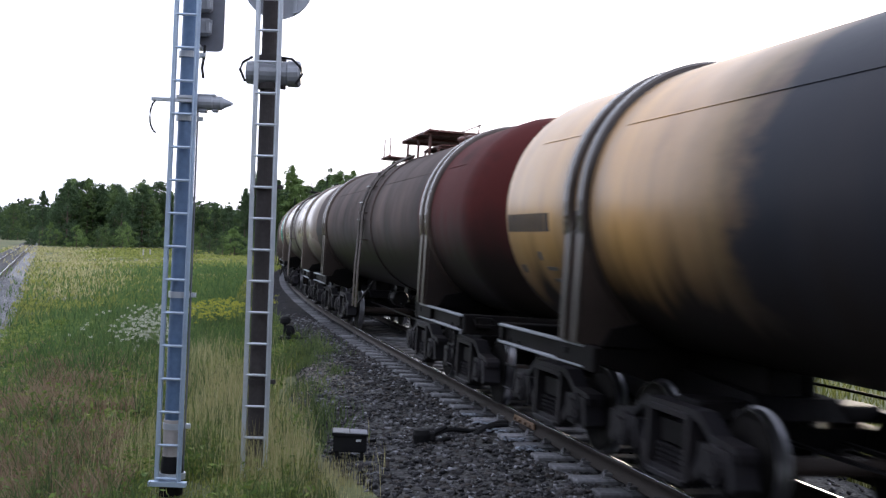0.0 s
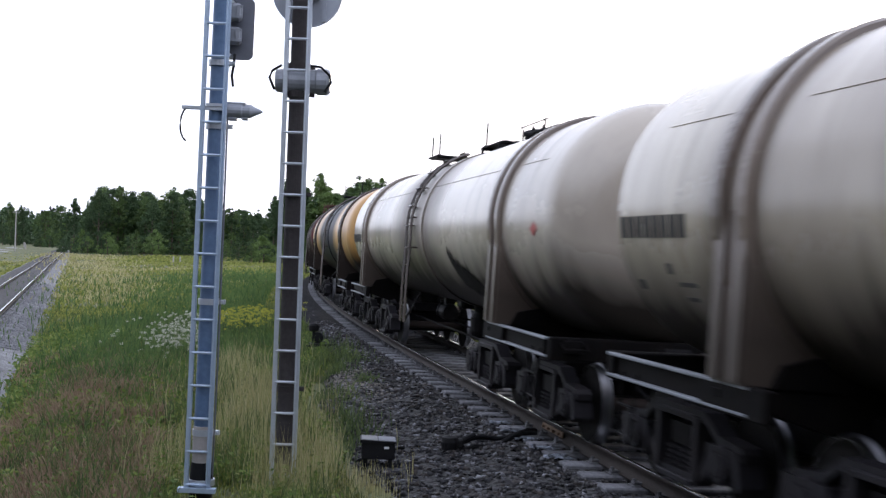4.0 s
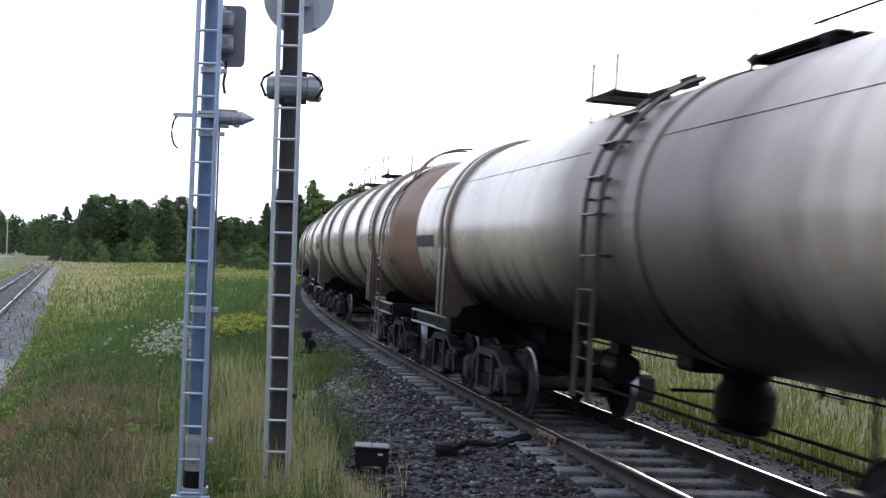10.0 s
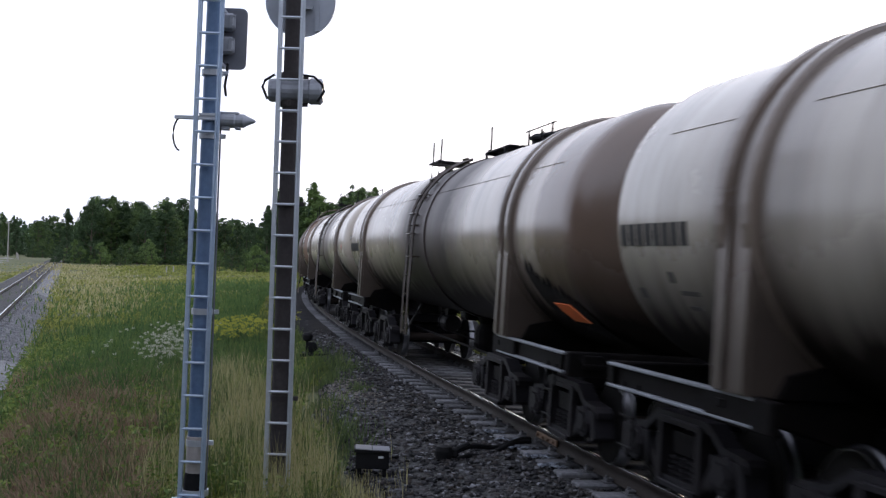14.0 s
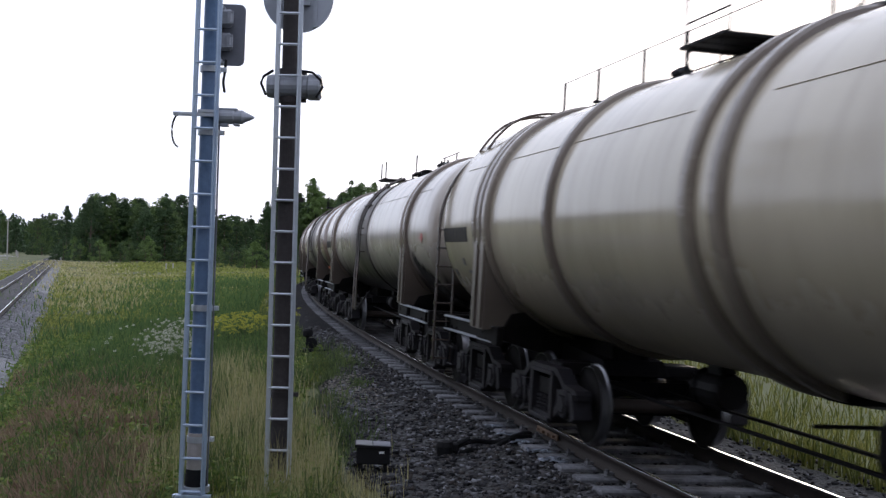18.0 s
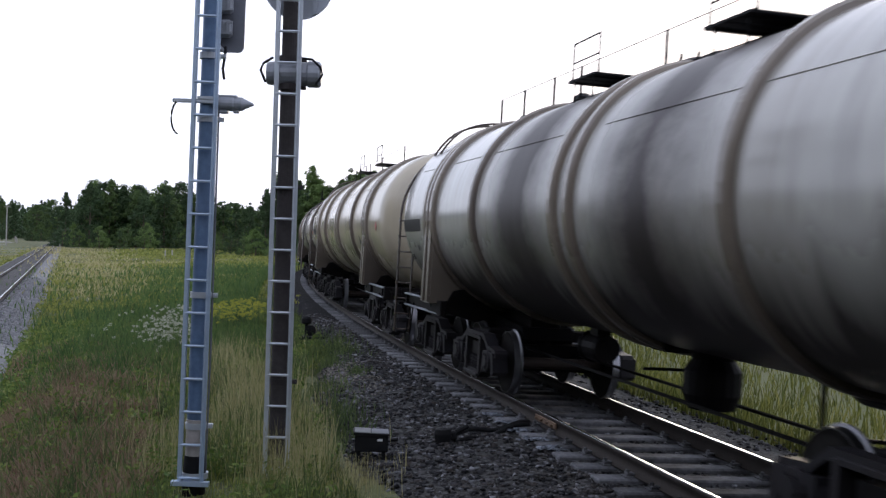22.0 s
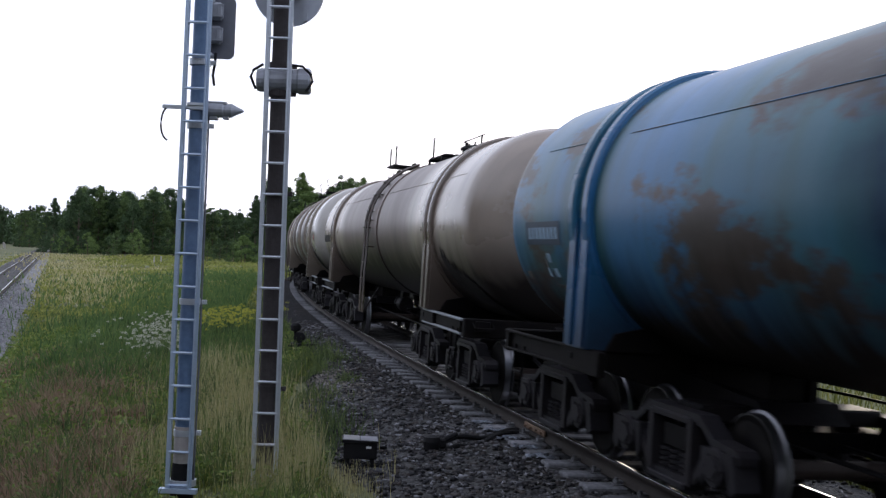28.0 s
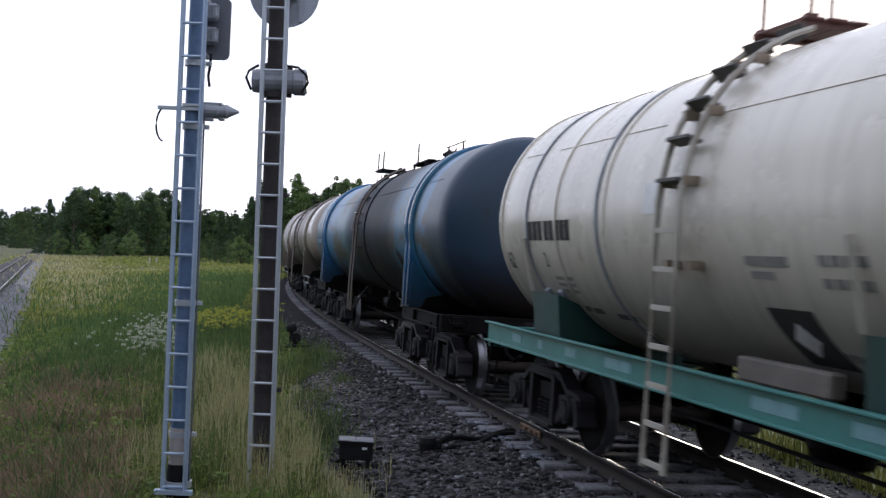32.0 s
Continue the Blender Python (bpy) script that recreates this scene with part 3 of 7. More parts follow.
def m_small_boards(bm):
    for i in range(4):
        box(bm, -0.22 + 0.15 * i, 0.35, TOP + 0.10, 0.13, 0.9, 0.035, bevel=0.005)
    for x in (-0.2, 0.2):
        pipe(bm, [(x, 0.75, TOP - 0.22), (x, 0.75, TOP + 0.08), (x, -0.08, TOP + 0.08)], 0.02)


def m_post(bm):
    box(bm, 0, 0, 0.24, 0.03, 0.03, 0.48)
    box(bm, 0, 0, 0.02, 0.12, 0.10, 0.03)


def m_rail_bar(bm):
    tube(bm, (-0.55, 0, 0.46), (0.55, 0, 0.46), 0.013, 6)


def m_hatch(bm):
    lathe(bm, [(TOP - 0.2, 0.30), (TOP + 0.07, 0.30), (TOP + 0.07, 0.35), (TOP + 0.10, 0.35), (TOP + 0.14, 0.26), (TOP + 0.16, 0.05)], 20, "Z")
    for k in range(8):
        a = k * math.tau / 8
        tube(bm, (0.34 * math.cos(a), 0.34 * math.sin(a), TOP + 0.02), (0.34 * math.cos(a), 0.34 * math.sin(a), TOP + 0.18), 0.02, 6)
    box(bm, 0.05, 0, TOP + 0.19, 0.75, 0.06, 0.035)


def m_valve(bm):
    lathe(bm, [(TOP - 0.1, 0.12), (TOP + 0.2, 0.12), (TOP + 0.22, 0.16), (TOP + 0.26, 0.16), (TOP + 0.32, 0.07), (TOP + 0.33, 0.02)], 12, "Z")


def m_drain(bm):
    lathe(bm, [(0.52, 0.08), (0.56, 0.26), (0.72, 0.32), (0.98, 0.32), (1.10, 0.24), (1.2, 0.27), (1.55, 0.40)], 18, "Z", (-0.75, 0, 0))
    box(bm, -0.2, 0, 1.28, 0.5, 0.9, 0.3, bevel=0.05)
    tube(bm, (0.0, -0.5, 0.9), (0.0, 0.5, 0.9), 0.02, 6)


def m_reservoir(bm):
    lathe(bm, [(-0.62, 0.05), (-0.60, 0.13), (-0.55, 0.19), (-0.45, 0.21), (0.45, 0.21), (0.55, 0.19), (0.60, 0.13), (0.62, 0.05)], 18)


def m_cylinder(bm):
    lathe(bm, [(-0.28, 0.06), (-0.28, 0.18), (-0.2, 0.2), (0.2, 0.2), (0.24, 0.23), (0.28, 0.23), (0.28, 0.06)], 16)
    tube(bm, (0.28, 0, 0), (0.75, 0, 0), 0.03, 6)
    box(bm, 0, 0, 0.25, 0.3, 0.2, 0.16)


def m_rod(bm):
    tube(bm, (-2.8, 0, 0), (2.8, 0, 0.05), 0.022, 6)


def m_air_pipe(bm):
    pipe(bm, [(-5.3, -0.5, 1.0), (-3.0, -0.6, 1.06), (3.0, -0.6, 1.06), (5.3, -0.5, 1.0)], 0.016)


def m_hanger(bm):
    pipe(bm, [(0, 0.45, 1.55), (0, 0.44, 0.74), (0, -0.44, 0.70), (0, -0.45, 1.55)], 0.03)


def m_brace(bm):
    tube(bm, (0.25, 1.48, 0.75), (1.0, 0.9, 1.32), 0.025, 6)


def m_step(bm):
    pipe(bm, [(-0.17, 1.42, 1.1), (-0.17, 1.46, 0.5), (0.17, 1.46, 0.5), (0.17, 1.42, 1.1)], 0.016)
    tube(bm, (-0.17, 1.45, 0.78), (0.17, 1.45, 0.78), 0.014, 6)


def shell_panel(key, x0, x1, a0, a1, lift=0.006, lean=0.0):
    """Panel curved with the shell between two places along it and two angles (0 at mid height, up positive)."""
    def make(bm):
        n = 5
        rings = []
        for i in range(n + 1):
            a = a0 + (a1 - a0) * i / n
            rings.append([[bm.verts.new((x + lean * (i / n - 0.5) * (1 if lean < 9 else 0), rr * math.cos(a), rr * math.sin(a))) for rr in (TANK_R + 0.001, TANK_R + lift)] for x in (x0, x1)])
        for p, q in zip(rings, rings[1:]):
            bm.faces.new((p[0][1], p[1][1], q[1][1], q[0][1]))
            bm.faces.new((p[0][0], p[0][1], q[0][1], q[0][0]))
            bm.faces.new((p[1][1], p[1][0], q[1][0], q[1][1]))
        for r_, rev in ((rings[0], 0), (rings[-1], 1)):
            bm.faces.new((r_[0][0], r_[1][0], r_[1][1], r_[0][1]))
        bmesh.ops.recalc_face_normals(bm, faces=bm.faces[:])
    return shape(key, make)


def at(ob, x=0.0, y=0.0, z=0.0, turn=0.0):
    ob.location, ob.rotation_euler = (x, y, z), (0, 0, turn)
    return ob


BRAKE_BROWN = plain("brown_brake_gear", (0.018, 0.0125, 0.0105), (0.034, 0.023, 0.019), 0.6, 0.0, 6, 0.2, (0.015, 0.012, 0.011), 0.5, spec=0.2)


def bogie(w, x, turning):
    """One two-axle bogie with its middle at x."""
    b = at(part("bogie", shape("bogie_bolster", m_bogie_bolster), IRON, w, "grimy cast bogie with shade put into its black"), x)
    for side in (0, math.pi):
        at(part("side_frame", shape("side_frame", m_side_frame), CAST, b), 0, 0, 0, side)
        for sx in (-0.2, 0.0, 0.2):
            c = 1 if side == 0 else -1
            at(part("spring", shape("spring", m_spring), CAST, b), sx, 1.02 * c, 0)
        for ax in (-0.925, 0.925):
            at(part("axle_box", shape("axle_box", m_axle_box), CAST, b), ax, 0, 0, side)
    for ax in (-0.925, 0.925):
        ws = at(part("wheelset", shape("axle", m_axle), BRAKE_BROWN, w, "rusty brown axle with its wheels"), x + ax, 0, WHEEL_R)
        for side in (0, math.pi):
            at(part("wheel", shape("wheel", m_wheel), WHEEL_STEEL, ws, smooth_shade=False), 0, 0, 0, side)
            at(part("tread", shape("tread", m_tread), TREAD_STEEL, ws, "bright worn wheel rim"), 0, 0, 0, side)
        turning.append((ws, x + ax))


def m_span_bolster(bm):
    """Beam that rests on the two bogies of one end and carries the saddle."""
    vs = prism(bm, [(-2.1, 0.80), (-1.9, 0.98), (-0.5, 1.06), (0.5, 1.06), (1.9, 0.98), (2.1, 0.80), (1.2, 0.74), (0.7, 0.62), (-0.7, 0.62), (-1.2, 0.74)], -0.42, 0.42)
    for x in (-1.6, 1.6):
        box(bm, x, 0, 0.84, 0.5, 1.9, 0.16, bevel=0.02)


WHOLE = ("bogie", "wheelset", "span_bolster", "coupler", "foot_step", "air_reservoir", "brake_cylinder", "hatch", "safety_valve", "railing_post", "drain_valve", "hanger")


def draw_out(w):
    """Gives the wagon its full length: long parts are drawn out, round and small ones only moved apart."""
    for ob in w.children:
        kind = ob.name.split(".")[0]
        if kind in ("bogie", "wheelset", "span_bolster"):
            continue
        ob.location.x *= LONG
        if kind not in WHOLE:
            ob.scale.x *= LONG


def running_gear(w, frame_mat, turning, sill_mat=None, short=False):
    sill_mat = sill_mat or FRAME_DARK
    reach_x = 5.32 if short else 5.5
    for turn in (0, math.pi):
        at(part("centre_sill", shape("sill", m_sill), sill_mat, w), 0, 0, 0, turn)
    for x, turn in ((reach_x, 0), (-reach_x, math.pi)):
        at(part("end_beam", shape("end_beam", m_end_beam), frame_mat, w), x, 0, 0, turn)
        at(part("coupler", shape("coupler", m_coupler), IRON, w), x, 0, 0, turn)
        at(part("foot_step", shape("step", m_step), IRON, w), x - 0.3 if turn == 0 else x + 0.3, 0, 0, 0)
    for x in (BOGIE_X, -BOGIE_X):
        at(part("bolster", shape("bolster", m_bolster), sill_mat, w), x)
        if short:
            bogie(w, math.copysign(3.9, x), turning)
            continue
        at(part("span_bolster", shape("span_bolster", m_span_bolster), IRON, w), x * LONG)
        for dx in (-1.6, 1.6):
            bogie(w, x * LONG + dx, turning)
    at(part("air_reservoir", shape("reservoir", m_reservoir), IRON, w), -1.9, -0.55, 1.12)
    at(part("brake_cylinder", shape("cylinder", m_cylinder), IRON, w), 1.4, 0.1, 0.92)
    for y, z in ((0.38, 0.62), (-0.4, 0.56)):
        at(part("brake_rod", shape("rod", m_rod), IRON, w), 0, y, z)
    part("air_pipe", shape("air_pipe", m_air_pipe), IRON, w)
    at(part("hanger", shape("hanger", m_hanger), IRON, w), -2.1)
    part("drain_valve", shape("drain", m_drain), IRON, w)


def roof_gear(w, mat, step=1.12, boards=-1.15, hatch=-2.55, rails=True):
    """Step platform by the ladder, walkway with posts and rail, hatch and valve, along the shell's crown."""
    at(part("walkway", shape("walk_boards", m_walk_boards), mat, w), boards)
    for px, py in ((0.42, 0.36), (0.42, -0.36), (-0.42, -0.36)):
        at(part("railing_post", shape("post", m_post), mat, w), boards + px, py, TOP + 0.08)
    if rails:
        at(part("railing", shape("rail_bar", m_rail_bar), mat, w), boards, -0.36, TOP + 0.08)
    at(part("step_platform", shape("small_boards", m_small_boards), mat, w), step)
    for px in (-0.22, 0.25):
        at(part("railing_post", shape("post", m_post), mat, w), step + px, 0.72, TOP + 0.10)
    at(part("hatch", shape("hatch", m_hatch), mat, w), hatch)
    at(part("safety_valve", shape("valve", m_valve), mat, w), -2.0, 0.1, -0.1)


def m_plank(bm):
    for y in (-0.12, 0.12):
        box(bm, 1.1, y, TOP + 0.045, 7.4, 0.2, 0.035, bevel=0.005)
    for x in np.arange(-2.4, 4.8, 0.9):
        box(bm, x, 0, TOP + 0.015, 0.05, 0.5, 0.03)


def m_frame_rail(bm):
    pipe(bm, [(-0.28, 0.74, TOP + 0.1), (-0.28, 0.74, TOP + 0.62), (0.28, 0.74, TOP + 0.62), (0.28, 0.74, TOP + 0.1)], 0.014)
    tube(bm, (-0.28, 0.74, TOP + 0.36), (0.28, 0.74, TOP + 0.36), 0.011, 6)


def ribbed_roof(w, mat):
    """Plank walk along the crown, two railed step platforms and single posts."""
    part("plank_walkway", shape("plank", m_plank), mat, w)
    for x in (1.1, -1.25):
        at(part("step_platform", shape("small_boards", m_small_boards), mat, w), x)
        at(part("handrail", shape("frame_rail", m_frame_rail), mat, w), x)
    for px in (4.3, 3.5, 2.6, 1.9, 0.2, -2.3):
        at(part("railing_post", shape("post", m_post), mat, w), px, 0.3, TOP + 0.03)
    part("guard_wire", shape("guard_wire", lambda bm: tube(bm, (4.3, 0.3, TOP + 0.50), (-2.3, 0.3, TOP + 0.50), 0.006, 5)), mat, w)
    at(part("hatch", shape("hatch", m_hatch), mat, w), -0.1, 0, -0.05)
    at(part("safety_valve", shape("valve", m_valve), mat, w), 2.3, 0.0, -0.1)


def markings(w, marks):
    for i, (kind, x0, x1, a0, a1, mat) in enumerate(marks):
        key = "mark_%.2f_%.2f_%.2f_%.2f" % (x0, x1, a0, a1)
        at(part(kind, shell_panel(key, x0, x1, a0, a1, 0.010 if kind == "placard_face" else 0.006), mat, w), 0, 0, TANK_Z)


def m_wide_boards(bm):
    """Broad roof deck on short struts, worn to a dip."""
    for i in range(6):
        box(bm, 0, -0.62 + 0.24 * i, TOP + 0.36, 2.9, 0.225, 0.045, bevel=0.006)
    for x in (-1.2, 0, 1.2):
        box(bm, x, 0, TOP + 0.31, 0.08, 1.5, 0.06)
        for y in (-0.6, 0.6):
            tube(bm, (x, y, TOP - 0.16), (x, y, TOP + 0.32), 0.03, 6)


def number_bars(x, a, n=8, pitch=0.107, h=0.14, mat=None):
    """A wagon number as plain bars, running back from x."""
    return [("number_bar", x - i * pitch - pitch * 0.74, x - i * pitch, a, a + h, mat or MARK_BLACK) for i in range(n)]


def tank_wagon(label, paint, hoops="double", hoop_paint=None, frame_mat=None, roof=None, ladder_paint=None, ladder="middle", marks=(), ribs=(), roof_rails=True, big=False, leg_paint=None):
    w = tagged(new("tank_wagon"), label, "tank wagon", "tank wagons of the goods train")
    turning = []
    hoop_paint = hoop_paint or paint
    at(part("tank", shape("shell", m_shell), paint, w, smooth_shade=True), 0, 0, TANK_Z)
    at(part("weld_seam", shape("lap", m_lap), paint, w), 0, 0, TANK_Z)
    offs = {"double": (-0.12, 0.12), "triple": (-0.16, 0.0, 0.16)}[hoops]
    for x in (BOGIE_X, -BOGIE_X):
        for o in offs:
            at(part("hoop", shape("hoop", m_hoop), hoop_paint, w), x + o, 0, TANK_Z)
        flip = x < 0
        for side in (0, 1):
            ob = part("saddle_leg", shape("leg_%d%d" % (flip, side), lambda bm: (m_leg(bm), bmesh.ops.scale(bm, vec=(-1 if flip else 1, -1 if side else 1, 1), verts=bm.verts[:]), bmesh.ops.recalc_face_normals(bm, faces=bm.faces[:]))), leg_paint or hoop_paint, w)
            at(ob, x, 0, TANK_Z)
            for o in (0.14, -0.14):
                at(part("knee_plate", shape("knee", m_knee), leg_paint or hoop_paint, w), x + o, 0, TANK_Z, side * math.pi)
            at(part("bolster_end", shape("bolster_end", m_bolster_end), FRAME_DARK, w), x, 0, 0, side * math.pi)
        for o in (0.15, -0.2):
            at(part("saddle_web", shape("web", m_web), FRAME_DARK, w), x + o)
    for x in ribs:
        at(part("rib", shape("hoop", m_hoop), hoop_paint, w), x, 0, TANK_Z)
    fm = frame_mat or FRAME_GREY
    for x, turn in ((5.48, 0), (-5.48, 1)):
        for side in (0, 1):
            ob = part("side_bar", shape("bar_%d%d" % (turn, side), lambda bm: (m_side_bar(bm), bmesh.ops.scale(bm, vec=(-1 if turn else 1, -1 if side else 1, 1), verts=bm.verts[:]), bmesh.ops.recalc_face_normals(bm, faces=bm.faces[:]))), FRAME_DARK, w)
            at(ob, x)
            for z in (-0.015, -0.225):
                flip = -1 if turn else 1
                yy = -1 if side else 1
                at(part("flange", shape("flange_%d%d%.2f" % (turn, side, z), lambda bm: (m_flange(bm, z), bmesh.ops.scale(bm, vec=(flip, yy, 1), verts=bm.verts[:]), bmesh.ops.recalc_face_normals(bm, faces=bm.faces[:]))), fm, ob, "worn grey channel flange"))
    running_gear(w, FRAME_DARK, turning)
    lp = ladder_paint or paint
    if ladder == "middle":
        for turn in (0, math.pi):
            ladder_steps(at(part("ladder", shape("ladder", m_ladder), lp, w), -0.26 if turn == 0 else 0.26, 0, 0, turn), lp)
        at(part("ladder_brace", shape("brace", m_brace), FRAME_DARK, w))
        at(part("middle_band", shape("middle_band", m_middle_band), paint, w), -0.62, 0, TANK_Z)
        roof_gear(w, roof or BLACK, rails=roof_rails)
    else:
        end_rungs(at(part("ladder", shape("end_ladder", m_end_ladder) if ladder < 0 else shape("edge_ladder", m_edge_ladder), lp, w), ladder), lp, ladder > 0)
        at(part("handrail", shape("top_rail", m_top_rail), lp, w), ladder - 0.3)
        ribbed_roof(w, roof or BLACK)
    markings(w, marks)
    if big:
        for ob in w.children:
            if abs(ob.location.z - TANK_Z) < 1e-4:
                ob.scale, ob.location.z = (1, BIG, BIG), TANK_Z + BIG_LIFT
            elif ob.location.z > 4 or any(k in ob.name for k in ("walkway", "step_platform", "hatch", "safety_valve", "handrail", "guard_wire")):
                ob.location.z += TANK_R * (BIG - 1) + BIG_LIFT
            elif "ladder" in ob.name:
                ob.scale = (1, BIG, 1)
    return w, turning


def m_flat_beam(bm):
    """Full-length channel of the flat underframe."""
    box(bm, 0, 1.42, UNDER - 0.06, 10.74, 0.02, 0.26)
    box(bm, 0, 1.45, UNDER + 0.06, 10.74, 0.08, 0.025, bevel=0.005)
    box(bm, 0, 1.45, UNDER - 0.18, 10.74, 0.08, 0.025, bevel=0.005)


def m_cradle(bm):
    """Green cradle under one end of the tank: hollowed block."""
    z0 = UNDER
    out = [(-1.3, z0), (1.3, z0), (1.36, 1.80)] + [(1.5 * math.sin(a), TANK_Z - 1.5 * math.cos(a)) for a in np.linspace(0.80, -0.80, 9)] + [(-1.36, 1.80)]
    vs = prism(bm, out, -0.45, 0.45)
    bmesh.ops.rotate(bm, verts=vs, cent=(0, 0, 0), matrix=Matrix.Rotation(radians(90), 3, "Z"))


def m_strap(bm):
    """Flat tie band over the shell with its bolts' lugs."""
    lathe(bm, [(-0.03, TANK_R), (-0.03, TANK_R + 0.018), (0.03, TANK_R + 0.018), (0.03, TANK_R)], 64, close=True)


def m_white_ladder(bm):
    w, r = 0.21, TANK_R + 0.12
    for x in (-w, w):
        pipe(bm, [(x, r + 0.02, 0.45), (x, r + 0.02, TANK_Z)] + [(x, r * math.cos(a), TANK_Z + r * math.sin(a)) for a in np.linspace(0.15, 1.25, 9)], 0.03)


def white_ladder_steps(ladder):
    """Rungs, treads with dark edges above, and the rusty brackets that hold the ladder off the shell."""
    w, r = 0.21, TANK_R + 0.12
    for z in np.arange(0.5, TANK_Z, 0.33):
        at(part("rung", shape("white_rung", lambda bm: box(bm, 0, 0, 0, 2 * w, 0.03, 0.045)), LADDER_WHITE, ladder), 0, r + 0.02, z)
    for a in np.linspace(0.1, 1.2, 6):
        ob = at(part("tread_step", shape("white_tread", lambda bm: box(bm, 0, 0, 0, 2 * w, 0.14, 0.03)), MARK_GREY, ladder, "dark worn tread"), 0, r * math.cos(a), TANK_Z + r * math.sin(a))
        ob.rotation_euler = (a, 0, 0)
    for a in (-0.35, 0.1, 0.5, 0.9):
        for x in (-w, w):
            at(part("bracket", shape("ladder_bracket", lambda bm: box(bm, 0, 0, 0, 0.08, 0.14, 0.08)), RUST_STAIN, ladder, "rust-stained bracket"), x, (r - 0.05) * math.cos(a), TANK_Z + (r - 0.05) * math.sin(a))


def text_on(w, body, size, x, a, mat, name):
    """Readable figures on the shell's side, read from the camera's side."""
    cu = bpy.data.curves.new(name, "FONT")
    cu.body, cu.size, cu.extrude = body, size, 0.002
    tmp = bpy.data.objects.new(name, cu)
    scene.collection.objects.link(tmp)
    me = bpy.data.meshes.new_from_object(tmp.evaluated_get(bpy.context.evaluated_depsgraph_get()))
    bpy.data.objects.remove(tmp)
    me.materials.clear()
    ob = part(name, me, mat, w)
    ob.matrix_basis = Matrix.Translation((x, (TANK_R + 0.02) * math.cos(a), TANK_Z + (TANK_R + 0.02) * math.sin(a))) @ Matrix.Rotation(a, 4, "X") @ Matrix.Rotation(math.pi, 4, "Z") @ Matrix.Rotation(radians(90), 4, "X") @ Matrix.Diagonal((0.68, 1, 1, 1))
    return ob


MARK_FAINT = plain("thin_stencil", (0.20, 0.195, 0.185), (0.28, 0.27, 0.255), 0.6, 0.0, 20, 0.0, spec=0.2)
POLE_GREY = plain("worn_packing_wood", (0.13, 0.115, 0.10), (0.21, 0.19, 0.165), 0.85, 0.0, 5, 0.3)
RUST_STAIN = plain("rust_stained_paint", (0.22, 0.17, 0.12), (0.32, 0.26, 0.20), 0.7, 0.0, 9, 0.1, (0.10, 0.06, 0.04), 0.7)
BEAM_PALE = plain("worn_pale_stencil", (0.10, 0.25, 0.28), (0.20, 0.36, 0.38), 0.5, 0.0, 16, 0.0)
LADDER_WHITE = plain("dirty_white_paint", (0.36, 0.33, 0.28), (0.46, 0.43, 0.37), 0.55, 0.0, 5, 0.1, (0.14, 0.10, 0.075), 0.7)


def m_short_shell(bm):
    end = [(4.85, 1.0), (5.0, 0.985), (5.12, 0.94), (5.22, 0.84), (5.3, 0.64), (5.35, 0.36), (5.36, 0.06)]
    prof = [(-x, r * TANK_R) for x, r in reversed(end)] + [(x, TANK_R) for x in np.linspace(-4.2, 4.2, 10)] + [(x, r * TANK_R) for x, r in end]
    lathe(bm, prof, 64)


def m_cradle_teeth(bm):
    """Row of bolted clamps along the cradle's upper edge."""
    for k in range(5):
        a = 0.92 - 0.11 * k
        m = Matrix.Translation((0, 1.53 * math.sin(a), TANK_Z - 1.53 * math.cos(a))) @ Matrix.Rotation(a, 4, "X")
        box(bm, 0, 0, 0, 0.12, 0.10, 0.08, m, bevel=0.015)


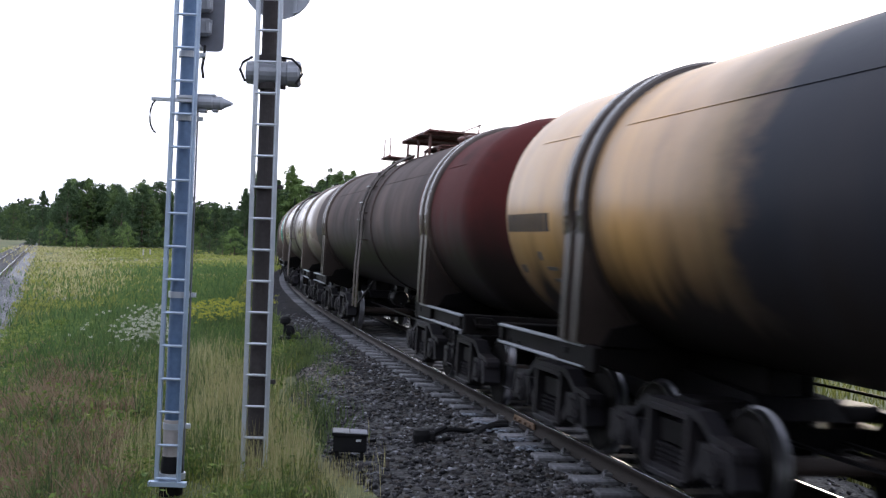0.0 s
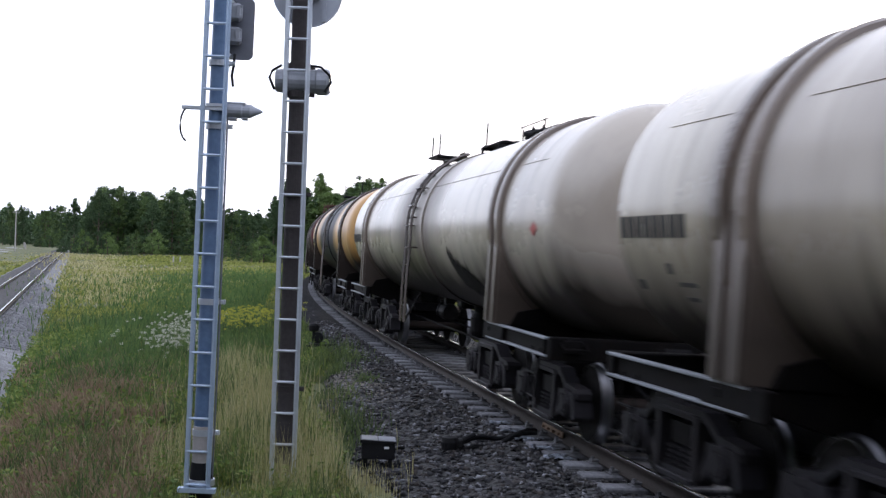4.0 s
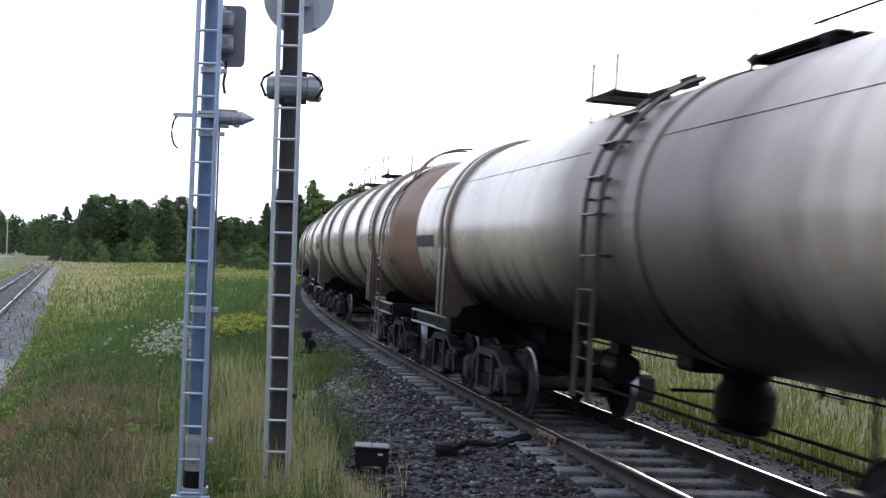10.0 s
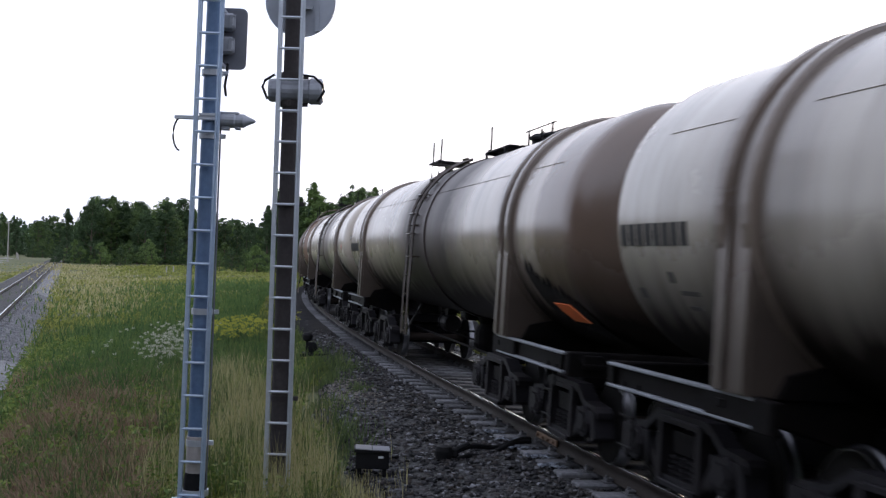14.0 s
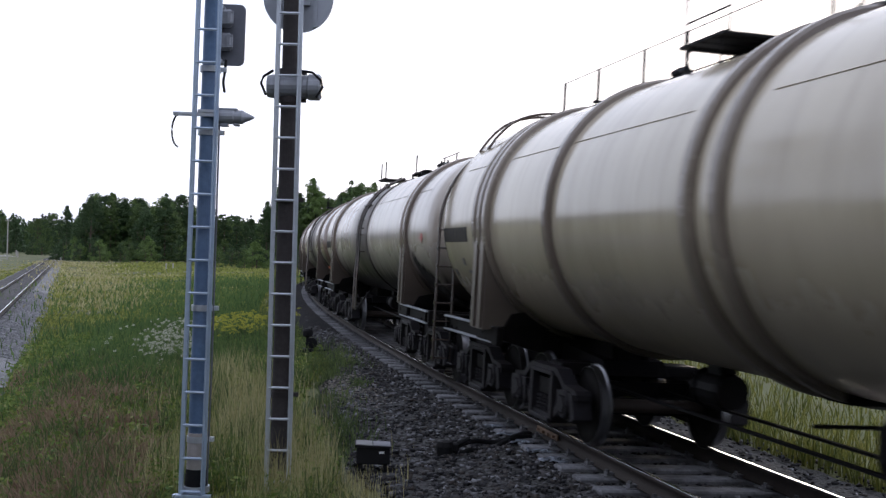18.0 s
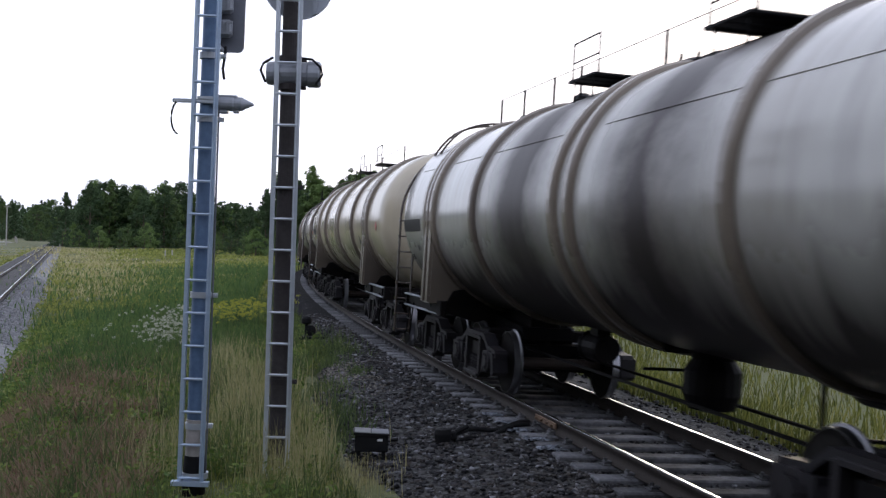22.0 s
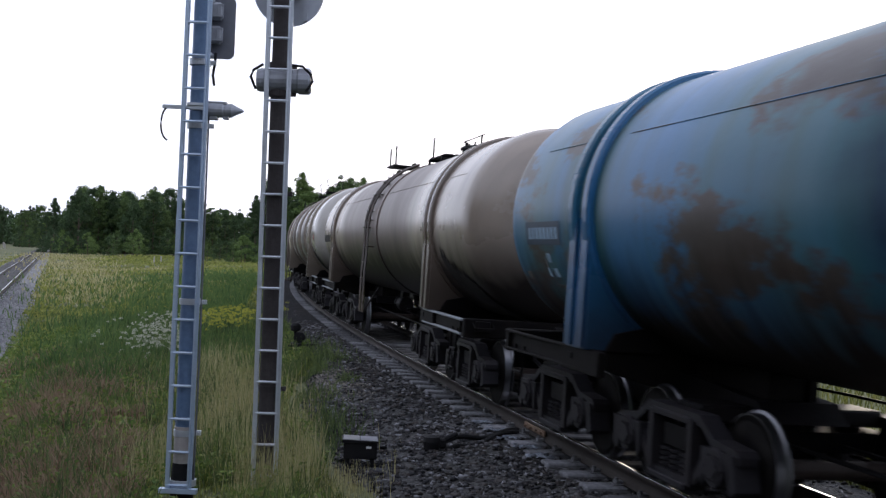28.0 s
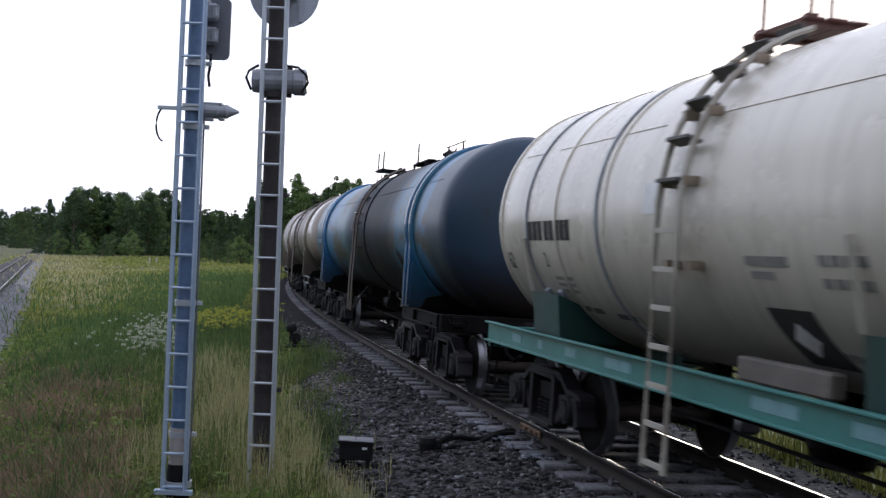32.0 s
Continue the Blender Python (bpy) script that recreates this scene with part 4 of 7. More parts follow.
def white_wagon(label, paint):
    """Four-axle wagon, 12 m long, whose tank lies in cradles on a flat green underframe."""
    w = tagged(new("tank_wagon"), label, "tank wagon", "tank wagons of the goods train")
    turning = []
    at(part("tank", shape("short_shell", m_short_shell), paint, w, smooth_shade=True), 0, 0, TANK_Z)
    at(part("weld_seam", shape("lap", m_lap), paint, w), 0, 0, TANK_Z).scale.x = 0.9
    for x, m in ((4.80, paint), (3.76, FRAME_GREY), (2.75, paint), (1.50, FRAME_GREY), (1.32, paint), (-3.76, FRAME_GREY), (-4.80, paint)):
        at(part("seam_band", shape("strap", m_strap), m, w), x, 0, TANK_Z).scale.x = 0.9
    for x in (3.35, -3.35):
        at(part("cradle", shape("cradle", m_cradle), GREEN_DARK, w, "dark green tank cradle"), x)
        at(part("tie_strap", shape("tie_strap", lambda bm: tube(bm, (0, TANK_R + 0.02, TANK_Z - 0.3), (0, 1.38, UNDER + 0.55), 0.03, 6)), LADDER_WHITE, w, "pale tie strap"), x + 0.42)
        for o in (0.25, -0.2):
            at(part("cradle_bolt", shape("cradle_teeth", m_cradle_teeth), FRAME_GREY, w, "grey bolted clamps"), x + o)
    for x0, x1 in ((-0.85, -2.2), (-2.6, -4.3)):
        at(part("packing_beam", shape("packing%.1f" % x0, lambda bm: box(bm, (x0 + x1) / 2, 1.05, UNDER + 0.12, x0 - x1, 0.14, 0.20, bevel=0.02)), POLE_GREY, w, "pale worn packing beam"))
    for turn in (0, math.pi):
        beam = at(part("side_beam", shape("flat_beam", m_flat_beam), FRAME_GREEN, w, "turquoise green channel beam"), 0, 0, 0, turn)
        for i, (x, n) in enumerate(((4.1, 2), (3.2, 1), (2.2, 2), (0.9, 4), (-2.0, 4), (-3.2, 3))):
            at(part("stencil", shape("beam_stencil%d" % n, lambda bm: box(bm, 0, 1.434, UNDER - 0.06, 0.16 * n, 0.006, 0.10)), BEAM_PALE, beam, "worn pale stencil patch"), x)
    running_gear(w, FRAME_GREEN, turning, GREEN_DARK, short=True)
    white_ladder_steps(at(part("ladder", shape("white_ladder", m_white_ladder), LADDER_WHITE, w, "dirty white ladder"), -0.50))
    at(part("walkway", shape("walk_boards", m_walk_boards), PLATFORM_RED, w, "dull red roof platform"), 0.0, 0, 0.12)
    for px, py in ((0.42, 0.36), (-0.40, 0.36), (0.42, -0.36)):
        at(part("railing_post", shape("post", m_post), PLATFORM_RED, w), px, py, TOP + 0.20)
    at(part("railing", shape("rail_bar", m_rail_bar), PLATFORM_RED, w), 0.0, 0.36, TOP + 0.20)
    at(part("hatch", shape("hatch", m_hatch), FRAME_GREY, w), -1.6)
    at(part("safety_valve", shape("valve", m_valve), FRAME_GREY, w), -2.6, 0.1)
    text_on(w, "62", 0.32, 4.62, -0.45, MARK_BLACK, "figure")
    text_on(w, "2", 0.26, 3.22, -0.42, MARK_BLACK, "figure")
    marks = [("number_bar", 3.72 - 0.175 * i - 0.05 * (i > 2) - 0.14, 3.72 - 0.175 * i - 0.05 * (i > 2), -0.215, -0.065, MARK_BLACK) for i in range(8)]
    marks += [("letter_bar", 3.12 - 0.3 * (i % 2), 2.86 - 0.3 * (i % 2), -0.53 - 0.055 * (i // 2), -0.50 - 0.055 * (i // 2), MARK_FAINT) for i in range(6)]
    marks += [("letter_bar", 3.2 - 0.35 * i, 2.92 - 0.35 * i, -0.80 - 0.008 * i, -0.75 - 0.008 * i, MARK_GREY) for i in range(3)]
    marks += [("letter_bar", 1.86 - 0.32 * i, 1.6 - 0.32 * i, -0.84, -0.79, MARK_GREY) for i in range(2)]
    marks += [("letter_bar", -1.45, -2.05, -0.35, -0.30, MARK_FAINT), ("letter_bar", -1.5, -1.82, -0.42, -0.38, MARK_FAINT)]
    marks += [("letter_bar", -2.45 - 0.15 * i, -2.56 - 0.15 * i, -0.34 - 0.11 * j, -0.29 - 0.11 * j, MARK_FAINT) for i in range(4) for j in range(2)]
    marks += [("letter_bar", -2.22 - 0.35 * i, -2.4 - 0.35 * i, -0.88, -0.82, MARK_FAINT) for i in range(4)]
    marks += [("white_label", 0.34, -0.08, -0.06, 0.13, WHITE)]
    markings(w, [(k, min(a, b), max(a, b), c, d, m) for k, a, b, c, d, m in marks])
    slant = part("hazard_panel", shell_panel("slant", -2.17, -1.55, -0.96, -0.58, 0.007, 0.06), MARK_BLACK, w, "black placard with a pale diamond")
    at(slant, 0, 0, TANK_Z)
    at(part("diamond_mark", diamond("pale_diamond", -1.84, -0.77, 0.17), MARK_PALE, w), 0, 0, TANK_Z)
    return w, turning


def diamond(key, x, a, half):
    """A rhomb bent to the shell."""
    def make(bm):
        k = half / TANK_R
        pts = [(x - half, a), (x, a - k), (x + half, a), (x, a + k)]
        lo = [bm.verts.new((px, (TANK_R + 0.002) * math.cos(pa), (TANK_R + 0.002) * math.sin(pa))) for px, pa in pts]
        hi = [bm.verts.new((px, (TANK_R + 0.011) * math.cos(pa), (TANK_R + 0.011) * math.sin(pa))) for px, pa in pts]
        bm.faces.new(hi)
        for i in range(4):
            bm.faces.new((lo[i], lo[(i + 1) % 4], hi[(i + 1) % 4], hi[i]))
        bmesh.ops.recalc_face_normals(bm, faces=bm.faces[:])
    return shape(key, make)


# paints of the wagons
CREAM = (0.52, 0.45, 0.355)
CREAM_OLD = (0.42, 0.355, 0.29)
OIL = (0.030, 0.022, 0.025)
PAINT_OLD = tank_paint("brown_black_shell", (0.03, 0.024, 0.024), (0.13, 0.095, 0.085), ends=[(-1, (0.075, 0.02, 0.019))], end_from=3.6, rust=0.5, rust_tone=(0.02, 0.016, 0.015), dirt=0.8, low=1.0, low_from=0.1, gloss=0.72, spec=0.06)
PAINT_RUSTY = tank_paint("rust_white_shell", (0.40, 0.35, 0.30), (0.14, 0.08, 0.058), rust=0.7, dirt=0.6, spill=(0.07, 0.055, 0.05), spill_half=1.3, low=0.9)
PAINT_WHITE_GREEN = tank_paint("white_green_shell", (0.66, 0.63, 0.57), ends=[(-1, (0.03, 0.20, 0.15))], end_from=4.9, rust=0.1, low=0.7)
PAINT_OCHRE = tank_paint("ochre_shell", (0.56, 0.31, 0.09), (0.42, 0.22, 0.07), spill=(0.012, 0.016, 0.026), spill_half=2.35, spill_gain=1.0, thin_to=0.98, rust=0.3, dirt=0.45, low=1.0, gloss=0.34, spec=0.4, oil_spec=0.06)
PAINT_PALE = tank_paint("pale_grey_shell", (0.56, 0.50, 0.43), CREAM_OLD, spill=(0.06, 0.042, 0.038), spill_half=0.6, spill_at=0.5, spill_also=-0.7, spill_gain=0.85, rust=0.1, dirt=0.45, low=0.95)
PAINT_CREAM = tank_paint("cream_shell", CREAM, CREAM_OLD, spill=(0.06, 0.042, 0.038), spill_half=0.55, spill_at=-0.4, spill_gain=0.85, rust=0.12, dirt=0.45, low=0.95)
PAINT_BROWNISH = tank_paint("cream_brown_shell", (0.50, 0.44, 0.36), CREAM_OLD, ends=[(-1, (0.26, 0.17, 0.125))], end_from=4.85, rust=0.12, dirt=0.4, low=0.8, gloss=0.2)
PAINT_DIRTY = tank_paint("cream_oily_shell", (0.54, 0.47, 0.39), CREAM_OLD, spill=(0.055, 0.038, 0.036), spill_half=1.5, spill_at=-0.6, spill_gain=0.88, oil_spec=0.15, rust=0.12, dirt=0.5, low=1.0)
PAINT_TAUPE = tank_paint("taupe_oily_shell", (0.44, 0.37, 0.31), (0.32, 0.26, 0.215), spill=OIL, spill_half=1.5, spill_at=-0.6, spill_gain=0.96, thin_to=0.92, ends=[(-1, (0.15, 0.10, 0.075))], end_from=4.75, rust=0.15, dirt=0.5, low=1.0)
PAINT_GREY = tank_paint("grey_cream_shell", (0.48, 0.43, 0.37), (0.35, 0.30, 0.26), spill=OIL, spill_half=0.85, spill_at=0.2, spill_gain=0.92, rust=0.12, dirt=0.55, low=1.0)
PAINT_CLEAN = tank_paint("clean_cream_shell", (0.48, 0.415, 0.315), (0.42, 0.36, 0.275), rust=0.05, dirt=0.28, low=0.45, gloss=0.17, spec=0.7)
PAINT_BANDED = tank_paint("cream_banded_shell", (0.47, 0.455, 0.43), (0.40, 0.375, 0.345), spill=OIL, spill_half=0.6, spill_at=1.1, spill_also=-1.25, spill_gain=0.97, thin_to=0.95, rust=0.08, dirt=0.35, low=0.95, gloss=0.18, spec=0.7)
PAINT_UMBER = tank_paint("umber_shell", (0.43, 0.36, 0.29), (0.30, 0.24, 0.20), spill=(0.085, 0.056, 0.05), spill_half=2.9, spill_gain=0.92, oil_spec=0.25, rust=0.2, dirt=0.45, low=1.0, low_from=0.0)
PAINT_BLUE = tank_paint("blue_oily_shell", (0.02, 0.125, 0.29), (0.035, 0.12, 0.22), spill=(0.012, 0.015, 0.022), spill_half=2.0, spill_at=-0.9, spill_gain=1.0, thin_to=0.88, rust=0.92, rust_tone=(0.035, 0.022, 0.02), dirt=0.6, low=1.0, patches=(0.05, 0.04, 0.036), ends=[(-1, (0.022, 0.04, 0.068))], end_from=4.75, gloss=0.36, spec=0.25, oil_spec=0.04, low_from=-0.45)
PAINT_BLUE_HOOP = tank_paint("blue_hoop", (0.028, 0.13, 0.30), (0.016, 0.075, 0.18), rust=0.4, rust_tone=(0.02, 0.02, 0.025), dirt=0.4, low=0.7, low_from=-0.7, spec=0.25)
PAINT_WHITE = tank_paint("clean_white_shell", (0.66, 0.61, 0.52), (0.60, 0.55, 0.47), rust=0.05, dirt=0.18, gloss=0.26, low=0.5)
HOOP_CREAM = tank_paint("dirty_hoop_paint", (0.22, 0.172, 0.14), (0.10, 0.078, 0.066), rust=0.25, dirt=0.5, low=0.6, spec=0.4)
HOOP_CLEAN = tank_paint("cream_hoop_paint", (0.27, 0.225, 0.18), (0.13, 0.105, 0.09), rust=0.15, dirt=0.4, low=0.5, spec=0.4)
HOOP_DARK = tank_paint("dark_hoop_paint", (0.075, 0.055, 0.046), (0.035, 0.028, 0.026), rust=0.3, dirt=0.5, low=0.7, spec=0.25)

LADDER_BROWN = plain("brown_ladder_paint", (0.12, 0.085, 0.07), (0.19, 0.14, 0.115), 0.6, 0.0, 5, 0.1, (0.05, 0.04, 0.035), 0.5)
MARK_BLUE = plain("pale_blue_figures", (0.16, 0.27, 0.38), (0.26, 0.36, 0.46), 0.6, 0.0, 14, 0.0)
PLATE_BLUE = plain("dark_blue_plate", (0.01, 0.025, 0.05), (0.02, 0.045, 0.08), 0.5, 0.0, 8, 0.1)


def red_mark(w):
    at(part("diamond_mark", diamond("red_diamond", -5.1, -0.11, 0.09), MARK_RED, w, "red diamond mark"), 0, 0, TANK_Z)


def m_soot(x, seed):
    """Ragged black oil mass low on the shell: a slanting band with fingers running up and down it."""
    def make(bm):
        rnd = random.Random(seed)
        n, r = 18, TANK_R + 0.014
        top, bot = [], []
        for i in range(n + 1):
            f = i / n
            up = -0.38 - 0.34 * f + (0.17 if i % 2 else 0.0) * rnd.uniform(0.3, 1.0) + rnd.uniform(-0.04, 0.04)
            dn = -0.74 - 0.34 * f - (0.10 if i % 3 else 0.0) * rnd.random()
            xx = x + 0.45 - 0.95 * f
            top.append((xx + 0.05, up))
            bot.append((xx - 0.12, dn))
        rows = []
        for k in range(4):
            rows.append([bm.verts.new((a[0] + (b[0] - a[0]) * k / 3, r * math.cos(a[1] + (b[1] - a[1]) * k / 3), r * math.sin(a[1] + (b[1] - a[1]) * k / 3))) for a, b in zip(top, bot)])
        for p, q in zip(rows, rows[1:]):
            for i in range(n):
                bm.faces.new((p[i], p[i + 1], q[i + 1], q[i]))
    return make


def soot_panel(w, x=-3.2, orange=True):
    """Ragged black oil drips low on the shell, over a slanted orange label."""
    at(part("oil_stain", shape("soot%.1f" % x, m_soot(x, int(x * 10))), OIL_BLACK, w, "ragged black oil stain"), 0, 0, TANK_Z)
    if orange:
        at(part("orange_label", shell_panel("orange%.1f" % x, x - 0.28, x + 0.06, -0.86, -0.68, 0.024, 0.16), ORANGE, w, "smeared orange placard"), 0, 0, TANK_Z)


# each wagon's middle along the line at 16 s, and the wagon
TRAIN = []


def add_wagon(middle, label, paint, red=False, soot=None, orange=True, **kw):
    kw.setdefault("ladder_paint", LADDER_BROWN if kw.get("ladder") == -5.3 else HOOP_DARK)
    kw.setdefault("hoop_paint", HOOP_CLEAN if kw.get("big") else HOOP_DARK if paint in (PAINT_OCHRE, PAINT_OLD) else HOOP_CREAM)
    w, turning = tank_wagon(label, paint, **kw)
    if red:
        red_mark(w)
    if soot is not None:
        soot_panel(w, soot, orange)
    if kw.get("big"):
        for ob in w.children:
            if abs(ob.location.z - TANK_Z) < 1e-4:
                ob.scale, ob.location.z = (1, BIG, BIG), TANK_Z + BIG_LIFT
    draw_out(w)
    TRAIN.append((middle, w, turning))


def make_train():
    num = number_bars(5.36, -0.21)
    small = [("letter_bar", 4.55, 4.75, -0.52, -0.49, MARK_GREY), ("letter_bar", 4.6, 4.72, -0.62, -0.59, MARK_GREY), ("letter_bar", 5.2, 5.28, -0.56, -0.49, MARK_GREY), ("letter_bar", 4.78, 4.84, -0.44, -0.37, MARK_GREY)]
    plate = [("number_plate", 4.42, 5.1, -0.26, -0.08, PLATE_BLUE)] + [("placard_face", 4.47 + 0.075 * i, 4.515 + 0.075 * i, -0.215, -0.125, MARK_BLUE) for i in range(8)]
    plate += [("placard_face", 4.68, 4.74, -0.40, -0.33, MARK_BLUE), ("placard_face", 4.62, 4.68, -0.52, -0.45, MARK_BLUE), ("placard_face", 4.75, 4.80, -0.52, -0.45, MARK_BLUE)]
    for middle, lab, paint in (
            (250.18, "weathered cream tank wagon on the curved track", PAINT_CREAM),
            (229.18, "weathered grey tank wagon on the curved track", PAINT_GREY),
            (208.18, "weathered cream tank wagon with oil stains", PAINT_DIRTY),
            (187.18, "white tank wagon with a green end", PAINT_WHITE_GREEN),
            (166.18, "rusty white and brown tank wagon", PAINT_RUSTY),
            (145.18, "dark brown tank wagon with a red end", PAINT_OLD)):
        add_wagon(middle, lab, paint, marks=num, roof=PLATFORM_RED if paint is PAINT_OLD else None)
        if paint is PAINT_OLD:
            at(part("roof_deck", shape("wide_boards", m_wide_boards), PLATFORM_RED, TRAIN[-1][1], "broad dull red roof deck"), -1.3)
    add_wagon(124.18, "ochre tank wagon with a black oil-stained middle", PAINT_OCHRE, soot=-3.3, marks=num + small)
    add_wagon(103.36, "pale grey tank wagon with brown dirt", PAINT_PALE, red=True, soot=-2.4, orange=False, marks=num + small)
    add_wagon(82.19, "cream tank wagon with an orange placard", PAINT_CREAM, soot=-4.7, marks=num + small)
    add_wagon(61.05, "ribbed cream tank wagon with a brown end", PAINT_BROWNISH, big=True, hoop_paint=HOOP_CREAM, ladder=-5.3, ribs=(2.3, 0.16, -0.16, -2.3), marks=num + small)
    add_wagon(39.51, "cream tank wagon with a dark oily middle", PAINT_DIRTY, red=True, soot=-4.9, orange=False, marks=num + small)
    add_wagon(18.60, "taupe tank wagon with a black oil band", PAINT_TAUPE, soot=-4.9, marks=num + small + [("placard_frame", 5.36, 5.47, 0.0, 0.075, MARK_BLACK), ("placard_face", 5.385, 5.445, 0.018, 0.057, MARK_PALE)])
    add_wagon(-1.87, "grey cream tank wagon with oil stains", PAINT_GREY, red=True, soot=-4.9, orange=False, marks=num + small)
    add_wagon(-22.51, "clean cream tank wagon with ribs and end ladder", PAINT_CLEAN, red=True, soot=-3.6, big=True, hoops="triple", ladder=5.4, ribs=(2.3, 0.16, -0.16, -2.3), marks=num + small)
    add_wagon(-44.47, "ribbed cream tank wagon with a dark oil band", PAINT_BANDED, red=True, soot=-4.9, orange=False, big=True, hoops="triple", ladder=5.4, ribs=(2.3, 0.16, -0.16, -2.3), marks=num + small)
    add_wagon(-65.89, "cream tank wagon with a broad brown oil-soaked middle", PAINT_UMBER, soot=-4.9, orange=False, marks=num + small)
    add_wagon(-87.33, "blue tank wagon with a black oil-soaked middle", PAINT_BLUE, soot=-3.5, hoop_paint=PAINT_BLUE_HOOP, frame_mat=FRAME_DARK, marks=plate + small[1:])
    w, turning = white_wagon("white tank wagon on a turquoise green underframe", PAINT_WHITE)
    TRAIN.append((-105.04, w, turning))


make_train()


# ---- motion of the train ----
def rolled(t):
    """Metres that the train has gone since 16 s: it slows down all the way."""
    q = t - 16.0
    return 7.01405 * q - 0.177917 * q * q / 2 + 0.00726426 * q ** 3 / 6 + 0.00092248 * q ** 4 / 24


def motions():
    for middle, w, turning in TRAIN:
        walk(w, [(t, track_pose(middle + rolled(t), 3.9 if middle < -100 else 6.97)) for t in np.arange(0.0, 32.01, 0.8)])
        for ws, x in turning:
            rows = []
            for i in range(0, 481):
                t = i / 15
                rows.append((t, Matrix.Translation((x, 0, WHEEL_R)) @ Matrix.Rotation((rolled(t) - rolled(0)) / WHEEL_R, 4, "Y")))
            walk(ws, rows)


# ---- ground and tracks ----
def grid_axis(near, far, step, grow=1.13):
    a = [0.0]
    d = step
    while a[-1] < far:
        if a[-1] > near:
            d *= grow
        a.append(a[-1] + d)
    return np.array(a)


def make_ground():
    m, ns, ln, bs = nodes_of("meadow_soil")
    pos = ns.new("ShaderNodeNewGeometry").outputs["Position"]
    a, b, c = noise_node(ns, ln, pos, 0.07, 5), noise_node(ns, ln, pos, 0.5, 5), noise_node(ns, ln, pos, 7.0, 5)
    col = mix_node(ns, ln, ramp_node(ns, ln, a, 0.35, 0.65), (0.07, 0.085, 0.025), (0.12, 0.12, 0.045))
    col = mix_node(ns, ln, math_node(ns, ln, "MULTIPLY", ramp_node(ns, ln, b, 0.5, 0.75), 0.6), col, (0.10, 0.075, 0.04))
    col = mix_node(ns, ln, math_node(ns, ln, "MULTIPLY", ramp_node(ns, ln, c, 0.4, 0.7), 0.55), col, (0.03, 0.04, 0.015))
    ln.new(col, bs.inputs["Base Color"])
    bs.inputs["Roughness"].default_value = 0.95
    bump_node(ns, ln, bs, c, 0.6, 0.1)
    xs = grid_axis(26, 2500, 0.5)
    xs = np.concatenate((-xs[:0:-1], xs))
    ys = grid_axis(34, 2500, 0.5)
    ys = np.concatenate((-grid_axis(6, 2500, 0.5)[:0:-1], ys))
    X, Y = np.meshgrid(xs, ys)
    Z = ground_height(X.ravel(), Y.ravel())
    n, k = len(xs), len(ys)
    i = np.arange(n * k).reshape(k, n)
    f = np.stack((i[:-1, :-1], i[:-1, 1:], i[1:, 1:], i[1:, :-1]), -1).reshape(-1, 4)
    me = quick_mesh("ground", np.c_[X.ravel(), Y.ravel(), Z], f)
    me.shade_smooth()
    tagged(part("ground", me, m), "grassy meadow ground with bare patches", "ground", kind="structure")


make_ground()


def gravel_mat(name, lo, hi):
    m, ns, ln, bs = nodes_of(name)
    pos = ns.new("ShaderNodeNewGeometry").outputs["Position"]
    v = ns.new("ShaderNodeTexVoronoi")
    v.inputs["Scale"].default_value = 17.0
    ln.new(pos, v.inputs["Vector"])
    big = noise_node(ns, ln, pos, 0.8, 4)
    grey = mix_node(ns, ln, v.outputs["Color"], lo, hi)
    hs = ns.new("ShaderNodeHueSaturation")
    hs.inputs["Saturation"].default_value = 0.18
    ln.new(grey, hs.inputs["Color"])
    col = mix_node(ns, ln, math_node(ns, ln, "MULTIPLY", ramp_node(ns, ln, big, 0.45, 0.7), 0.5), hs.outputs[0], (0.05, 0.045, 0.04))
    ln.new(col, bs.inputs["Base Color"])
    bs.inputs["Roughness"].default_value = 0.9
    bs.inputs["Specular IOR Level"].default_value = 0.15
    bump_node(ns, ln, bs, v.outputs["Distance"], 1.0, 0.04)
    return m


GRAVEL = gravel_mat("crushed_stone", (0.012, 0.0115, 0.0135), (0.078, 0.076, 0.083))
GRAVEL_PALE = gravel_mat("pale_crushed_stone", (0.10, 0.10, 0.115), (0.27, 0.265, 0.29))


def strip(name, s0, s1, step, lats, point, lift, material, label):
    """A bed that follows a line: lats across, each with its height given by lift(s, lat)."""
    ss = np.arange(s0, s1 + step, step)
    vs, nl = [], len(lats(0))
    for s in ss:
        for la in lats(s):
            vs.append(point(s, la, lift(s, la)))
    i = np.arange(len(vs)).reshape(len(ss), nl)
    f = np.stack((i[:-1, :-1], i[:-1, 1:], i[1:, 1:], i[1:, :-1]), -1).reshape(-1, 4)
    me = quick_mesh(name, np.array([tuple(v) for v in vs]), f)
    me.shade_smooth()
    return tagged(part(name, me, material), label, "track bed", kind="structure")


def flat_track_point(s, lat, z):
    p = track_point(s, 0, 0)
    th = track_turn(s)
    return (p.x + lat * math.cos(th), p.y - lat * math.sin(th), z + GRADE * s)


def bed_edge(s):
    """Where the crushed stone ends on the meadow's side."""
    return -(2.3 + 1.5 * float(1 - smooth(0.9, 12.0, s)) + 0.25 * noise.noise(Vector((s * 0.4, 3.1, 0))))


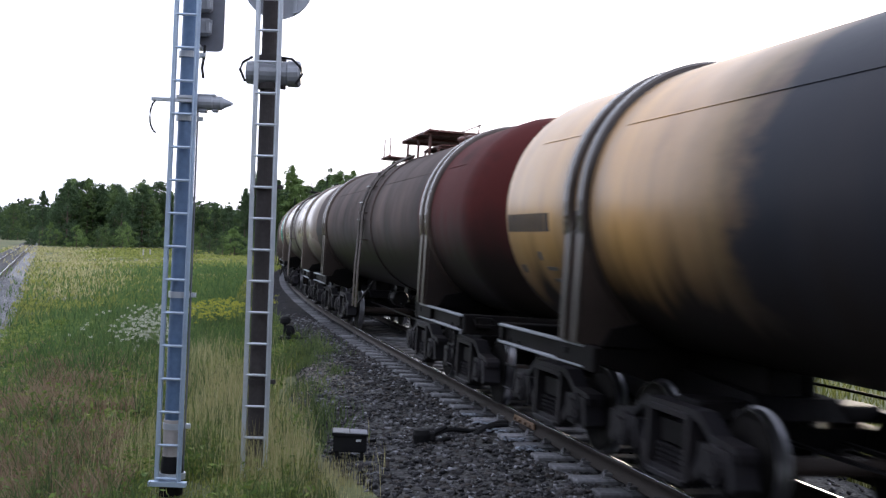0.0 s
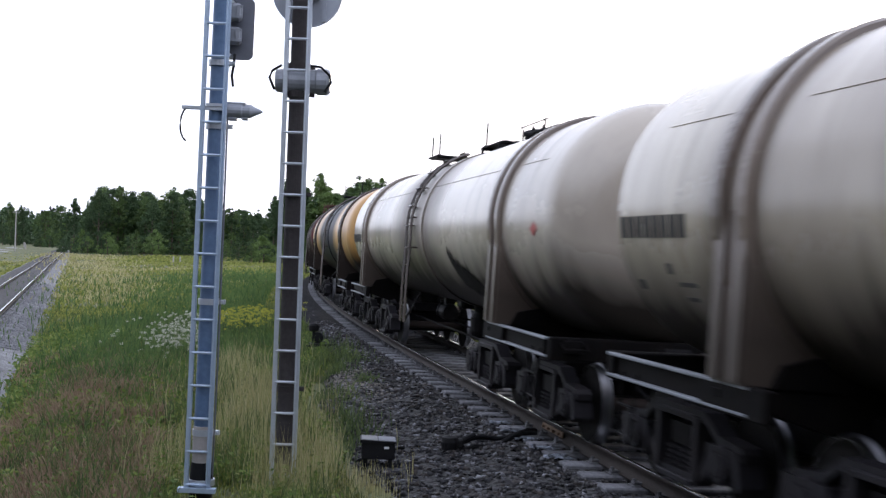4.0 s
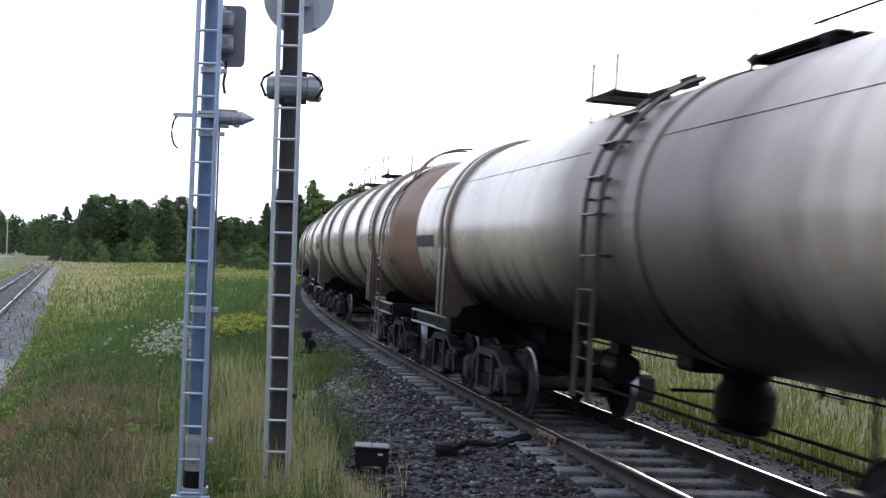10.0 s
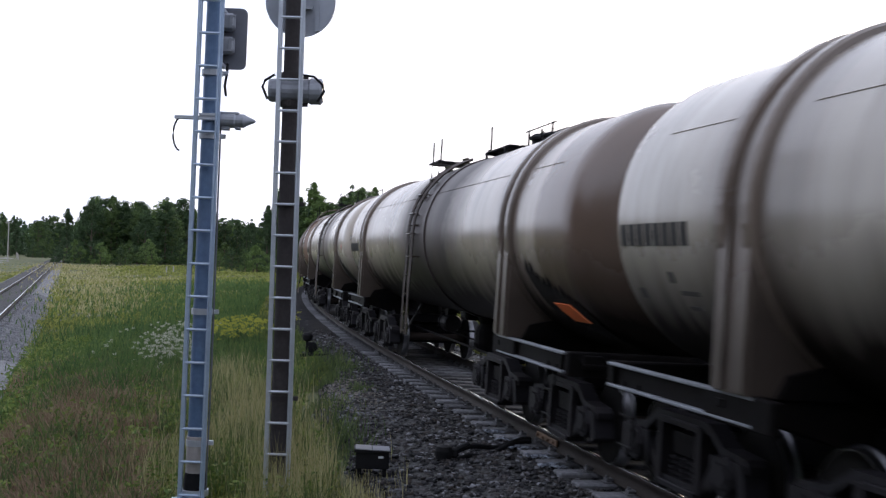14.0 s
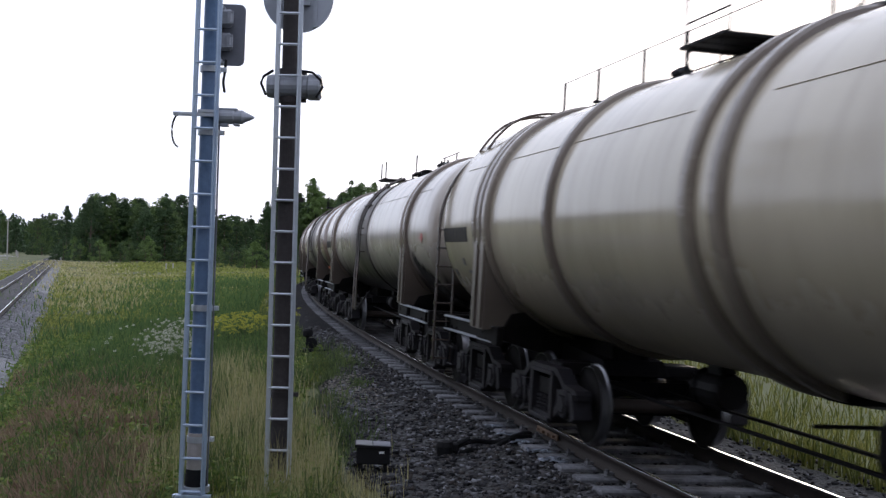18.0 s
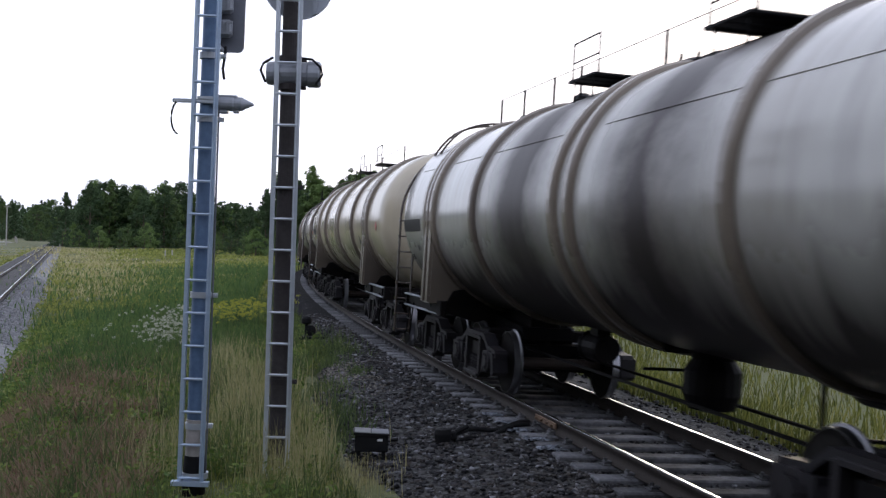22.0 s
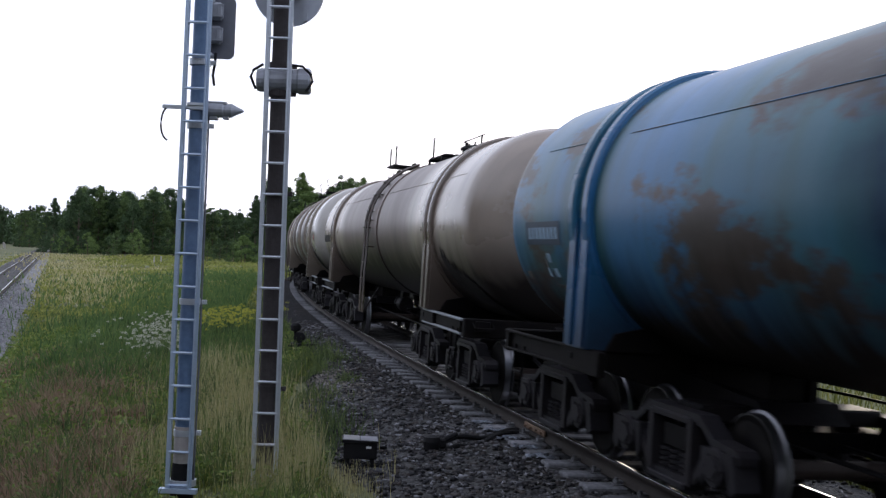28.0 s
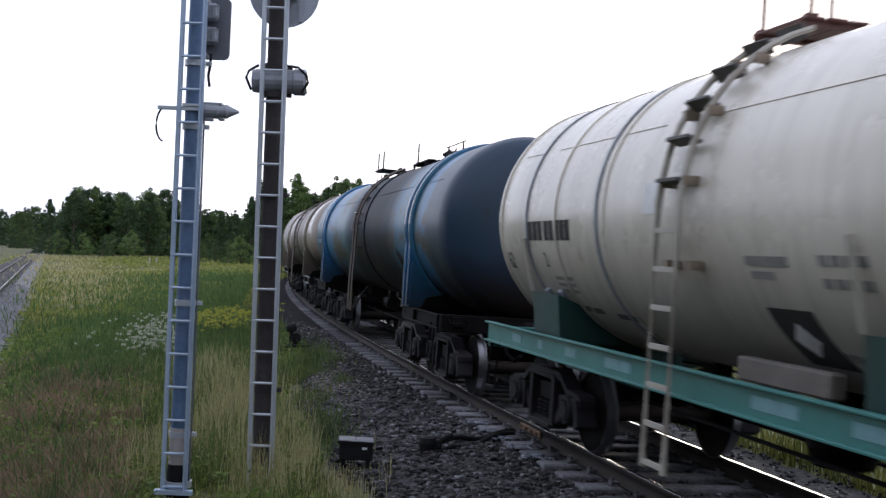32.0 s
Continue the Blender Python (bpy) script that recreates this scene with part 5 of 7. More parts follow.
def bed_lift(s, lat):
    d = abs(lat)
    base = -0.245 - lat * CANT if d < 1.6 else -0.245 - math.copysign(1.6, lat) * CANT - 0.17 * float(smooth(1.5, 3.8, d))
    n = (0.05 if d > 1.5 else 0.02) * noise.noise(Vector((s * 2.1, lat * 2.1, 0))) + 0.02 * noise.noise(Vector((s * 6, lat * 6, 4)))
    out = float(smooth(abs(bed_edge(s)) - 0.5, abs(bed_edge(s)) + 0.1, d)) if lat < 0 else float(smooth(2.3, 2.9, d))
    return base + n - 0.45 * out


strip("ballast_bed", -45, 210, 0.35, lambda s: [bed_edge(s) - 0.15] + list(np.linspace(bed_edge(s) + 0.1, -0.1, 18)) + list(np.linspace(0.15, 3.0, 14)),
      flat_track_point, bed_lift, GRAVEL, "dark grey crushed stone ballast bed under the curved track")
strip("ballast_bed", -12, 700, 1.5, lambda s: list(np.linspace(-2.6, 2.75, 22)), side_point,
      lambda s, la: -0.20 - 0.16 * float(smooth(1.4, 2.6, abs(la))) + 0.03 * noise.noise(Vector((s, la * 2, 9))), GRAVEL_PALE, "pale grey crushed stone bed of the straight track")

strip("ballast_bed", -12, 700, 3.0, lambda s: list(np.linspace(-3.6, 1.25, 14)), side_point,
      lambda s, la: -0.178 - 0.36 * float(smooth(1.5, 3.4, abs(la))) + 0.03 * noise.noise(Vector((s, la * 2, 9))), gravel_mat("brown_crushed_stone", (0.035, 0.03, 0.03), (0.12, 0.105, 0.10)), "brownish dirty stone between the straight rails")

RAIL_PROFILE = [(-0.075, -0.18), (-0.075, -0.165), (-0.02, -0.145), (-0.012, -0.06), (-0.036, -0.04), (-0.037, -0.01), (-0.028, 0.0),
                (0.028, 0.0), (0.037, -0.01), (0.036, -0.04), (0.012, -0.06), (0.02, -0.145), (0.075, -0.165), (0.075, -0.18)]


def rail(track, point, s0, s1, step, lat):
    ss = np.arange(s0, s1 + step, step)
    n = len(RAIL_PROFILE)
    for name, prof, mat, label in (("rail", RAIL_PROFILE, RAIL_STEEL, "rusty steel rail"), ("railhead", [(-0.030, -0.002), (-0.026, 0.002), (0.026, 0.002), (0.030, -0.002)], RAIL_TOP, "shiny worn running surface")):
        n = len(prof)
        vs = np.array([tuple(point(s, lat + dl, dz)) for s in ss for dl, dz in prof])
        i = np.arange(len(vs)).reshape(len(ss), n)
        f = np.stack((i[:-1], np.roll(i, -1, 1)[:-1], np.roll(i, -1, 1)[1:], i[1:]), -1).reshape(-1, 4)
        part(name, quick_mesh(name, vs, f[:, ::-1]), mat, track, label)


def m_sleeper(bm):
    vs = box(bm, 0, 0, -0.29, 2.6, 0.28, 0.20, bevel=0.02)
    for v in bm.verts:
        if abs(v.co.x) < 0.9 and v.co.z > -0.25:
            v.co.z -= 0.035
    for x in (-HALF_GAUGE, HALF_GAUGE):
        box(bm, x, 0, -0.183, 0.36, 0.17, 0.016)
        for dx in (-0.13, 0.13):
            tube(bm, (x + dx, 0, -0.18), (x + dx, 0, -0.11), 0.022, 6)
            box(bm, x + dx * 0.8, 0, -0.155, 0.09, 0.1, 0.025)


def make_track(name, point, turn, s0, s1, n_sleepers, spacing, first, label, cant):
    t = tagged(new(name), label, "railway track", kind="structure")
    for lat in (-HALF_GAUGE, HALF_GAUGE):
        rail(t, point, s0, s1, 0.5 if cant else 4.0, lat)
    rnd = random.Random(5)
    for i in range(n_sleepers):
        s = first + i * spacing + rnd.uniform(-0.02, 0.02)
        ob = part("sleeper", shape("sleeper", m_sleeper), SLEEPER, t)
        ob.matrix_basis = Matrix.Translation(point(s, 0, 0)) @ Matrix.Rotation(-turn(s) + rnd.uniform(-0.012, 0.012), 4, "Z") @ Matrix.Rotation(cant, 4, "Y")
    return t


main_track = make_track("track", track_point, track_turn, -60, 260, 190, 0.66, -20.6, "curved railway track on concrete sleepers", CANT)
side_track = make_track("track", side_point, lambda s: SIDE_TURN, -10, 740, 170, 0.66, 14, "straight railway track on concrete sleepers", 0.0)


def m_fishplate(bm):
    box(bm, 0, 0, -0.085, 0.03, 0.86, 0.08, bevel=0.008)
    for y in (-0.33, -0.11, 0.11, 0.33):
        tube(bm, (-0.05, y, -0.085), (0.02, y, -0.085), 0.018, 6)


def place_on_track(ob, s, lat, z=0.0):
    ob.matrix_basis = Matrix.Translation(track_point(s, lat, z)) @ Matrix.Rotation(-track_turn(s), 4, "Z")
    return ob


RUST = plain("orange_rust", (0.12, 0.07, 0.045), (0.20, 0.13, 0.085), 0.8, 0.1, 8, 0.3)
place_on_track(part("fishplate", shape("fishplate", m_fishplate), RUST, main_track, "rusty joint bar with bolts"), -3.0, -HALF_GAUGE - 0.045)

# near-black strip laid just over the ballast, with a ragged outer edge
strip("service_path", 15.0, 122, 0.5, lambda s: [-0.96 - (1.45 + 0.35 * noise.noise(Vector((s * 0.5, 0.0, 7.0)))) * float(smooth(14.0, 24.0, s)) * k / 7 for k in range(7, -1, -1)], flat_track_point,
      lambda s, la: bed_lift(s, la) + 0.03, DARK_STONE, "near-black stone strip beside the curved rail")


def ground_at(x, y):
    return float(ground_height(x, y)[0])


# ---- signal masts ----
def m_ladder_rail(height):
    def make(bm):
        box(bm, 0.006, 0, height / 2, 0.05 if height < 6.8 else 0.042, 0.012, height)
        box(bm, 0.025, 0.025, height / 2, 0.012, 0.05, height)
    return make


def m_rung(width):
    def make(bm):
        tube(bm, (-width / 2, 0, 0), (width / 2, 0, 0), 0.014, 8)
        box(bm, 0, 0.004, 0.0, width, 0.016, 0.03)
    return make


def m_clamp(r):
    def make(bm):
        lathe(bm, [(-0.035, r), (-0.035, r + 0.018), (0.035, r + 0.018), (0.035, r)], 24, "Z", close=True)
        box(bm, r + 0.04, 0, 0, 0.09, 0.05, 0.05)
        tube(bm, (r + 0.06, -0.05, 0), (r + 0.06, 0.05, 0), 0.014, 6)
    return make


def ladder_of(mast, x, y, z0, height, width, first, pitch, material, dx=0.0):
    for sx in (-1, 1):
        ob = part("ladder_rail", shape("lr%.2f" % height, m_ladder_rail(height)), material, mast)
        at(ob, x + sx * (width / 2 - 0.03), y, z0, 0 if sx < 0 else math.pi)
    z = first
    while z < z0 + height:
        at(part("rung", shape("rung%.2f" % width, m_rung(width - 0.08)), material, mast), x, y, z)
        z += pitch


def signal_mast():
    """Galvanised tubular mast with its ladder, two-lens signal head and a pointed lamp."""
    gx, gy = -2.70, 12.86
    g = ground_at(gx, gy)
    m = tagged(new("signal_mast"), "galvanised blue-grey signal mast with ladder beside the track", "signal mast")
    m.location, m.rotation_euler = (gx, gy, 0), (0, radians(0.5), 0)
    def tube_mesh(bm):
        lathe(bm, [(g - 0.3, 0.105), (0.0, 0.105), (3.0, 0.10), (6.3, 0.092), (6.33, 0.04)], 28, "Z")
    part("pole", shape("mast_tube", tube_mesh), MAST_BLUE, m, smooth_shade=False)
    part("lower_sleeve", shape("mast_sleeve", lambda bm: lathe(bm, [(-0.21, 0.112), (0.20, 0.112), (0.205, 0.10)], 28, "Z")), SLEEVE, m, "pinkish grey weathered lower part")
    part("foot_band", shape("foot_band", lambda bm: lathe(bm, [(g - 0.1, 0.13), (-0.35, 0.13), (-0.21, 0.118), (-0.20, 0.08)], 28, "Z")), BLACK, m, "black painted foot")
    part("collar", shape("foot_collar", lambda bm: lathe(bm, [(-0.47, 0.131), (-0.47, 0.155), (-0.40, 0.155), (-0.40, 0.131)], 28, "Z", close=True)), GALV, m)
    ladder_of(m, -0.01, -0.16, -0.48, 6.9, 0.33, -0.44, 0.372, GALV_BLUE)
    for z in (0.13, 1.62, 3.62, 4.34):
        at(part("clamp", shape("clamp10", m_clamp(0.103)), GALV, m), 0, 0, z)
    part("cable_duct", shape("duct", lambda bm: pipe(bm, [(0.13, -0.02, -0.45), (0.135, -0.02, 1.0), (0.12, 0.0, 3.9)], 0.012)), SIGNAL_GREY, m)
    part("ladder_foot", shape("lfoot", lambda bm: box(bm, -0.01, -0.16, -0.50, 0.42, 0.10, 0.05)), GALV_BLUE, m)
    # signal head seen from behind
    head = at(part("signal_plate", shape("sigplate", lambda bm: plate_round(bm, 0.44, 0.71, 0.07, 0.02)), SIGNAL_GREY, m, "dark grey signal background plate seen from behind"), 0.13, 0.16, 4.77)
    for z in (0.17, -0.10):
        at(part("lamp_unit", shape("lampunit", m_lamp_unit), LAMP_GREY, head, "grey lamp housing with bright hinge"), 0.0, -0.04, z)
    for z in (4.44, 5.06):
        part("bracket", shape("sigbracket%.1f" % z, lambda bm: box(bm, 0.06, 0.06, z, 0.12, 0.2, 0.05, bevel=0.008)), GALV, m)
    part("cable", shape("sigcable", lambda bm: pipe(bm, [(0.16, 0.04, 4.46), (0.165, 0.0, 4.34), (0.15, -0.02, 4.20), (0.17, -0.02, 4.08)], 0.016)), BLACK, m)
    # pointed lamp
    lamp = at(part("lamp", shape("spear", m_spear), LAMP_GREY, m, "pointed grey lamp housing"), 0.09, -0.06, 3.80)
    part("lamp_bracket", shape("spearbr", lambda bm: (box(bm, -0.12, -0.12, 3.81, 0.52, 0.04, 0.045, bevel=0.006), box(bm, 0.0, -0.1, 3.85, 0.2, 0.1, 0.03))), GALV, m)
    part("cable", shape("loop", lambda bm: pipe(bm, [(-0.30 - 0.09 * math.sin(a), -0.12, 3.62 + 0.19 * math.cos(a)) for a in np.linspace(0, 3.0, 12)], 0.011)), BLACK, m)
    return m


def plate_round(bm, w, h, r, t):
    pts = []
    for cx, cz, a0 in ((w / 2 - r, h / 2 - r, 0), (-w / 2 + r, h / 2 - r, 1), (-w / 2 + r, -h / 2 + r, 2), (w / 2 - r, -h / 2 + r, 3)):
        pts += [(cx + r * math.cos((a0 + k / 4) * math.pi / 2), cz + r * math.sin((a0 + k / 4) * math.pi / 2)) for k in range(5)]
    prism(bm, pts, -t / 2, t / 2)


def m_lamp_unit(bm):
    box(bm, 0, -0.06, 0, 0.19, 0.12, 0.20, bevel=0.03)
    box(bm, 0.06, -0.13, 0.0, 0.05, 0.03, 0.11, bevel=0.008)
    for z in (-0.06, 0.06):
        box(bm, 0.075, -0.135, z, 0.07, 0.02, 0.025)


def m_spear(bm):
    lathe(bm, [(0.0, 0.06), (0.03, 0.085), (0.20, 0.085), (0.22, 0.075), (0.30, 0.08), (0.33, 0.06), (0.42, 0.02), (0.44, 0.004)], 16)
    box(bm, 0.10, 0, -0.09, 0.10, 0.08, 0.05, bevel=0.01)
    box(bm, 0.24, 0, -0.085, 0.07, 0.07, 0.04, bevel=0.01)
    box(bm, 0.14, 0, 0.075, 0.22, 0.10, 0.04, bevel=0.01)


def disc_mast():
    """Dark concrete mast with its ladder, a drum lamp and a round board seen from behind."""
    gx, gy = -1.82, 13.35
    g = ground_at(gx, gy)
    m = tagged(new("signal_mast"), "dark weathered concrete mast with pale ladder and disc", "signal mast")
    m.location, m.rotation_euler = (gx, gy, 0), (0, radians(0.0), 0)
    part("pole", shape("conc_mast", lambda bm: lathe(bm, [(g - 0.3, 0.125), (1.0, 0.115), (5.2, 0.10), (5.95, 0.097), (5.97, 0.02)], 24, "Z")), MAST_DARK, m)
    ladder_of(m, 0.0, -0.18, g + 0.02, 6.5, 0.335, -0.40, 0.365, GALV)
    for z in (0.6, 2.9, 4.41, 4.08):
        at(part("clamp", shape("clamp115", m_clamp(0.11)), MAST_DARK, m), 0, 0, z)
    def disc(bm):
        lathe(bm, [(-0.012, 0.005), (-0.012, 0.40), (-0.02, 0.42), (0.02, 0.42), (0.012, 0.40), (0.012, 0.005)], 48, "Y")
    at(part("round_board", shape("disc", disc), DISC_GREY, m, "round grey board seen from behind"), 0.053, 0.16, 5.33)
    part("board_brace", shape("discbr", lambda bm: (box(bm, 0.26, 0.13, 5.33, 0.05, 0.03, 0.70), box(bm, 0.05, 0.1, 5.25, 0.3, 0.06, 0.04))), DISC_GREY, m)
    def drum(bm):
        lathe(bm, [(-0.27, 0.09), (-0.27, 0.13), (-0.22, 0.14), (0.20, 0.14), (0.22, 0.155), (0.34, 0.155), (0.37, 0.12), (0.37, 0.02)], 18)
    at(part("drum_lamp", shape("drum", drum), LAMP_GREY, m, "grey drum lamp with straps"), 0.01, -0.02, 4.235)
    part("strap", shape("drumstrap", lambda bm: pipe(bm, [(-0.18, -0.16, 4.40), (-0.30, -0.1, 4.34), (-0.33, -0.1, 4.26), (-0.27, -0.08, 4.12)], 0.016)), BLACK, m)
    part("strap", shape("drumstrap2", lambda bm: pipe(bm, [(0.10, -0.15, 4.41), (0.28, -0.15, 4.39), (0.38, -0.14, 4.30), (0.40, -0.14, 4.22), (0.33, -0.16, 4.10)], 0.016)), BLACK, m)
    return m


GALV_BLUE = plain("bluish_galvanised_steel", (0.32, 0.40, 0.52), (0.44, 0.52, 0.64), 0.42, 0.4, 6, 0.08, (0.20, 0.21, 0.24), 0.35)
SLEEVE = plain("pinkish_concrete", (0.30, 0.27, 0.26), (0.40, 0.37, 0.35), 0.8, 0.0, 6, 0.2, (0.14, 0.12, 0.12), 0.4)
signal_mast()
disc_mast()


# ---- small trackside things ----
def relay_box():
    x, y = -0.74, 13.67
    g = ground_at(x, y) + 0.03
    b = tagged(new("relay_box"), "black metal trackside box on short legs", "junction box")
    b.location, b.rotation_euler = (x, y, 0), (0, 0, radians(4))
    part("body", shape("relaybody", lambda bm: box(bm, 0, 0, -0.135, 0.40, 0.34, 0.20, bevel=0.012)), BLACK, b)
    def lid(bm):
        prism(bm, [(-0.22, -0.035), (0.22, -0.035), (0.22, -0.02), (-0.22, 0.0)], -0.19, 0.19)
    part("lid", shape("relaylid", lid), BLACK, b)
    part("lid_panel", shape("relaypanel", lambda bm: prism(bm, [(-0.205, 0.003), (-0.01, -0.006), (-0.01, -0.001), (-0.205, 0.009)], -0.175, 0.15)), LID_GREY, b, "pale worn panel on the lid")
    part("lid_panel", shape("relaypanel2", lambda bm: prism(bm, [(0.0, -0.007), (0.205, -0.016), (0.205, -0.010), (0.0, -0.002)], -0.175, 0.15)), SIGNAL_GREY, b, "dull grey panel on the lid")
    part("label", shape("relaylabel", lambda bm: box(bm, 0.10, -0.175, -0.09, 0.06, 0.008, 0.025)), MARK_PALE, b)
    for sx in (-0.15, 0.15):
        for sy in (-0.12, 0.12):
            at(part("leg", shape("relayleg", lambda bm: box(bm, 0, 0, (g - 0.1 - 0.15) / 2, 0.04, 0.04, abs(g) - 0.05)), BLACK, b), sx, sy, 0)


relay_box()


def cable_post():
    """Low post with a capped head and two armoured cables that run to the rail."""
    p = tagged(new("cable_post"), "black capped cable post with hoses to the rail", "cable post")
    x, y = 0.13, 14.27
    g = ground_at(x, y)
    p.location = (x, y, 0)
    part("stem", shape("cpstem", lambda bm: box(bm, 0, 0, (g - 0.15) / 2, 0.07, 0.07, abs(g) - 0.1)), BLACK, p)
    part("head", shape("cphead", lambda bm: lathe(bm, [(-0.24, 0.05), (-0.22, 0.10), (-0.12, 0.115), (-0.06, 0.10), (-0.04, 0.03)], 18, "Z")), BLACK, p)
    part("outlet", shape("cpout", lambda bm: (box(bm, 0.13, 0.02, -0.14, 0.10, 0.10, 0.12, bevel=0.02), tube(bm, (0.16, 0.03, -0.10), (0.32, 0.06, -0.02), 0.04, 8, 0.03))), BLACK, p)
    end = track_point(-2.75, -1.0, -0.16) - Vector((x, y, 0))
    for k, (dz, dy) in enumerate(((0.0, 0.05), (-0.10, -0.04))):
        pts = [(0.16, 0.03 + dy, -0.13 + dz)]
        for t in np.linspace(0.15, 1, 9):
            wob = 0.05 * math.sin(t * 7 + k * 2)
            pts.append((0.16 + (end.x - 0.16) * t, 0.03 + dy + (end.y - 0.03) * t + wob, (-0.13 + dz) * (1 - t) + end.z * t + 0.03 * math.sin(t * 9 + k)))
        part("hose", shape("hose%d" % k, lambda bm: pipe(bm, pts, 0.035, 8)), BLACK, p)


cable_post()


def point_lever():
    """Dwarf trackside lever box with a round weight."""
    x, y = -3.51, 30.57
    g = ground_at(x, y)
    p = tagged(new("point_lever"), "black points lever box with a round weight", "points lever")
    p.location = (x, y, g)
    part("base", shape("plbase", lambda bm: box(bm, 0, 0, 0.12, 0.34, 0.5, 0.3, bevel=0.03)), BLACK, p)
    part("stem", shape("plstem", lambda bm: tube(bm, (0, 0, 0.2), (0, 0, 0.62), 0.045, 10)), BLACK, p)
    part("weight", shape("plweight", lambda bm: lathe(bm, [(-0.1, 0.05), (-0.08, 0.15), (0.08, 0.15), (0.1, 0.05)], 16, "Y", (0.12, 0, 0.42))), BLACK, p)
    part("head", shape("plhead", lambda bm: lathe(bm, [(0.58, 0.08), (0.62, 0.14), (0.74, 0.14), (0.80, 0.09), (0.82, 0.02)], 16, "Z")), BLACK, p)
    part("rod", shape("plrod", lambda bm: tube(bm, (0.1, 0.1, 0.2), (2.0, 0.5, 0.28), 0.025, 8)), BLACK, p)


point_lever()


def wire_pole(x, y, h):
    p = tagged(new("wire_pole"), "pale wooden wire pole with crossarm beside the straight track", "pole", "wire poles")
    p.location = (x, y, ground_at(x, y))
    part("post", shape("wpost%.1f" % h, lambda bm: lathe(bm, [(-0.4, 0.16), (h, 0.11), (h + 0.02, 0.03)], 10, "Z")), POLE_WOOD, p)
    part("crossarm", shape("warm%.1f" % h, lambda bm: box(bm, 0, 0, h - 0.5, 1.5, 0.1, 0.12)), POLE_WOOD, p)
    for sx in (-0.6, -0.2, 0.2, 0.6):
        at(part("insulator", shape("wins", lambda bm: lathe(bm, [(0, 0.03), (0.1, 0.06), (0.16, 0.03)], 8, "Z")), MARK_PALE, p), sx, 0, h - 0.44)


POLE_WOOD = plain("silvered_wood", (0.28, 0.26, 0.24), (0.38, 0.36, 0.33), 0.85, 0.0, 5, 0.3)
wire_pole(-96.94, 253.26, 9.3)


def trackside_fence():
    """Low pale fence beyond the straight track."""
    f = tagged(new("fence"), "low pale board fence beyond the straight track", "fence")
    for i in range(14):
        x, y = -108.6 - i * 1.84, 291.0 + i * 4.8
        g = ground_at(x, y)
        at(part("fence_post", shape("fpost", lambda bm: box(bm, 0, 0, 0.5, 0.2, 0.2, 1.9)), POLE_WOOD, f), x, y, g)
        at(part("fence_board", shape("fboard", lambda bm: box(bm, 2.57, 0.0, 0.9, 5.1, 0.06, 0.8)), POLE_WOOD, f), x, y, g, math.atan2(4.8, -1.84))


# ---- loose stones on the ballast ----
def stones(name, n, region, size, material, label, seed, flat=0.65):
    rng = np.random.default_rng(seed)
    base = np.array([(1, 1, 1), (-1, -1, 1), (-1, 1, -1), (1, -1, -1), (1.2, 0, 0.2), (-1.2, 0.1, 0), (0, 1.2, 0), (0, -1.2, 0.1)], float)
    tris = np.array([(0, 4, 6), (0, 1, 4), (0, 6, 1), (1, 5, 7), (1, 7, 4), (1, 6, 5), (2, 5, 6), (2, 3, 5), (2, 6, 3), (3, 4, 7), (3, 7, 5), (3, 6, 4)])
    pts = region(rng, n)
    n = len(pts)
    sz = rng.uniform(*size, n)[:, None, None] * rng.uniform(0.7, 1.3, (n, 1, 3))
    v = (base[None] + rng.uniform(-0.35, 0.35, (n, 8, 3))) * sz * np.array((1, 1, flat))
    a = rng.uniform(0, math.tau, n)
    c, s_ = np.cos(a)[:, None], np.sin(a)[:, None]
    out = np.stack((v[..., 0] * c - v[..., 1] * s_, v[..., 0] * s_ + v[..., 1] * c, v[..., 2]), -1) + pts[:, None]
    f = (tris[None] + (np.arange(n) * 8)[:, None, None]).reshape(-1, 3)
    me = quick_mesh(name, out.reshape(-1, 3), f)
    tagged(part(name, me, material), label, "stones", kind="stuff")


def bed_region(s0, s1, power, lat_hi):
    def region(rng, n):
        s = s0 + (s1 - s0) * rng.random(n) ** power
        lo = np.array([bed_edge(v) + 0.12 for v in s])
        lat = lo + (lat_hi - lo) * rng.random(n)
        return np.array([flat_track_point(a, b, bed_lift(a, b) + 0.004) for a, b in zip(s, lat)])
    return region


STONE = island_mat("ballast_stone", [(0.007, 0.0068, 0.0085), (0.018, 0.0175, 0.02), (0.04, 0.039, 0.043), (0.046, 0.038, 0.034), (0.10, 0.099, 0.107), (0.26, 0.26, 0.28)], 0.9, wild=0.88)
stones("ballast_stones", 15000, bed_region(-10.3, 20.6, 1.5, -1.0), (0.016, 0.036), STONE, "loose grey crushed stones of the ballast", 3)
stones("ballast_stones", 5000, lambda rng, n: np.array([flat_track_point(a, b, -0.24 - b * CANT) for a, b in zip(-10.3 + 38 * rng.random(n) ** 1.3, rng.uniform(-1.0, 2.6, n))]), (0.015, 0.034), STONE, "loose stones between the sleepers", 4)
stones("ballast_stones", 3000, lambda rng, n: np.array([tuple(side_point(a, b, -0.20 - 0.16 * float(smooth(1.4, 2.6, abs(b))) + 0.02)) for a, b in zip(36 + 50 * rng.random(n) ** 1.4, rng.uniform(0.9, 2.7, n))]), (0.02, 0.045), island_mat("pale_stone", [(0.12, 0.12, 0.13), (0.2, 0.2, 0.21), (0.32, 0.32, 0.33)], 0.9), "loose pale stones beside the straight track", 8)


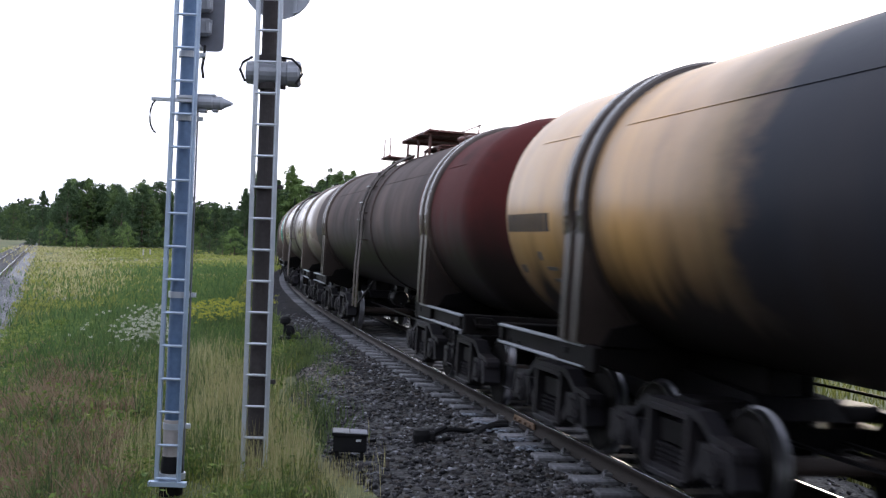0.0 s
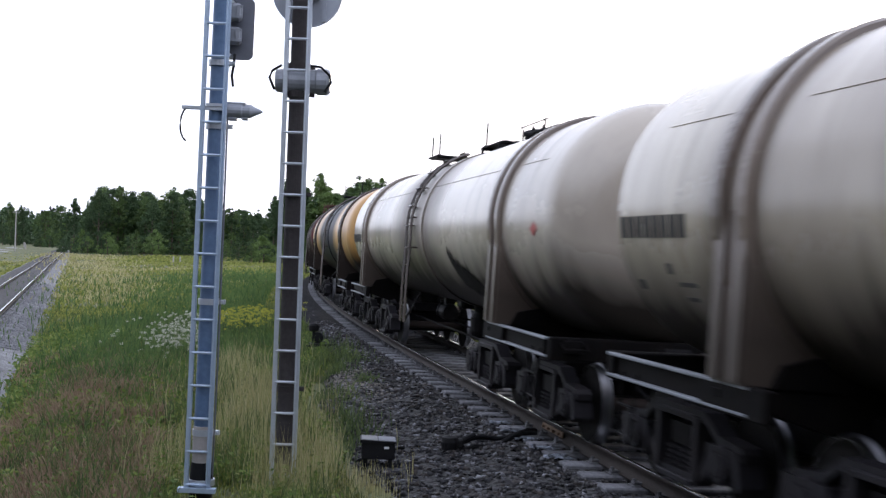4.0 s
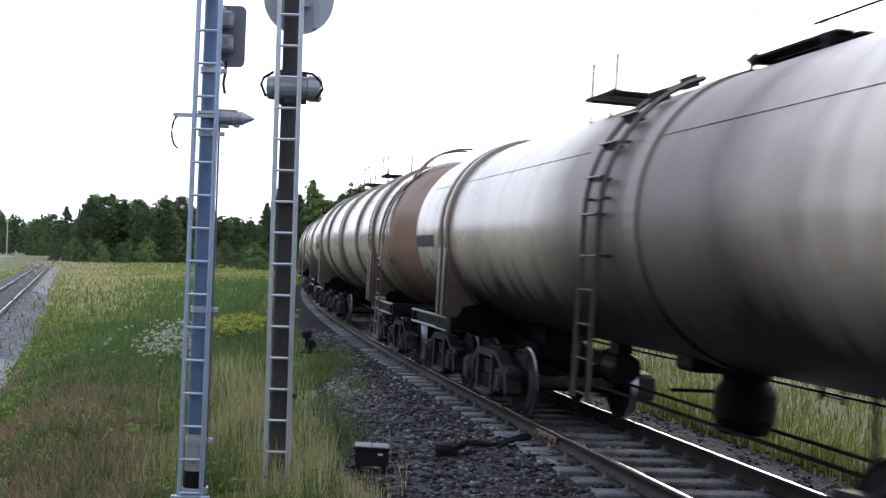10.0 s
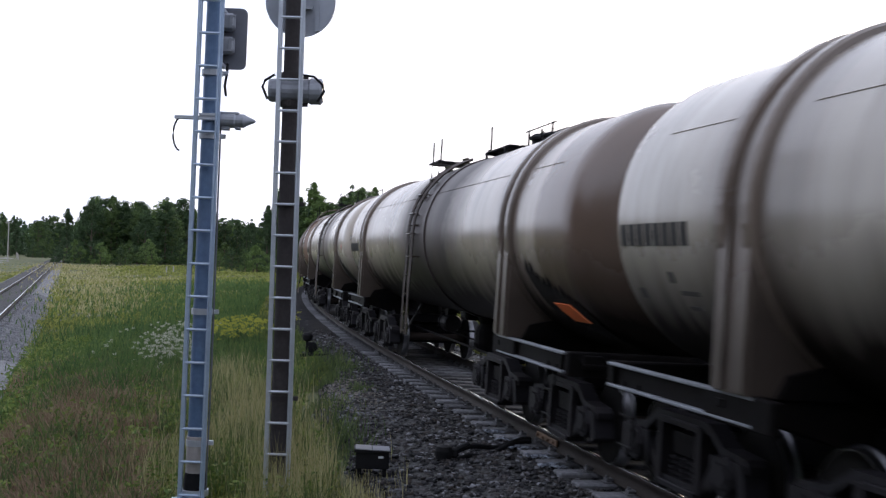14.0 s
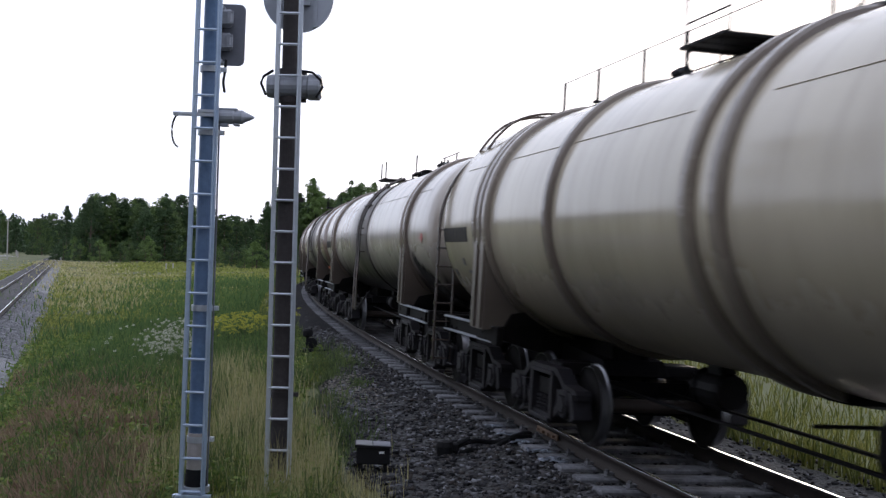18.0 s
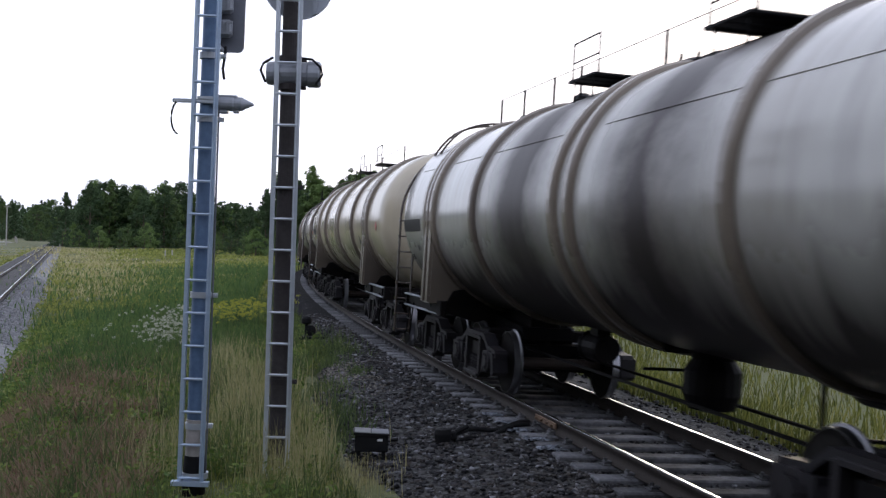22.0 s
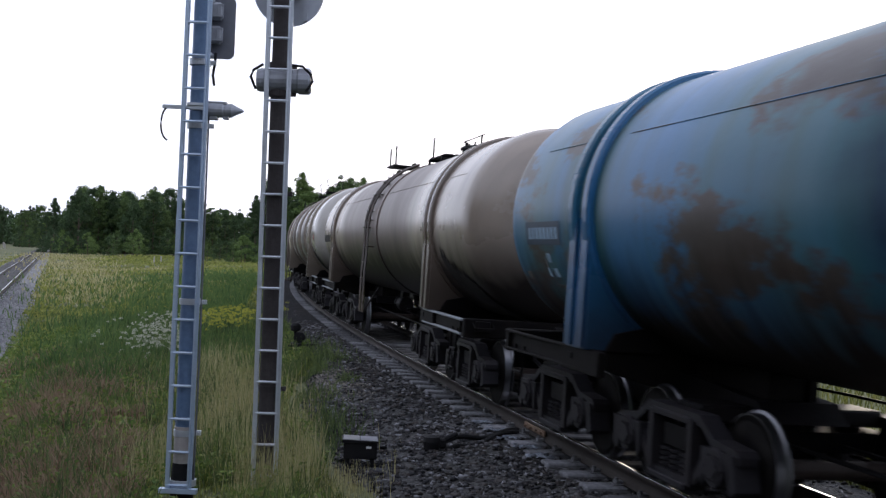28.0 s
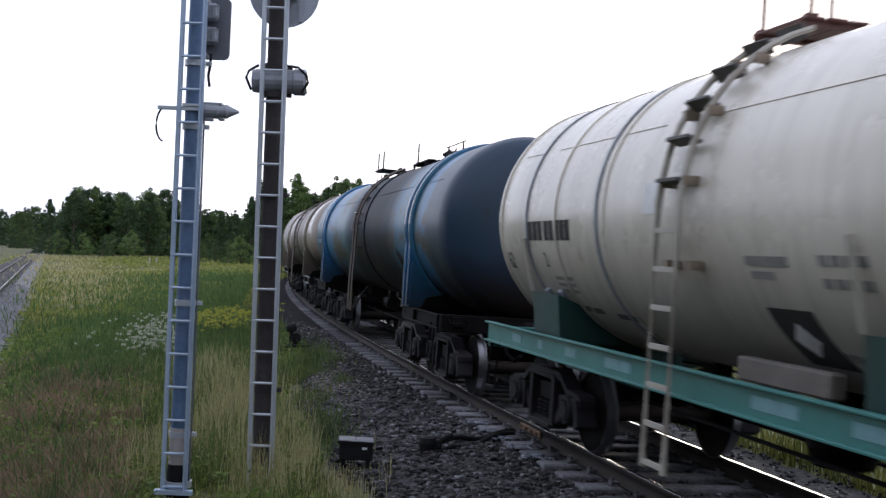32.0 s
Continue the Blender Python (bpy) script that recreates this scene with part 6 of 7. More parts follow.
LIME = island_mat("lime_crust", [(0.12, 0.13, 0.155), (0.20, 0.22, 0.26), (0.32, 0.345, 0.40)], 0.9)
stones("lime_crust", 230, lambda rng, n: np.array([tuple(track_point(-3.1 + 0.66 * rng.integers(-2, 3) + rng.normal(0, 0.09), rng.normal(-1.2, 0.09), -0.19)) for _ in range(n)]), (0.012, 0.032), LIME, "whitish lime crust on the sleepers' ends", 10, 0.25)
SAND = island_mat("sandy_grit", [(0.10, 0.09, 0.08), (0.19, 0.17, 0.15), (0.27, 0.25, 0.22)], 0.95)
stones("sandy_grit", 2600, lambda rng, n: np.array([flat_track_point(a, b, bed_lift(a, b) + 0.006) for a, b in zip(rng.normal(4.6, 1.46, n), np.clip(rng.normal(-2.7, 0.28, n), -3.4, -2.1))]), (0.010, 0.022), SAND, "pale sandy grit on the ballast's edge", 9)


def marker_post(x, y):
    p = tagged(new("marker_post"), "small pale marker post standing in the meadow", "post", "marker posts")
    p.location = (x, y, ground_at(x, y))
    part("post", shape("mkpost", lambda bm: box(bm, 0, 0, 0.45, 0.2, 0.14, 1.0, bevel=0.02)), POLE_WOOD, p)
    part("cap", shape("mkcap", lambda bm: prism(bm, [(-0.12, 0.95), (0.12, 0.95), (0.0, 1.05)], -0.08, 0.08)), POLE_WOOD, p)


marker_post(-42.17, 174.42)
marker_post(-41.20, 174.79)


def concrete_barrier(x, y, turn, n):
    b = tagged(new("concrete_barrier"), "low pale concrete block wall before the wood", "barrier", "concrete barriers")
    b.location, b.rotation_euler = (x, y, ground_at(x, y)), (0, 0, turn)
    for i in range(n):
        at(part("block", shape("cblock", lambda bm: box(bm, 0, 0, 0.8, 2.3, 0.5, 1.9, bevel=0.05)), CONCRETE, b), 2.4 * i, 0, 0)


concrete_barrier(-109.54, 338.90, 0.3, 5)
concrete_barrier(-158.98, 453.10, 0.0, 3)
strip("sand_road", 105, 350, 3.0, lambda s: list(np.linspace(-14.4, -10.2, 5)), side_point, lambda s, la: ground_at(*side_point(s, la)[:2]) + 0.05 - SIDE_Z, gravel_mat("sand_road", (0.22, 0.20, 0.17), (0.34, 0.31, 0.27)), "pale sandy road beyond the straight track")
trackside_fence()


# ---- grass and flowers ----
def meadow_points(rng, n, r0, r1, az0, az1, power=0.9, keep_bed=True):
    """Points of the meadow in front of the eye, denser close by; none on the two beds."""
    r = r0 + (r1 - r0) * rng.random(n) ** (1 / power)
    az = radians(az0) + radians(az1 - az0) * rng.random(n)
    x, y = r * np.sin(az) * 0.969, r * np.cos(az) * 1.842
    s, lat = along_track(x, y)
    edge = -(2.3 + 1.5 * (1 - smooth(0.9, 12.0, s)))
    _, e = beside_side(x, y)
    ok = (np.abs(e) > 2.45) & ((lat < edge + 0.05) | (lat > 2.7))
    x, y = x[ok], y[ok]
    return x, y, ground_height(x, y), lat[ok], e[ok]


def blades(name, x, y, z, h, w, lean, material, label, seed, joints=3):
    """Bent tapering blades, three points high, each an island."""
    rng = np.random.default_rng(seed)
    n = len(x)
    h = np.where((np.hypot(x + 2.63, y - 12.5) < 0.6) | ((np.abs(x / y + 0.205) < 0.03) & (y < 12.9)) | ((np.abs(x + 0.74) < 0.42) & (y < 14.4)), h * 0.28, h)   # trodden low at the mast's foot
    a = rng.uniform(0, math.tau, n)
    d = rng.uniform(0, math.tau, n)
    lx, ly = np.cos(d) * lean * h * rng.uniform(0.3, 1.3, n), np.sin(d) * lean * h * rng.uniform(0.3, 1.3, n)
    wx, wy = np.cos(a) * w / 2, np.sin(a) * w / 2
    zero = np.zeros(n)
    v = np.stack([np.stack((x - wx, y - wy, z - 0.03), -1), np.stack((x + wx, y + wy, z - 0.03), -1),
                  np.stack((x + lx * 0.35 + wx * 0.75, y + ly * 0.35 + wy * 0.75, z + h * 0.6), -1),
                  np.stack((x + lx * 0.35 - wx * 0.75, y + ly * 0.35 - wy * 0.75, z + h * 0.6), -1),
                  np.stack((x + lx, y + ly, z + h), -1)], 1)
    i = (np.arange(n) * 5)[:, None]
    tri = np.concatenate((i + (0, 1, 2), i + (0, 2, 3), i + (3, 2, 4)))
    me = quick_mesh(name, v.reshape(-1, 3), tri)
    return tagged(part(name, me, material), label, "grass", kind="stuff")


def patchy(x, y, scale, seed):
    return np.array([noise.noise(Vector((a * scale, b * scale, seed))) for a, b in zip(x, y)])


GRASS = island_mat("meadow_grass", [(0.03, 0.043, 0.016), (0.10, 0.125, 0.032), (0.205, 0.23, 0.052), (0.29, 0.295, 0.085), (0.34, 0.29, 0.15)], 0.75, translucent=0.35)
GRASS_DEEP = island_mat("lush_grass", [(0.022, 0.036, 0.017), (0.06, 0.09, 0.034), (0.115, 0.155, 0.05), (0.19, 0.215, 0.09)], 0.75, translucent=0.35)
GRASS_LUSH = island_mat("bluish_lush_grass", [(0.025, 0.05, 0.018), (0.06, 0.11, 0.034), (0.105, 0.165, 0.05), (0.16, 0.215, 0.07)], 0.75, translucent=0.3)
STRAW = island_mat("dry_grass", [(0.17, 0.17, 0.06), (0.30, 0.27, 0.12), (0.44, 0.40, 0.22), (0.24, 0.23, 0.09)], 0.8, translucent=0.3)
SORREL = island_mat("reddish_weeds", [(0.08, 0.05, 0.034), (0.19, 0.12, 0.08), (0.30, 0.22, 0.15), (0.13, 0.13, 0.05)], 0.8, translucent=0.25)


def make_grass():
    rng = np.random.default_rng(11)
    # short mottled sward
    x, y, z, lat, e = meadow_points(rng, 170000, 3.0, 36, -50, 8, 0.72)
    r = reach(x, y)
    clump = patchy(x, y, 1.6, 2.0) + 0.5 * patchy(x, y, 4.5, 6.0)
    tall = np.clip(clump, 0, 1) * smooth(-10.5, -6.5, lat)
    h = 0.07 + 0.10 * rng.random(len(x)) + 0.30 * tall * rng.uniform(0.5, 1.2, len(x)) + 0.06 * np.clip(clump, 0, 1)
    dark = clump + rng.normal(0, 0.22, len(x)) > 0.22
    for sel, mat, lab in ((~dark, GRASS, "short mottled yellow-green meadow grass"), (dark, GRASS_DEEP, "darker green grass clumps")):
        blades("meadow_grass", x[sel], y[sel], z[sel], h[sel], 0.006 + 0.0012 * r[sel], 0.6, mat, lab, 12 + int(mat is GRASS))
    # sward all round the eye's stand
    a, q = rng.uniform(0, math.tau, 42000), 9.0 * rng.random(42000) ** 0.6
    x, y = q * np.sin(a), q * np.cos(a)
    _, la = along_track(x, y)
    _, e = beside_side(x, y)
    k = (la < -3.9) & (e > 2.4) & ((np.abs(np.degrees(np.arctan2(x, y))) > 45) | (q < 3.4))
    x, y = x[k], y[k]
    blades("meadow_grass", x, y, ground_height(x, y), rng.uniform(0.06, 0.22, len(x)), np.full(len(x), 0.012), 0.6, GRASS, "short meadow grass between the two tracks", 21)
    # lush tufts between the masts and the ballast
    x, y, z, lat, e = meadow_points(rng, 60000, 4.5, 30, -38, 2, 0.8)
    k = (lat > -8.2) & (lat < 0) & (patchy(x, y, 0.9, 7.0) + rng.normal(0, 0.15, len(x)) > 0.1)
    x, y, z = x[k], y[k], z[k]
    r = reach(x, y)
    blades("lush_grass", x, y, z, rng.uniform(0.2, 0.6, len(x)), 0.007 + 0.0011 * r, 0.45, GRASS_DEEP, "lush dark green grass tufts", 13)
    # dry stalks between the masts and before the trackside box
    spots = [(-2.95, 17.13, 0.35, 380), (-3.96, 21.73, 0.5, 420), (-4.85, 25.42, 0.5, 380), (-3.10, 19.52, 0.4, 400), (-1.78, 13.08, 0.22, 260), (-0.78, 12.71, 0.22, 300), (-1.36, 12.89, 0.25, 240), (-2.13, 15.47, 0.3, 350), (-3.20, 14.73, 0.4, 300)]
    x = np.concatenate([rng.normal(a, d, 14 * n // 10) for a, b, d, n in spots])
    y = np.concatenate([rng.normal(b, d * 2.7, 14 * n // 10) for a, b, d, n in spots])
    z = ground_height(x, y)
    r = reach(x, y)
    blades("dry_grass", x, y, z, rng.uniform(0.25, 0.8, len(x)), 0.003 + 0.0006 * r, 0.22, STRAW, "tall dry straw-coloured stalks between the masts", 14)
    # dark lush growth round the flowers, and the wet band beyond the masts
    spots = [(-7.76, 30.39, 1.1, 5000), (-8.34, 36.84, 1.5, 5000), (-6.30, 25.79, 0.9, 2600), (-11.15, 47.89, 2, 3000), (-8.72, 55.26, 3, 6000), (-12.60, 77.36, 4.5, 7000), (-18.42, 103.14, 6, 6000), (-6.79, 44.20, 1.8, 4000), (-5.04, 32.23, 0.8, 1500)]
    x = np.concatenate([rng.normal(a, d, n) for a, b, d, n in spots])
    y = np.concatenate([rng.normal(b, d * 2.6, n) for a, b, d, n in spots])
    s_, lat = along_track(x, y)
    k = lat < -3.6
    x, y = x[k], y[k]
    z = ground_height(x, y)
    r = reach(x, y)
    blades("lush_grass", x, y, z, rng.uniform(0.25, 0.75, len(x)) * (0.7 + 0.5 * patchy(x, y, 1.1, 3.0)), 0.012 + 0.0016 * r, 0.4, GRASS_LUSH, "dark bluish green growth round the flowers", 19)
    # pale dry strip that crosses the meadow
    f = rng.random(3200)
    x = np.interp(f, (0, 0.3, 0.6, 1), (-18.9, -32, -53.3, -83.4)) + rng.normal(0, 1, len(f)) * (0.8 + 2.5 * f)
    y = np.interp(f, (0, 0.3, 0.6, 1), (66.3, 106.8, 169.5, 254.2)) + rng.normal(0, 1, len(f)) * (3.7 + 7.4 * f)
    z = ground_height(x, y)
    blades("dry_grass", x, y, z, rng.uniform(0.2, 0.5, len(x)), 0.02 + 0.0016 * reach(x, y), 0.7, STRAW, "pale dry grass strip across the meadow", 20)
    # reddish weeds on the trodden strip
    x, y, z, lat, e = meadow_points(rng, 150000, 3.2, 20, -50, -10, 0.8)
    k = (lat < -5.9) & (patchy(x, y, 0.5, 9.0) + 0.5 * patchy(x, y, 2.2, 3.0) + rng.normal(0, 0.2, len(x)) > 0.0 + 0.3 * smooth(9, 17, reach(x, y)))
    x, y, z = x[k], y[k], z[k]
    r = reach(x, y)
    blades("reddish_weeds", x, y, z, rng.uniform(0.14, 0.42, len(x)), 0.009 + 0.0014 * r, 0.6, SORREL, "reddish brown dry weeds in the short grass", 15)
    # meadow further off
    x, y, z, lat, e = meadow_points(rng, 60000, 34, 150, -48, 2, 0.7)
    r = reach(x, y)
    big = np.clip(patchy(x, y, 0.04, 5.0) + 0.45, 0.05, 1)
    blades("meadow_grass", x, y, z, 0.12 + 0.26 * big * rng.random(len(x)), 0.03 + 0.0024 * r, 0.9, GRASS, "far meadow grass in pale and dark bands", 16)
    x, y, z, lat, e = meadow_points(rng, 24000, 30, 120, -46, 0, 0.7)
    k = patchy(x, y, 0.06, 15.0) > 0.3
    x, y, z = x[k], y[k], z[k]
    r = reach(x, y)
    blades("dry_grass", x, y, z, 0.15 + 0.25 * rng.random(len(x)), 0.02 + 0.0018 * r, 0.8, STRAW, "far straw-coloured grass patches", 17)
    # beyond the train
    n = 70000
    s = -20 + 110 * rng.random(n) ** 1.3
    la = 2.35 + 26 * rng.random(n) ** 2.0
    p = np.array([flat_track_point(a, b, 0)[:2] for a, b in zip(s, la)])
    x, y = p[:, 0], p[:, 1]
    z = ground_height(x, y)
    r = reach(x, y)
    blades("tall_grass", x, y, z, rng.uniform(0.12, 0.6, n) * (0.75 + 0.6 * patchy(x, y, 1.0, 8.0)), 0.008 + 0.0014 * r, 0.5, GRASS_SUN, "yellow-green tall grass beyond the train", 18)


HERB = island_mat("meadow_herbs", [(0.03, 0.055, 0.016), (0.07, 0.12, 0.026), (0.13, 0.19, 0.04), (0.22, 0.25, 0.07), (0.20, 0.13, 0.07)], 0.7, translucent=0.3)


def make_herbs():
    """Low broad-leaved herbs that break up the sward."""
    rng = np.random.default_rng(61)
    x, y, z, lat, e = meadow_points(rng, 5200, 4.0, 26, -50, 4, 0.75)
    k = ((np.abs(x / y + 0.205) > 0.03) | (y > 13.2)) & ((np.abs(x + 0.74) > 0.45) | (y > 14.7))
    x, y, z = x[k], y[k], z[k]
    n, per = len(x), 22
    size = rng.uniform(0.08, 0.24, n)
    c = np.repeat(np.stack((x, y, z), -1), per, 0)
    rad = np.repeat(size, per)
    p = c + np.stack((rng.normal(0, 0.6, n * per) * rad, rng.normal(0, 0.6, n * per) * rad, rng.uniform(0.1, 1.5, n * per) * rad), -1)
    u = rng.normal(0, 1, (n * per, 3)) * (1, 1, 0.5)
    u /= np.linalg.norm(u, axis=1)[:, None]
    w = np.cross(u, rng.normal(0, 1, (n * per, 3)))
    w /= np.linalg.norm(w, axis=1)[:, None]
    k = (np.repeat(0.012 + 0.0014 * reach(x, y), per) * rng.uniform(0.6, 1.5, n * per))[:, None]
    v = np.stack((p - u * k * 1.6, p + w * k * 0.7, p + u * k * 1.6, p - w * k * 0.7), 1).reshape(-1, 3)
    tagged(part("meadow_herbs", quick_mesh("meadow_herbs", v, np.arange(len(v)).reshape(-1, 4)), HERB), "low leafy herbs in mottled greens", "herbs", kind="stuff")


GRASS_SUN = island_mat("yellow_green_grass", [(0.025, 0.04, 0.01), (0.08, 0.095, 0.022), (0.17, 0.17, 0.042), (0.32, 0.28, 0.10)], 0.7, translucent=0.4)
make_grass()
make_herbs()


def umbels(name, centres, spread, count, height, head, flower_mat, label, seed, dome=0.25, florets=14):
    """Flowering herbs: stalks, each with a head of small petals."""
    rng = np.random.default_rng(seed)
    cx, cy = np.array(centres).T
    pick = rng.integers(0, len(cx), count)
    x = cx[pick] + rng.normal(0, spread, count)
    y = cy[pick] + rng.normal(0, spread * 2.4, count)
    z = ground_height(x, y)
    h = rng.uniform(*height, count)
    r = reach(x, y)
    blades(name + "_stalks", x, y, z, h, 0.01 + 0.0008 * r, 0.08, GRASS_DEEP, "green stalks of flowering herbs", seed + 1)
    ang, rad = rng.uniform(0, math.tau, (count, florets)), np.sqrt(rng.random((count, florets))) * head * rng.uniform(0.6, 1.2, (count, 1))
    fx, fy = x[:, None] + rad * np.cos(ang), y[:, None] + rad * np.sin(ang)
    fz = (z + h)[:, None] - dome * rad ** 2 / head + rng.uniform(-0.03, 0.03, (count, florets))
    q = (0.004 + 0.0003 * r)[:, None] * rng.uniform(0.7, 1.4, (count, florets))
    corner = [(-1, -1, 0.2), (1, -1, -0.2), (1, 1, 0.3), (-1, 1, -0.3)]
    v = np.stack([np.stack((fx + a * q, fy + b * q * 0.6, fz + (c + b * 0.7) * q), -1) for a, b, c in corner], 2).reshape(-1, 3)
    f = np.arange(len(v)).reshape(-1, 4)
    tagged(part(name, quick_mesh(name, v, f), flower_mat), label, "flowers", kind="stuff")


WHITE_PETAL = island_mat("white_petals", [(0.25, 0.27, 0.19), (0.36, 0.37, 0.28), (0.50, 0.50, 0.42)], 0.8, translucent=0.3)
YELLOW_PETAL = island_mat("yellow_petals", [(0.20, 0.22, 0.03), (0.30, 0.30, 0.04), (0.38, 0.36, 0.06)], 0.8, translucent=0.3)
umbels("white_umbels", [(-7.17, 29.84), (-8.14, 34.26), (-8.63, 37.21), (-7.66, 32.05), (-9.89, 42.36), (-6.69, 28.00)], 0.5, 260, (0.35, 0.9), 0.055, WHITE_PETAL, "white flowering umbels in the tall grass", 31)
umbels("yellow_flowers", [(-7.17, 38.68), (-6.69, 37.21), (-6.20, 38.31), (-7.66, 40.34), (-6.79, 40.52)], 0.5, 170, (0.55, 1.05), 0.09, YELLOW_PETAL, "yellow flowering herbs in a clump", 35, 0.4, 18)
umbels("yellow_flowers", [(-5.19, 39.60), (-5.04, 37.94)], 0.2, 30, (0.8, 1.1), 0.09, YELLOW_PETAL, "yellow flowering herbs beside the near-black strip", 37, 0.4, 14)


# ---- bushes and trees ----
LEAF = [island_mat("leaves_dark", [(0.022, 0.045, 0.02), (0.036, 0.066, 0.027), (0.055, 0.092, 0.036), (0.08, 0.12, 0.046)], 0.6, translucent=0.25),
        island_mat("leaves_mid", [(0.038, 0.066, 0.022), (0.06, 0.10, 0.03), (0.085, 0.13, 0.04), (0.12, 0.165, 0.055)], 0.6, translucent=0.25),
        island_mat("needles", [(0.016, 0.032, 0.018), (0.026, 0.046, 0.024), (0.038, 0.06, 0.03)], 0.7, translucent=0.1),
        island_mat("leaves_light", [(0.06, 0.10, 0.03), (0.09, 0.145, 0.042), (0.13, 0.19, 0.055), (0.17, 0.22, 0.075)], 0.6, translucent=0.3)]


def leaf_cloud(rng, centres, radii, per, size):
    n = len(centres) * per
    c = np.repeat(centres, per, 0)
    d = rng.normal(0, 1, (n, 3))
    d /= np.linalg.norm(d, axis=1)[:, None]
    p = c + d * np.repeat(radii, per)[:, None] * (rng.random((n, 1)) ** 0.45) * np.array((1, 1, 0.75))
    u = rng.normal(0, 1, (n, 3))
    u /= np.linalg.norm(u, axis=1)[:, None]
    w = np.cross(u, rng.normal(0, 1, (n, 3)))
    w /= np.linalg.norm(w, axis=1)[:, None]
    s_ = (size * rng.uniform(0.6, 1.4, n))[:, None]
    v = np.stack((p - u * s_, p + w * s_ * 0.55, p + u * s_, p - w * s_ * 0.55), 1).reshape(-1, 3)
    return v, np.arange(len(v)).reshape(-1, 4)


def tree_shapes(kind, seed):
    """Trunk, limb and crown meshes of one tree, about 1 m for each metre of height h."""
    rng = np.random.default_rng(seed)
    rnd = random.Random(seed)
    h = {"broad": 14.0, "birch": 15.0, "spruce": 16.0, "bush": 3.0}[kind]
    bm = bmesh.new()
    lean = (rnd.uniform(-0.4, 0.4), rnd.uniform(-0.4, 0.4))
    pts = [(lean[0] * t * t, lean[1] * t * t, h * 0.9 * t) for t in (0, 0.2, 0.45, 0.7, 1.0)]
    r0 = {"broad": 0.26, "birch": 0.18, "spruce": 0.22, "bush": 0.06}[kind]
    for a, b, k in zip(pts, pts[1:], range(4)):
        tube(bm, (a[0], a[1], a[2] - (0.4 if k == 0 else 0)), b, r0 * (1 - k * 0.22), 8, r0 * (1 - (k + 1) * 0.22))
    trunk = bpy.data.meshes.new("trunk")
    bm.to_mesh(trunk)
    bm.free()
    centres, radii, limbs = [], [], []
    if kind == "spruce":
        for i in range(44):
            t = 0.10 + 0.88 * i / 44
            reach = (1 - t) * 2.7 * rnd.uniform(0.55, 1.1) + 0.15
            a = rnd.uniform(0, math.tau)
            centres.append((reach * 0.7 * math.cos(a), reach * 0.7 * math.sin(a), h * t - reach * 0.25))
            radii.append(0.35 + reach * 0.42)
        per, size = 40, 0.2
    else:
        n = {"broad": 120, "birch": 110, "bush": 26}[kind]
        wide = {"broad": 3.6, "birch": 2.5, "bush": 1.5}[kind]
        low = {"broad": 0.03, "birch": 0.04, "bush": 0.05}[kind]
        for i in range(n):
            t = low + (1 - low) * rnd.random() ** 1.1
            prof = math.sin(min(1.0, (t - low) / (1 - low) * 0.80 + 0.22) * math.pi) ** 0.6
            reach = wide * prof * rnd.uniform(0.35, 1.12)
            a = rnd.uniform(0, math.tau)
            c = (reach * math.cos(a), reach * math.sin(a), h * t * rnd.uniform(0.93, 1.03))
            centres.append(c)
            radii.append(rnd.uniform(0.14, 0.32) * wide)
            if i % 9 == 0:
                limbs.append(((0, 0, h * t * 0.7), c))
        per, size = (60, 0.19) if kind != "bush" else (60, 0.09)
    limb = [shape("limb_%s_%d_%d" % (kind, seed, i), lambda bm: tube(bm, a, b, r0 * 0.3, 5, r0 * 0.08)) for i, (a, b) in enumerate(limbs[:4])]
    v, f = leaf_cloud(rng, np.array(centres), np.array(radii), per, size)
    return trunk, limb, quick_mesh("crown", v, f), h


TREE_KINDS = {}
for k_, (kd, sd) in enumerate((("broad", 1), ("broad", 2), ("broad", 3), ("birch", 4), ("birch", 5), ("spruce", 6), ("spruce", 7), ("bush", 8), ("bush", 9))):
    TREE_KINDS.setdefault(kd, []).append(tree_shapes(kd, sd))


def tree(kind, x, y, height, rnd, mat_i=None):
    trunk, limb, crown, h = rnd.choice(TREE_KINDS[kind])
    name, label, cat = {"broad": ("tree", "dark green leafy tree at the wood's edge", "tree"), "birch": ("tree", "slender leafy birch at the wood's edge", "tree"),
                        "spruce": ("spruce_tree", "dark green spruce in the wood", "tree"), "bush": ("bush", "low leafy bush at the meadow's edge", "bush")}[kind]
    t = tagged(new(name), label, cat, "bushes" if kind == "bush" else "trees of the wood")
    k = height / h
    t.matrix_basis = Matrix.Translation((x, y, ground_at(x, y) - 0.05)) @ Matrix.Rotation(rnd.uniform(0, math.tau), 4, "Z") @ Matrix.Diagonal((k * rnd.uniform(0.9, 1.15), k * rnd.uniform(0.9, 1.15), k, 1))
    tr = part("trunk", trunk, BARK, t)
    for one in limb:
        part("limb", one, BARK, tr)
    part("crown", crown, LEAF[2] if kind == "spruce" else LEAF[rnd.choice((0, 0, 1, 1, 3)) if mat_i is None else mat_i], t)


